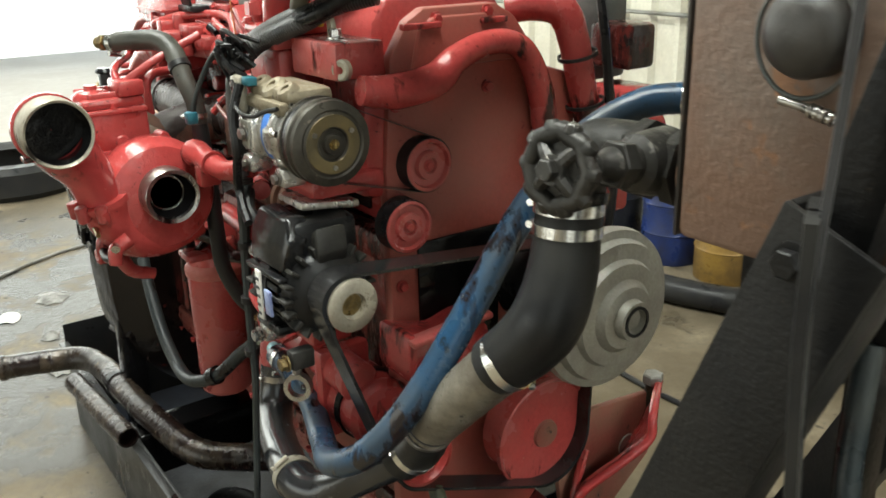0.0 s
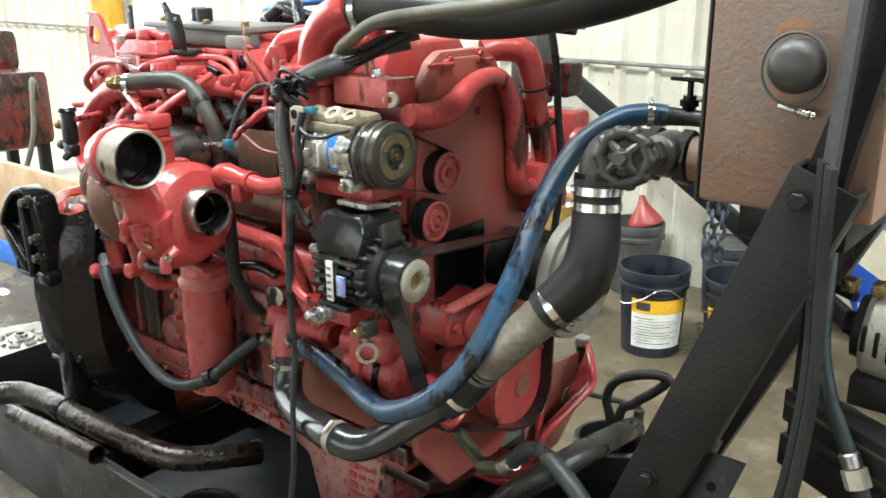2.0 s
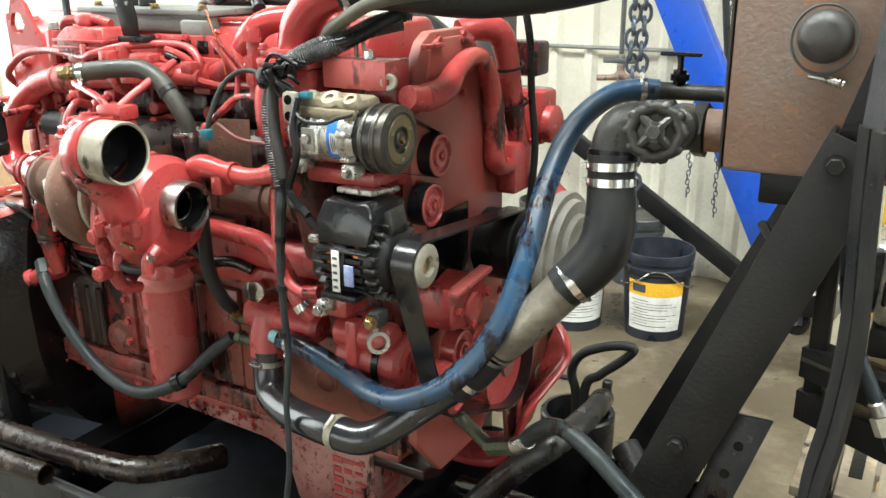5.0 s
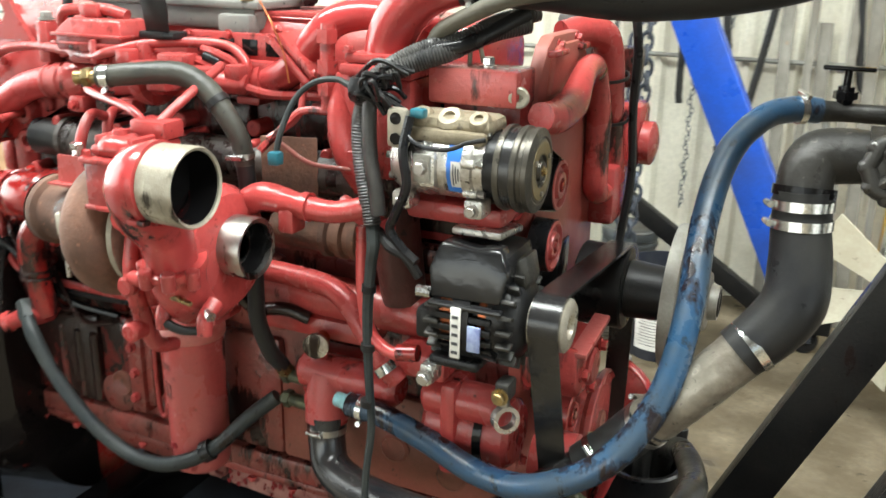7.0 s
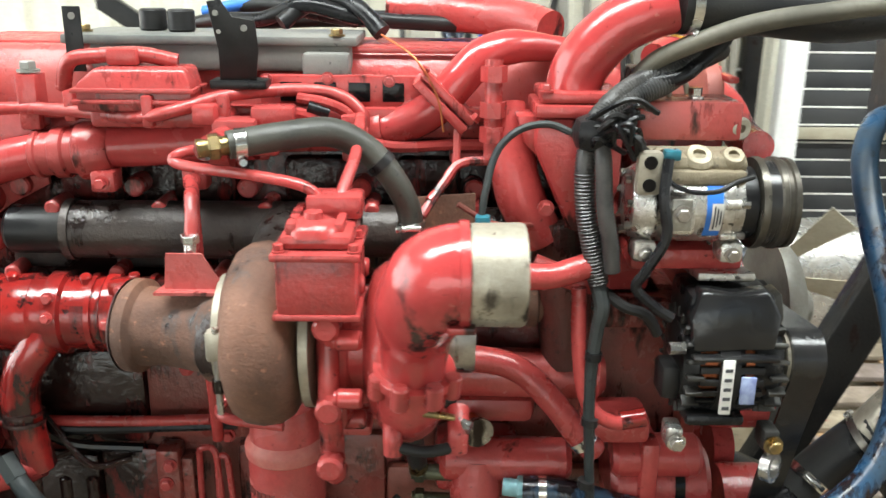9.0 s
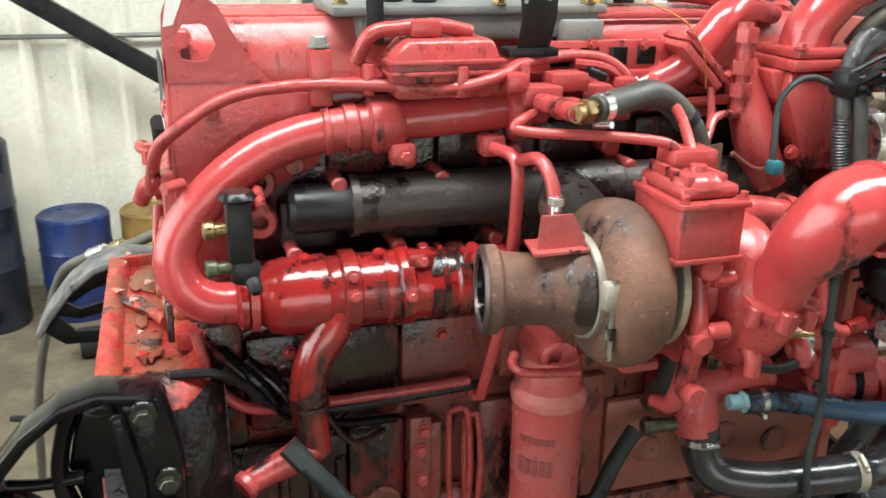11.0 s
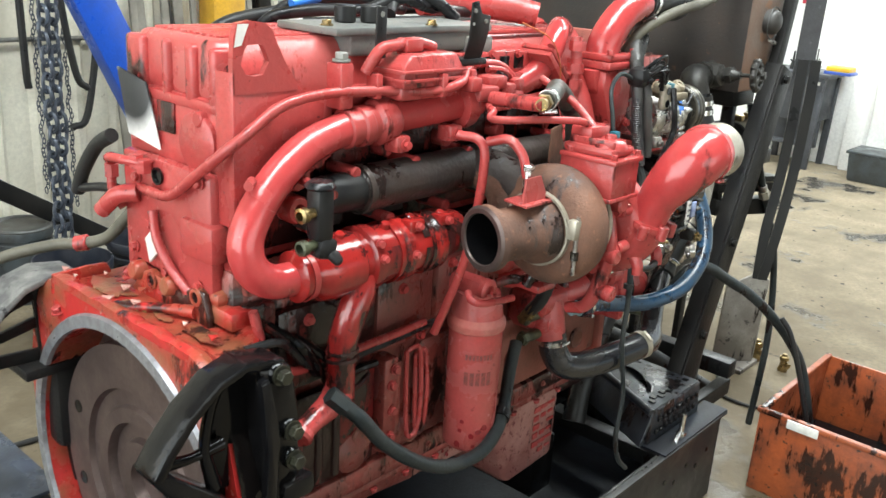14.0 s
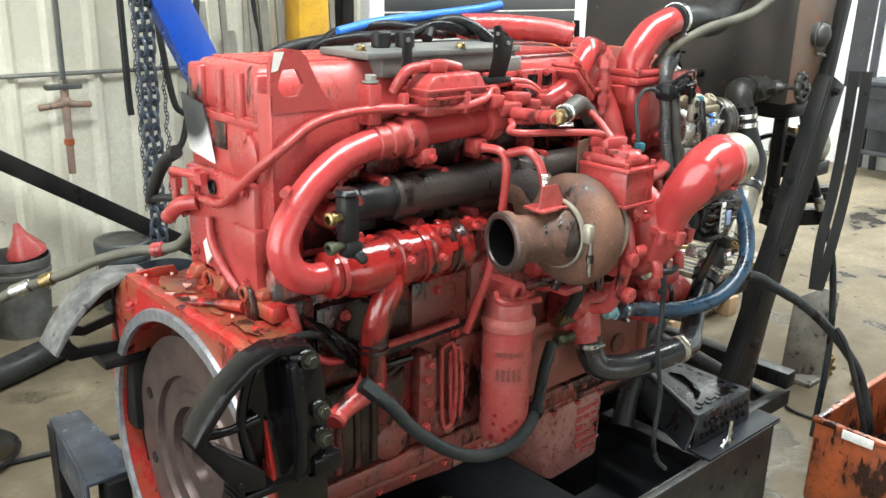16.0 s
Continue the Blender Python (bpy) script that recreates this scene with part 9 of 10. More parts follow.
# ---- buckets and drums ----
def bucket(at, turn, name="bucket", label="dark navy plastic bucket with a white and yellow label", shell=None, labelled=True, s=1.0, bail=True, group="dark labelled buckets"):
    T = thing(name, (0, 0, 0), label, "bucket", group)
    part("shell", rev(B(), (0, 0, 0), (0, 0, 1), [(0.004, 0.118), (0.0, 0.123), (0.29, 0.139), (0.295, 0.147), (0.312, 0.147), (0.317, 0.141), (0.332, 0.142), (0.337, 0.148), (0.352, 0.149), (0.372, 0.15), (0.377, 0.148), (0.377, 0.142), (0.02, 0.116), (0.018, 0.001)], 40, caps=False), shell or BUCKET, T)
    if labelled:
        for z0, z1, m_, a0, a1, nm in ((0.045, 0.2, LABEL_WHITE, -55, 50, "white_label"), (0.2, 0.262, LABEL_YELLOW, -55, 50, "yellow_label")):
            r0, r1 = 0.1235 + z0 / 0.29 * 0.016, 0.1235 + z1 / 0.29 * 0.016
            part(nm, rev(B(), (0, 0, 0), (0, 0, 1), [(z0, r0), (z1, r1)], 16, a0=a0, a1=a1, caps=False), m_, T)
        part("logo_block", rev(B(), (0, 0, 0), (0, 0, 1), [(0.215, 0.1358), (0.25, 0.1377)], 6, a0=-45, a1=-20, caps=False), INK, T)
        for i in range(10):
            z = 0.178 - i * 0.0125
            part("print_bar", rev(B(), (0, 0, 0), (0, 0, 1), [(z, 0.1245 + z / 0.29 * 0.016), (z + 0.003, 0.1247 + z / 0.29 * 0.016)], 8, a0=-48 + 5 * (i % 2), a1=(20 + 9 * (i % 3)) if i % 4 else -15, caps=False), DRUM_GREY if i % 3 else INK, T)
    if bail:
        part("bail", tube(B(), [(0.15 * math.cos(radians(a)), 0.15 * math.sin(radians(a)) * 0.98, 0.33 - 0.11 * abs(math.cos(radians(a - 90)))) for a in range(-90, 91, 20)], 0.0028, 8), BRIGHT, T, "thin wire bail")
    T.matrix_basis = Matrix.LocRotScale(at, Euler((0, 0, radians(turn))), (s, s, s))
    return T


bucket((0.85, 1.975, 0.0), -48, s=1.05)
bucket((1.213, 2.05, 0.0), -72, s=1.06)
gb = bucket((0.93, 2.64, 0.0), 90, "grey_bucket", "dirty blue-grey plastic bucket with a dark lid", BUCKET_GREY, False, 0.93, group="")
part("lid", rev(B(), (0, 0, 0.3775), (0, 0, 1), [(0, 0.15), (0.006, 0.152), (0.014, 0.146), (0.016, 0.125), (0.006, 0.115), (0.006, 0.001)], 32), GREY_PLATE, gb, "dark dirty lid")
bucket((0.42, 2.63, 0.0), 40, "steel_pail", "galvanised ribbed steel pail with a handle", mat("stained_pail", (0.13, 0.13, 0.125), 0.5, 0.2, (0.05, 0.047, 0.04), 0.5, 9, (0.02, 0.019, 0.017), 0.3, 40, 0.1, 80), False, 1.0, group="")
bm = B()
rev(bm, (0.47, 2.63, 0.376), (-0.22, 0, 1), [(0, 0.09), (0.02, 0.088), (0.1, 0.03), (0.15, 0.014)], 28)
solo("funnel", bm, RED, "red plastic funnel upturned on the pail", "funnel")


def drum(at, r, h, m_, label, panel=None):
    T = thing("oil_drum", at, label, "drum", "small oil drums")
    part("drum_body", rev(B(), at, (0, 0, 1), [(0, r - 0.004), (0.006, r), (h * 0.33, r), (h * 0.34, r + 0.005), (h * 0.36, r), (h * 0.66, r), (h * 0.67, r + 0.005), (h * 0.69, r), (h - 0.01, r), (h, r - 0.01), (h - 0.012, r - 0.02), (h - 0.012, 0.001)], 32, caps=False), m_, T)
    if panel:
        part("drum_label", rev(B(), at, (0, 0, 1), [(h * 0.4, r + 0.003), (h * 0.62, r + 0.003)], 12, a0=100, a1=190, caps=False), panel, T)
    return T


NAVY = mat("navy_drum_paint", (0.012, 0.03, 0.13), 0.4, 0, (0.02, 0.02, 0.03), 0.4, 8, (0.1, 0.08, 0.06), 0.2, 40, 0.08, 90)
drum((0.02, 2.5, 0.0), 0.15, 0.46, mat("dull_gold_drum", (0.3, 0.18, 0.045), 0.45, 0.2, (0.12, 0.07, 0.025), 0.45, 9, (0.03, 0.022, 0.015), 0.3, 40, 0.1, 90), "gold oil drum with a pale oval label", LABEL_WHITE)
drum((-0.32, 2.5, 0.0), 0.15, 0.46, NAVY, "blue oil drum beside a gold one", LABEL_WHITE)
drum((-0.68, 2.45, 0.0), 0.15, 0.8, BUCKET, "tall dark blue oil drum")
drum((-0.95, 2.5, 0.0), 0.14, 0.5, BLACK_PAINT, "black steel oil drum")
bm = B()
tube(bm, [(-0.3, 2.0, 0.065), (0.1, 2.05, 0.065), (0.45, 2.2, 0.065)], 0.06, 18, wall=0.008)
solo("black_duct", bm, RUBBER, "thick black rubber duct lying on the floor", "hose")
bm = B()
rev(bm, (-0.15, 1.55, 0.0), (0, 0, 1), [(0, 0.17), (0.03, 0.21), (0.035, 0.2), (0.012, 0.16), (0.012, 0.001)], 32)
solo("drip_pan", bm, OIL_SHADE_BLACK, "round black drip pan on the floor", "pan")
bm = B()
tube(bm, [(-0.5, 1.55, 0.012), (0.0, 1.42, 0.012), (0.6, 1.35, 0.012), (1.1, 1.4, 0.012)], 0.01, 8)
solo("floor_cable", bm, RUBBER, "black cable lying across the floor", "cable")
bm = B()
tube(bm, [(-0.35, 1.1, 0.02), (-0.3, 1.0, 0.4), (-0.2, 0.9, 0.74), (-0.11, 0.8, 0.84), (-0.053, 0.75, 0.872), (0.01, 0.69, 0.904), (0.068, 0.62, 0.948), (0.145, 0.545, 0.978), (0.18, 0.5, 0.985), (0.216, 0.45, 1.005), (0.236, 0.4, 1.057), (0.245, 0.34, 1.108), (0.25, 0.25, 1.15)], 0.0135, 14, wob=0.04)
fh = solo("fuel_hose", bm, TARP, "dirty tan and grey fuel hose with couplings", "hose")
for p, q, m_ in (((-0.04, 0.735, 0.88), (-0.015, 0.712, 0.893), BRASS), ((-0.1, 0.79, 0.847), (-0.06, 0.756, 0.87), STEEL), ((0.172, 0.51, 0.983), (0.19, 0.485, 0.99), RED)):
    part("coupling", rod(B(), p, q, 0.019, n=14, bev=0.003), m_, fh)

# ---- right-hand floor: pallet, gearbox, fan, bin ----
PAL = thing("pallet", (2.7, 1.3, 0.0), "old pallet with dirty pale boards", "pallet")
for i in range(7):
    y = 0.62 + i * 0.2
    part("deck_board", bx(B(), 2.2, 3.37, y, y + 0.13, 0.1, 0.122, 0.003, rot=Matrix.Rotation(0.03 * math.sin(i * 2.1), 4, "Z")), mat("pallet_board_%d" % i, (0.33 - 0.03 * (i % 3), 0.27 - 0.03 * (i % 3), 0.19), 0.75, 0, (0.13, 0.1, 0.07), 0.5, 7, (0.3, 0.07, 0.04), 0.15, 18, 0.2, 70), PAL)
for x in (2.22, 2.75, 3.27):
    part("bearer", bx(B(), x, x + 0.08, 0.6, 1.95, 0.0, 0.1, 0.003), WOOD, PAL)
GB = thing("gearbox", (2.3, 1.95, 0.0), "dull grey cast gearbox with brass fittings", "gearbox")
bm = B()
rod(bm, (2.05, 1.95, 0.48), (2.75, 1.95, 0.48), 0.17, 0.2, n=28, bev=0.02)
bx(bm, 2.15, 2.6, 1.78, 2.1, 0.2, 0.5, 0.03)
bx(bm, 2.2, 2.5, 1.8, 2.1, 0.1225, 0.22, 0.02)
gbody = part("gear_case", bm, ALU, GB)
for z in (0.44, 0.47, 0.5):
    part("case_slot", bx(B(), 2.1, 2.16, 1.775, 1.79, z, z + 0.012, 0.002), OIL_SHADE_BLACK, gbody)
for p in ((2.04, 1.83, 0.55), (2.03, 1.86, 0.6), (2.08, 1.79, 0.6)):
    part("brass_union", rod(B(), p, (p[0] - 0.03, p[1] - 0.06, p[2] + 0.01), 0.018, n=8), BRASS, gbody)
part("bell_flange", rev(B(), (2.03, 1.95, 0.48), (-1, 0, 0), [(0, 0.17), (0.0, 0.23), (0.03, 0.23), (0.03, 0.15)], 36, caps=False), ALU, gbody)
FAN = thing("radiator_fan", (2.13, 1.6, 0.0), "cream plastic radiator fan with a blue-grey hub", "fan")
fm = Matrix.Translation((2.09, 1.5, 0.585)) @ Matrix.Rotation(radians(-20), 4, "Z") @ Matrix.Rotation(radians(100), 4, "X")
bm = B()
rev(bm, (0, 0, -0.03), (0, 0, 1), [(0, 0.11), (0.04, 0.11), (0.05, 0.1), (0.05, 0.06), (0.045, 0.05), (0.045, 0.001)], 36)
bm.transform(fm)
hub = part("hub", bm, FRAME_BARE, FAN)
bm = B()
rev(bm, (0, 0, 0.016), (0, 0, 1), [(0, 0.025), (0.004, 0.024), (0.004, 0.001)], 20)
bm.transform(fm)
part("hub_hole", bm, OIL_SHADE_BLACK, hub)
part("shaft", rod(B(), (2.09, 1.52, 0.585), (2.2, 1.84, 0.48), 0.03, n=14), FRAME_BARE, FAN)
for i in range(7):
    bm = B()
    rows = []
    for k in range(6):
        s = k / 5
        r, w, tw = 0.1 + 0.25 * s, 0.034 + 0.036 * s, radians(38 - 18 * s)
        for sg in (-1, 1):
            rows.append((bm.verts.new((r, sg * w * math.cos(tw), sg * w * math.sin(tw) + 0.003)), bm.verts.new((r, sg * w * math.cos(tw), sg * w * math.sin(tw) - 0.003))))
    for k in range(5):
        a, b, c, d = rows[2 * k], rows[2 * k + 1], rows[2 * k + 3], rows[2 * k + 2]
        bm.faces.new((a[0], b[0], c[0], d[0]))
        bm.faces.new((a[1], d[1], c[1], b[1]))
        bm.faces.new((a[0], d[0], d[1], a[1]))
        bm.faces.new((b[0], b[1], c[1], c[0]))
    bm.faces.new((rows[10][0], rows[11][0], rows[11][1], rows[10][1]))
    bm.transform(fm @ Matrix.Rotation(radians(97) + 2 * math.pi * i / 7, 4, "Z"))
    part("blade", bm, WHITE_PLASTIC, FAN)
BIN = thing("oil_bin", (2.25, -0.7, 0.0), "open orange steel bin black with oil", "bin")
bw = ((1.975, 2.6, -0.475, -0.465), (1.975, 2.6, -0.905, -0.895), (1.975, 1.985, -0.905, -0.465), (2.59, 2.6, -0.905, -0.465))
for x0, x1, y0, y1 in bw:
    part("bin_wall", bx(B(), x0, x1, y0, y1, 0.0, 0.3, 0.003), ORANGE, BIN)
part("bin_floor", bx(B(), 1.985, 2.59, -0.895, -0.475, 0.01, 0.03, 0), OIL_SHADE_BLACK, BIN)
part("bin_rim", bx(B(), 1.967, 1.99, -0.913, -0.457, 0.285, 0.305, 0.006), ORANGE, BIN)
part("bin_rim", bx(B(), 1.967, 2.608, -0.483, -0.46, 0.285, 0.305, 0.006), ORANGE, BIN)
part("tape_scrap", bx(B(), 1.962, 1.97, -0.66, -0.56, 0.27, 0.3, 0.002), LABEL_WHITE, BIN, "torn pale tape on the rim")
bm = B()
tube(bm, [(1.629, -0.25, 0.737), (1.658, -0.26, 0.772), (1.692, -0.27, 0.797), (1.732, -0.285, 0.802), (1.785, -0.303, 0.785), (1.84, -0.318, 0.752), (1.89, -0.335, 0.722), (1.956, -0.375, 0.675), (2.033, -0.42, 0.602), (2.127, -0.47, 0.492), (2.2, -0.51, 0.36), (2.28, -0.57, 0.045)], 0.0165, 14, wob=0.04)
dl = solo("drain_line", bm, RUBBER_GREY, "long oily rubber hose leading down into the bin", "hose")
part("ferrule", rod(B(), (1.605, -0.243, 0.715), (1.635, -0.252, 0.742), 0.0195, n=14, bev=0.002), STEEL, dl)
part("hose_fitting", rod(B(), (1.535, -0.22, 0.68), (1.605, -0.243, 0.715), 0.019, n=8, bev=0.003), ZINC_GREEN, dl, "greenish zinc hose fitting")
part("fitting_tail", rod(B(), (1.45, -0.19, 0.712), (1.54, -0.222, 0.682), 0.014, n=12), ZINC_GREEN, dl)
bm = B()
tube(bm, [(2.04, -0.455, 0.6), (2.05, -0.49, 0.55), (2.08, -0.53, 0.42), (2.12, -0.57, 0.25), (2.16, -0.62, 0.04)], 0.009, 10)
solo("thin_drain_line", bm, RUBBER, "thin black hose leading into the bin", "hose")
bm = B()
tube(bm, [(2.14, -0.19, 1.25), (2.155, -0.22, 1.12), (2.183, -0.24, 1.04), (2.227, -0.25, 0.956), (2.27, -0.27, 0.86), (2.31, -0.3, 0.7), (2.34, -0.32, 0.4), (2.37, -0.3, 0.02)], 0.012, 12)
fhose = solo("frame_hose", bm, RUBBER_GREY, "grey rubber hose with a steel coupling by the frame", "hose")
part("coupling", rod(B(), (2.217, -0.247, 0.975), (2.228, -0.25, 0.953), 0.015, n=14, bev=0.003), STEEL, fhose)
part("coupling_nut", rod(B(), (2.228, -0.25, 0.953), (2.24, -0.255, 0.928), 0.019, n=6), BEIGE, fhose)
GEN = thing("spare_generator", (2.28, -0.12, 1.03), "dirty pale alloy generator with brass terminals on a black beam", "generator")
CASE = mat("dirty_pale_alloy", (0.42, 0.4, 0.33), 0.45, 0.3, (0.2, 0.18, 0.14), 0.4, 14, (0.05, 0.045, 0.035), 0.3, 40, 0.3, 120, oil=0.2)
gcase = part("case", rev(B(), (2.19, -0.125, 1.125), (1, 0.05, -0.05), [(0, 0.04), (0.002, 0.06), (0.012, 0.072), (0.05, 0.076), (0.055, 0.072), (0.19, 0.074), (0.2, 0.066), (0.235, 0.05), (0.235, 0.001)], 32), CASE, GEN, "pale alloy case")
for k in range(3):
    part("vent_slot", bx(B(), 2.2 + 0.018 * k, 2.207 + 0.018 * k, -0.2, -0.185, 1.112 - 0.004 * k, 1.15 - 0.004 * k, 0.002), OIL_SHADE_BLACK, gcase)
for x, y, z in ((2.165, -0.15, 1.185), (2.21, -0.16, 1.19), (2.255, -0.15, 1.19)):
    part("terminal", bx(B(), x - 0.011, x + 0.011, y - 0.014, y + 0.014, z, z + 0.02, 0.003), BRASS, gcase, "brass terminal block")
part("end_plate", rev(B(), (2.19, -0.125, 1.125), (-1, -0.05, 0.05), [(0, 0.05), (0.012, 0.048), (0.015, 0.02), (0.03, 0.018), (0.03, 0.001)], 24), BLACK_PAINT, gcase)
part("lead", tube(B(), [(2.17, -0.13, 1.17), (2.1, -0.1, 1.175), (2.02, -0.06, 1.15), (1.98, 0.0, 1.16)], 0.009, 8), RUBBER, GEN)
part("saddle", bx(B(), 2.19, 2.4, -0.19, -0.06, 1.02, 1.07, 0.006), BLACK_PAINT, GEN)
for z, m_ in ((1.0, BLACK_PAINT), (0.985, PALLET_GREY), (0.92, BLACK_PAINT)):
    part("beam", prism(B(), [(2.09, -0.15, z), (2.3, -0.27, z), (2.3, -0.27, z - (0.012 if m_ is PALLET_GREY else 0.055)), (2.09, -0.15, z - (0.012 if m_ is PALLET_GREY else 0.055))], (0.02, 0.05, 0), 0.002), m_, GEN)
part("hanger", bx(B(), 2.1, 2.13, -0.15, -0.11, 0.9, 1.26, 0.003), BLACK_PAINT, GEN)
CRT = thing("slatted_stand", (2.32, 0.26, 0.0), "low wooden stand with dirty paint-spotted slats by the frame", "stand")
SLAT = mat("paint_spotted_slat", (0.36, 0.3, 0.21), 0.7, 0, (0.16, 0.125, 0.085), 0.5, 8, (0.42, 0.09, 0.05), 0.25, 22, 0.3, 70, oil=0.25)
for i in range(6):
    x = 2.08 + 0.078 * i
    part("slat", bx(B(), x, x + 0.066, 0.03 + 0.01 * (i % 2), 0.56 - 0.012 * (i % 3), 0.6, 0.622, 0.003, rot=Matrix.Rotation(0.012 * math.sin(i * 2.3), 4, "Z")), SLAT, CRT)
    part("slot_bar", bx(B(), x + 0.02, x + 0.046, 0.12, 0.3 + 0.05 * (i % 2), 0.6205, 0.6235, 0.001), BLACK_PAINT, CRT, "dark groove strip")
for y in (0.06, 0.5):
    part("cross_board", bx(B(), 2.09, 2.53, y, y + 0.03, 0.5, 0.5995, 0.003), BLACK_PAINT, CRT)
    for x in (2.09, 2.47):
        part("leg", bx(B(), x, x + 0.04, y - 0.022 if y > 0.3 else y + 0.031, y - 0.002 if y > 0.3 else y + 0.055, 0.0, 0.5995, 0.003), BLACK_PAINT, CRT)
PANEL = thing("pale_panel", (2.85, 0.0, 0.0), "pale dirty steel panel standing on the floor by the frame", "panel")
PALE = mat("pale_dirty_panel", (0.28, 0.265, 0.235), 0.6, 0.2, (0.15, 0.13, 0.11), 0.5, 7, (0.04, 0.035, 0.03), 0.4, 20, oil=0.4)
part("sheet", prism(B(), [(2.8, 0.06, 0.0), (2.92, -0.07, 0.0), (2.93, -0.08, 0.41), (2.88, -0.03, 0.43), (2.81, 0.05, 0.37)], (0.012, 0.01, 0), 0.002), PALE, PANEL)
part("folded_edge", prism(B(), [(2.92, -0.07, 0.0), (2.96, -0.06, 0.0), (2.97, -0.07, 0.39), (2.93, -0.08, 0.41)], (0.0, 0.012, 0), 0.002), PALE, PANEL)
part("foot", bx(B(), 2.79, 2.97, -0.08, 0.07, 0.0, 0.02, 0.003), PALE, PANEL)
bm = B()
tube(bm, [(3.2, 0.12, 0.008), (2.98, 0.1, 0.008), (2.8, 0.02, 0.008), (2.68, -0.03, 0.008), (2.58, -0.08, 0.008), (2.53, -0.13, 0.008), (2.53, -0.23, 0.008), (2.56, -0.3, 0.008)], 0.007, 8)
solo("thin_cable", bm, RUBBER, "thin black cable curling on the floor", "cable")
for x, y, h in ((3.0, -0.06, 0.1), (2.985, -0.19, 0.08)):
    BV = thing("brass_valve", (x, y, 0.0), "small brass valve standing on the floor", "valve", "brass valves on the floor")
    vb = part("valve_body", rev(B(), (x, y, 0.0), (0, 0, 1), [(0, 0.02), (0.01, 0.022), (0.025, 0.016), (h * 0.6, 0.015), (h * 0.65, 0.02), (h * 0.85, 0.02), (h * 0.9, 0.012), (h, 0.01)], 16), BRASS, BV)
    part("side_port", rod(B(), (x, y, h * 0.45), (x - 0.02, y - 0.03, h * 0.45), 0.011, n=8), BRASS, vb)

# ---- far east: bench ----
STAND_GREY = mat("worn_blue_grey_stand", (0.07, 0.075, 0.088), 0.5, 0.1, (0.045, 0.047, 0.052), 0.4, 6, (0.13, 0.13, 0.13), 0.2, 40, 0.1, 90)
BEN = thing("work_bench", (7.55, 1.55, 0.0), "small blue-grey steel stand against the white wall", "bench")
part("bench_top", bx(B(), 7.28, 7.77, 1.27, 1.86, 0.82, 0.855, 0.005), STAND_GREY, BEN)
part("deep_apron", bx(B(), 7.33, 7.74, 1.33, 1.82, 0.43, 0.8195, 0.006), STAND_GREY, BEN)
part("apron_lip", bx(B(), 7.315, 7.329, 1.32, 1.83, 0.7, 0.8195, 0.003), STAND_GREY, BEN)
part("white_tag", bx(B(), 7.309, 7.314, 1.34, 1.4, 0.755, 0.785, 0.001), LABEL_WHITE, BEN, "small white tag")
for x, s in ((7.33, -1), (7.7, 1)):
    for y, q in ((1.31, -1), (1.78, 1)):
        part("leg", prism(B(), [(x + 0.05, y, 0.8), (x, y, 0.8), (x + 0.012 * s, y - 0.02 * q, 0.0), (x + 0.012 * s + 0.04, y - 0.02 * q, 0.0)], (0, 0.055, 0), 0.003), STAND_GREY, BEN)
part("stretcher", bx(B(), 7.34, 7.38, 1.36, 1.79, 0.2, 0.24, 0.003), STAND_GREY, BEN)
part("stretcher", bx(B(), 7.52, 7.58, 1.36, 1.79, 0.17, 0.4295, 0.003), STAND_GREY, BEN)
TRAY = thing("parts_tray", (7.5, 1.22, 0.84), "yellow tray with a blue edge lying over the stand", "tray")
part("tray_base", bx(B(), 7.4, 7.6, 1.13, 1.36, 0.8555, 0.88, 0.003), mat("blue_tray_edge", (0.05, 0.1, 0.4), 0.4), TRAY, "blue edge")
part("tray_top", bx(B(), 7.41, 7.59, 1.15, 1.35, 0.8805, 0.92, 0.006), LABEL_YELLOW, TRAY, "yellow top")
for k, (x, y, h, m_, r_) in enumerate(((7.45, 1.66, 0.16, PLASTIC, 0.02), (7.5, 1.62, 0.09, GREY_PLATE, 0.035), (7.5, 1.47, 0.2, GREY_PLATE, 0.014), (7.44, 1.43, 0.12, DRUM_GREY, 0.02), (7.55, 1.54, 0.07, GREY_PLATE, 0.04))):
    T = thing("bench_tool", (x, y, 0.855), "small grey hand tool standing on the steel stand", "tool", "tools on the stand")
    b = part("tool_body", rev(B(), (x, y, 0.855), (0, 0, 1), [(0, r_ * 1.1), (h * 0.3, r_), (h * 0.45, r_ * 0.5), (h, r_ * 0.4)], 14), m_, T)
    part("tool_arm", rod(B(), (x, y - r_ * 1.6, 0.855 + h * 0.4), (x, y + r_ * 1.4, 0.855 + h * 0.5), r_ * 0.4, n=10), m_, b)
solo("wall_conduit", bx(B(), 7.73, 7.778, 1.9, 1.96, 0.0, 4.6, 0.004), STAND_GREY, "blue-grey steel conduit on the white wall", "conduit")
SW = thing("wall_switch", (7.76, 1.7, 1.46), "red and grey switch box with a hanging cable on the wall", "switch")
part("switch_box", bx(B(), 7.72, 7.778, 1.645, 1.735, 1.39, 1.62, 0.008), GREY_PLATE, SW)
part("red_lever", bx(B(), 7.69, 7.719, 1.735, 1.765, 1.42, 1.6, 0.006), mat("switch_red", (0.5, 0.03, 0.05), 0.4), SW, "red lever")
pipe("cable", [(7.75, 1.735, 1.4), (7.75, 1.745, 1.2), (7.76, 1.74, 0.9)], 0.008, TARP, SW, "grey cable", 8)
BX = thing("crate", (7.45, 0.75, 0.0), "dark blue-grey plastic crate standing on the floor", "crate")
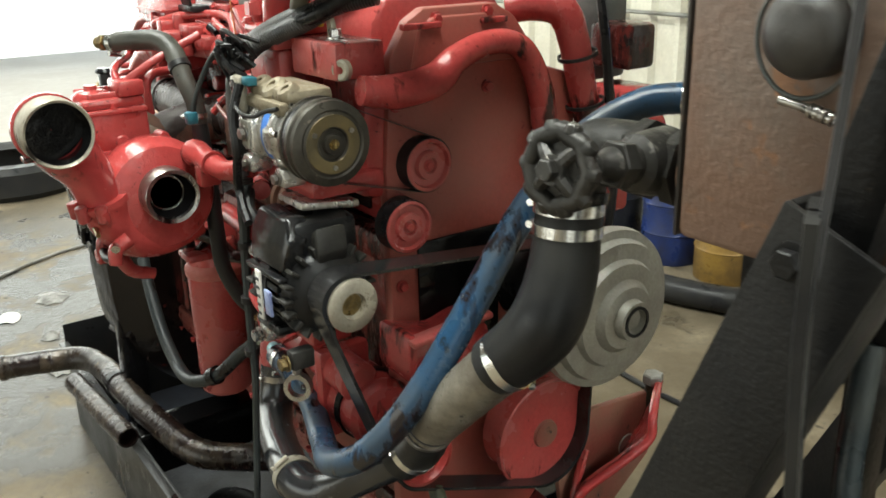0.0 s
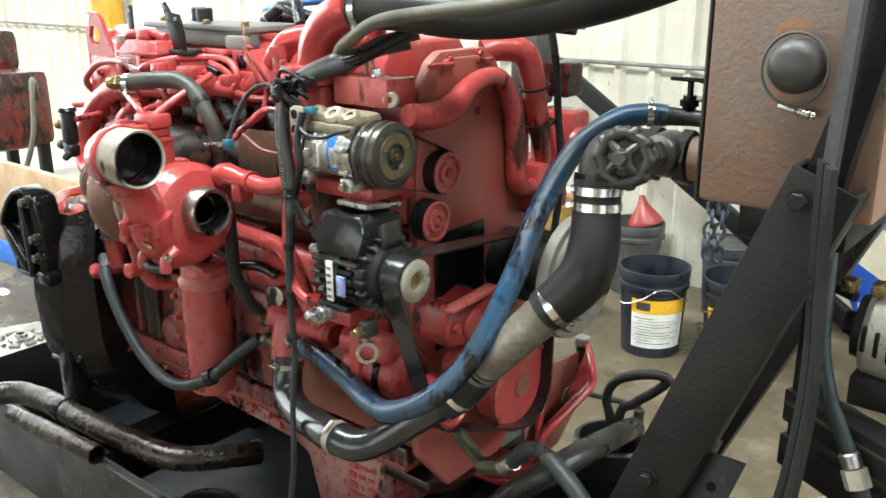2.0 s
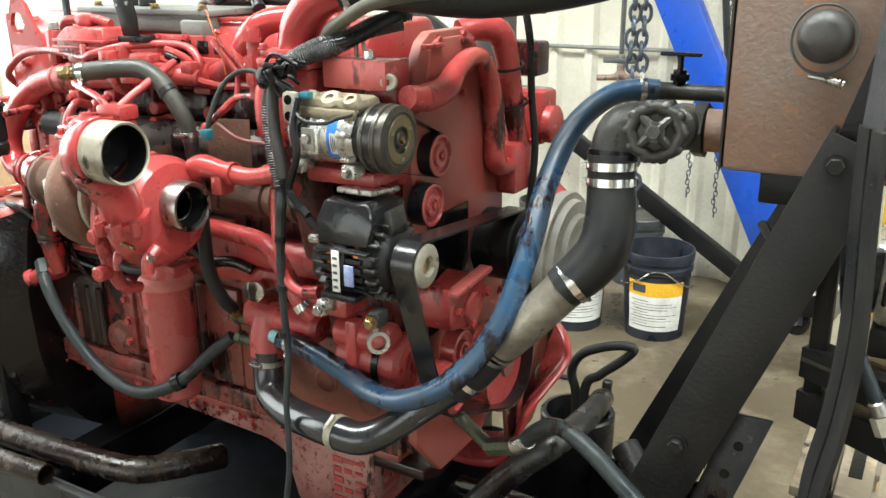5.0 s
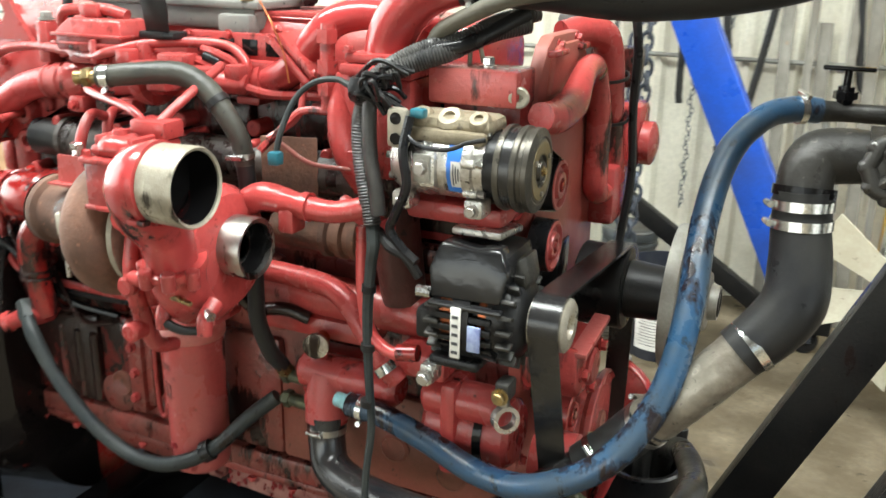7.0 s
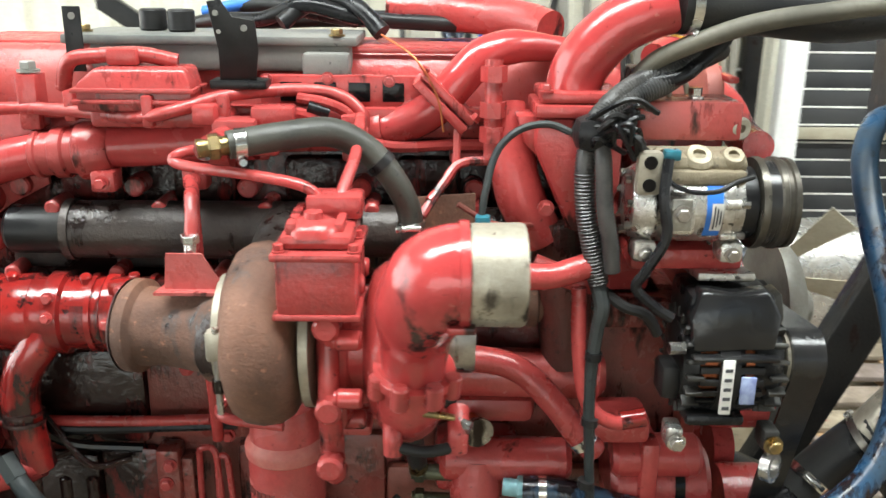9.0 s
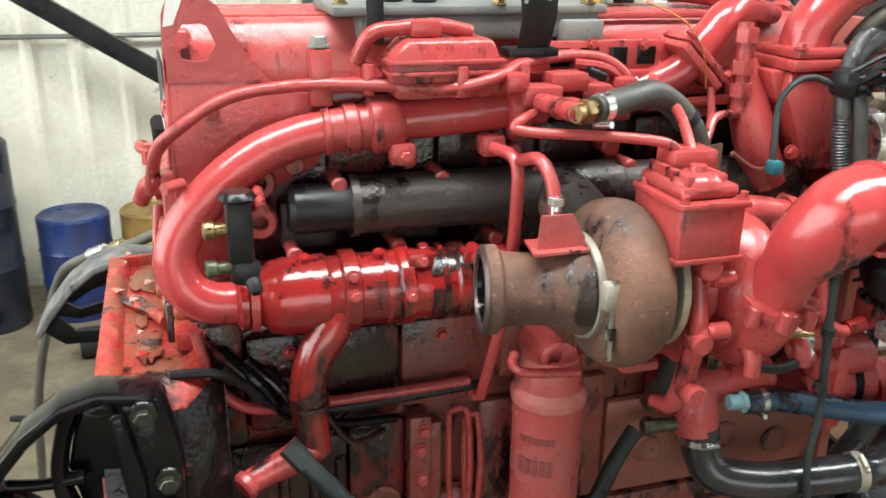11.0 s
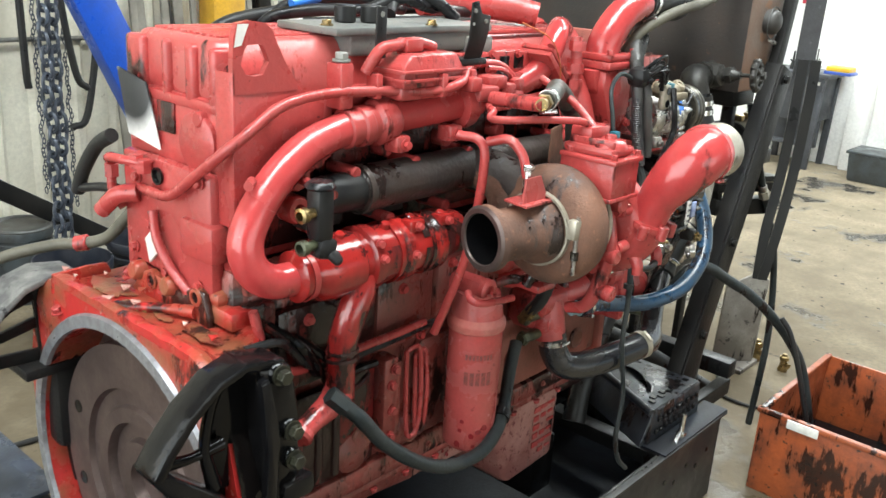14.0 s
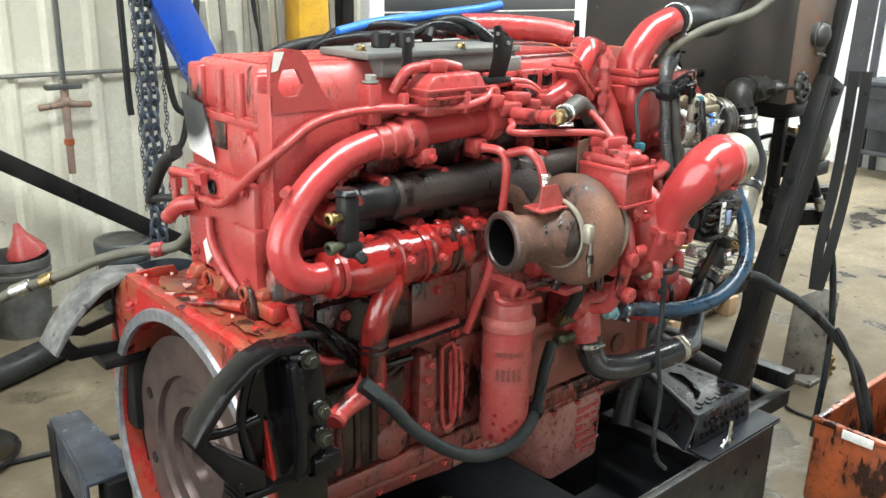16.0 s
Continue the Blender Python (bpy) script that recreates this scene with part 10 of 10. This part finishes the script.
part("shell", prism(B(), [(7.25, 0.55, 0.0), (7.25, 0.95, 0.0), (7.235, 0.97, 0.26), (7.235, 0.53, 0.26)], (0.35, 0, 0), 0.012), BUCKET_GREY, BX)
part("rim", bx(B(), 7.22, 7.61, 0.515, 0.985, 0.235, 0.262, 0.006), BUCKET_GREY, BX)
CAB = thing("white_cabinet", (7.6, 1.0, 0.0), "white enamelled cabinet against the wall", "cabinet")
part("body", bx(B(), 7.64, 7.77, 0.99, 1.16, 0.0, 0.8, 0.008), WHITE, CAB)

# clutter shelf behind the engine, in front of the roller door
SHELF = thing("tool_shelf", (3.1, 2.6, 0.0), "dark steel shelf crowded with tools and rags", "shelf")
part("shelf_top", bx(B(), 3.2, 4.3, 2.45, 2.78, 1.08, 1.11, 0.003), SHUTTER, SHELF)
for x in (3.22, 4.24):
    for y in (2.47, 2.72):
        part("leg", bx(B(), x, x + 0.04, y, y + 0.04, 0, 1.08, 0.002), SHUTTER, SHELF)

rnd = random.Random(21)
for i in range(9):
    x = 3.28 + i * 0.11
    h = rnd.uniform(0.05, 0.2)
    bm = B()
    if i % 3 == 0:
        rev(bm, (x, 2.6, 1.11), (0, 0, 1), [(0, 0.035), (h * 0.7, 0.035), (h * 0.85, 0.014), (h, 0.014)], 16)
    elif i % 3 == 1:
        bx(bm, x - 0.04, x + 0.04, 2.52, 2.66, 1.11, 1.11 + h * 0.7, 0.008)
    else:
        tube(bm, [(x - 0.05, 2.5, 1.122), (x, 2.58, 1.13), (x + 0.05, 2.68, 1.122)], 0.012, 10)
    solo("shelf_clutter", bm, (DRUM_GREY, LABEL_YELLOW, STEEL, PLASTIC, WOOD)[i % 5], "small worn tool or tin on the shelf", "tool", "clutter on the shelf")

# ---- west side: pallet boards, red machine, wet scraps ----
WP = thing("timber_stack", (-2.3, 1.1, 0.0), "raw pine boards stacked on a blue pallet", "timber")
part("blue_base", bx(B(), -3.3, -1.5, 0.7, 1.7, 0.0, 0.13, 0.005), LABEL_BLUE, WP, "blue pallet base")
for i in range(5):
    part("board", bx(B(), -3.2, -1.55, 0.75 + 0.18 * i, 0.9 + 0.18 * i, 0.13, 0.17, 0.003), WOOD, WP)
part("side_board", bx(B(), -3.25, -1.5, 0.72, 0.76, 0.13, 0.62, 0.004), WOOD, WP)
part("side_board", bx(B(), -3.25, -1.5, 1.62, 1.66, 0.13, 0.72, 0.004), WOOD, WP)
part("brace_board", bx(B(), -1.62, -1.58, 0.765, 1.6, 0.171, 0.6, 0.004), WOOD, WP)
MC = thing("red_machine", (-4.5, 1.6, 0.0), "grimy dark red engine part with a green bar near the door", "machine")
bm = B()
bx(bm, -5.00, -4.20, 1.30, 1.90, 0.35, 0.95, 0.08)
bx(bm, -4.80, -4.40, 1.40, 1.80, 0.9, 1.25, 0.08)
part("machine_body", bm, RED_DULL, MC)
for x in (-4.9, -4.35):
    for y in (1.36, 1.78):
        part("leg", bx(B(), x, x + 0.08, y, y + 0.08, 0, 0.4, 0.01), BLACK_PAINT, MC)
pipe("machine_hose", [(-4.30, 1.35, 0.9), (-4.10, 1.20, 1.2), (-4.20, 1.20, 1.45), (-4.60, 1.30, 1.4), (-4.70, 1.40, 1.2)], 0.02, RUBBER, MC, "black hose loop", 10)
pipe("machine_hose", [(-4.25, 1.80, 0.7), (-3.90, 1.60, 0.9), (-3.80, 1.50, 0.5), (-4.00, 1.40, 0.02)], 0.02, TARP, MC, "grey hose", 10)
part("green_part", bx(B(), -4.75, -4.1, 1.25, 1.30, 0.72, 0.8, 0.02), mat("green_paint", (0.03, 0.12, 0.06), 0.5), MC)
RAG = mat("wet_dirty_rag", (0.3, 0.29, 0.27), 0.6, 0, (0.08, 0.075, 0.07), 0.5, 18, (0.03, 0.03, 0.03), 0.3, 50, 0.3, 90)
rnd = random.Random(3)
for i in range(7):
    x, y = (-1.62, -1.75, -1.3, -2.2, -1.05, -2.7, -0.95)[i], (-0.41, -0.2, -0.3, 0.45, 0.5, -0.6, -0.35)[i]
    bm = B()
    R = rnd.uniform(0.06, 0.13)
    ring = []
    for k in range(3):
        ring.append([bm.verts.new((x + R * (1 - 0.4 * k) * math.cos(a) * rnd.uniform(0.6, 1.2), y + R * 0.7 * (1 - 0.4 * k) * math.sin(a) * rnd.uniform(0.6, 1.2), 0.003 + k * 0.008 * rnd.uniform(0.5, 1.5))) for a in (q * 2 * math.pi / 13 for q in range(13))])
    for A, C in zip(ring, ring[1:]):
        for q in range(13):
            bm.faces.new((A[q], A[(q + 1) % 13], C[(q + 1) % 13], C[q]))
    bm.faces.new(ring[2])
    solo("wet_rag", bm, LABEL_WHITE if i in (0, 3) else RAG, "wet dirty rag lying on the floor", "rag", "wet rags on the floor")
bm = B()
tube(bm, [(-1.9, -0.75, 0.008), (-2.2, -0.35, 0.008), (-2.38, -0.05, 0.008), (-2.5, 0.22, 0.008), (-2.9, 0.5, 0.008)], 0.009, 8)
solo("air_line", bm, DRUM_GREY, "pale air hose lying on the wet floor", "hose")
CD = thing("clutch_disc", (-1.46, 0.195, 0.0), "bare steel clutch disc lying on the floor", "clutch disc")
part("friction_ring", rev(B(), (-1.46, 0.195, 0.0), (0, 0, 1), [(0.0, 0.12), (0.0, 0.2), (0.012, 0.2), (0.012, 0.12), (0.0, 0.12)], 48, caps=False), GREY_CAST, CD)
part("hub_plate", rev(B(), (-1.46, 0.195, 0.006), (0, 0, 1), [(0, 0.12), (0.004, 0.12), (0.006, 0.06), (0.02, 0.055), (0.02, 0.03), (0.035, 0.028), (0.035, 0.02), (0.0, 0.018)], 36, caps=False), STEEL, CD)
me = mesh_of("spring", rod(B(), (-0.025, 0, 0), (0.025, 0, 0), 0.012, n=10, bev=0.003), DRUM_GREY)
me2 = mesh_of("tooth", bx(B(), -0.012, 0.012, -0.018, 0.018, 0, 0.012, 0.002), GREY_CAST)
for k in range(8):
    a = math.pi / 4 * k
    for m_, r_, nm, z in ((me, 0.09, "spring", 0.014), (me2, 0.205, "tooth", 0.0)):
        ob = new(nm, m_)
        ob.parent = CD
        ob.location = (r_ * math.cos(a), r_ * math.sin(a), z)
        ob.rotation_euler = (0, 0, a + (math.pi / 2 if nm == "spring" else 0))
for i, (x, y) in enumerate(((-4.1, 0.1), (-4.9, -0.6))):
    T = thing("tyre", (x, y, 0.1), "worn black tyre lying near the open door", "tyre", "tyres by the door")
    part("tread", rev(B(), (x, y, 0.0), (0, 0, 1), [(0.02, 0.28), (0.0, 0.36), (0.0, 0.46), (0.04, 0.5), (0.18, 0.5), (0.22, 0.46), (0.22, 0.36), (0.2, 0.28)], 32, caps=False), RUBBER, T)
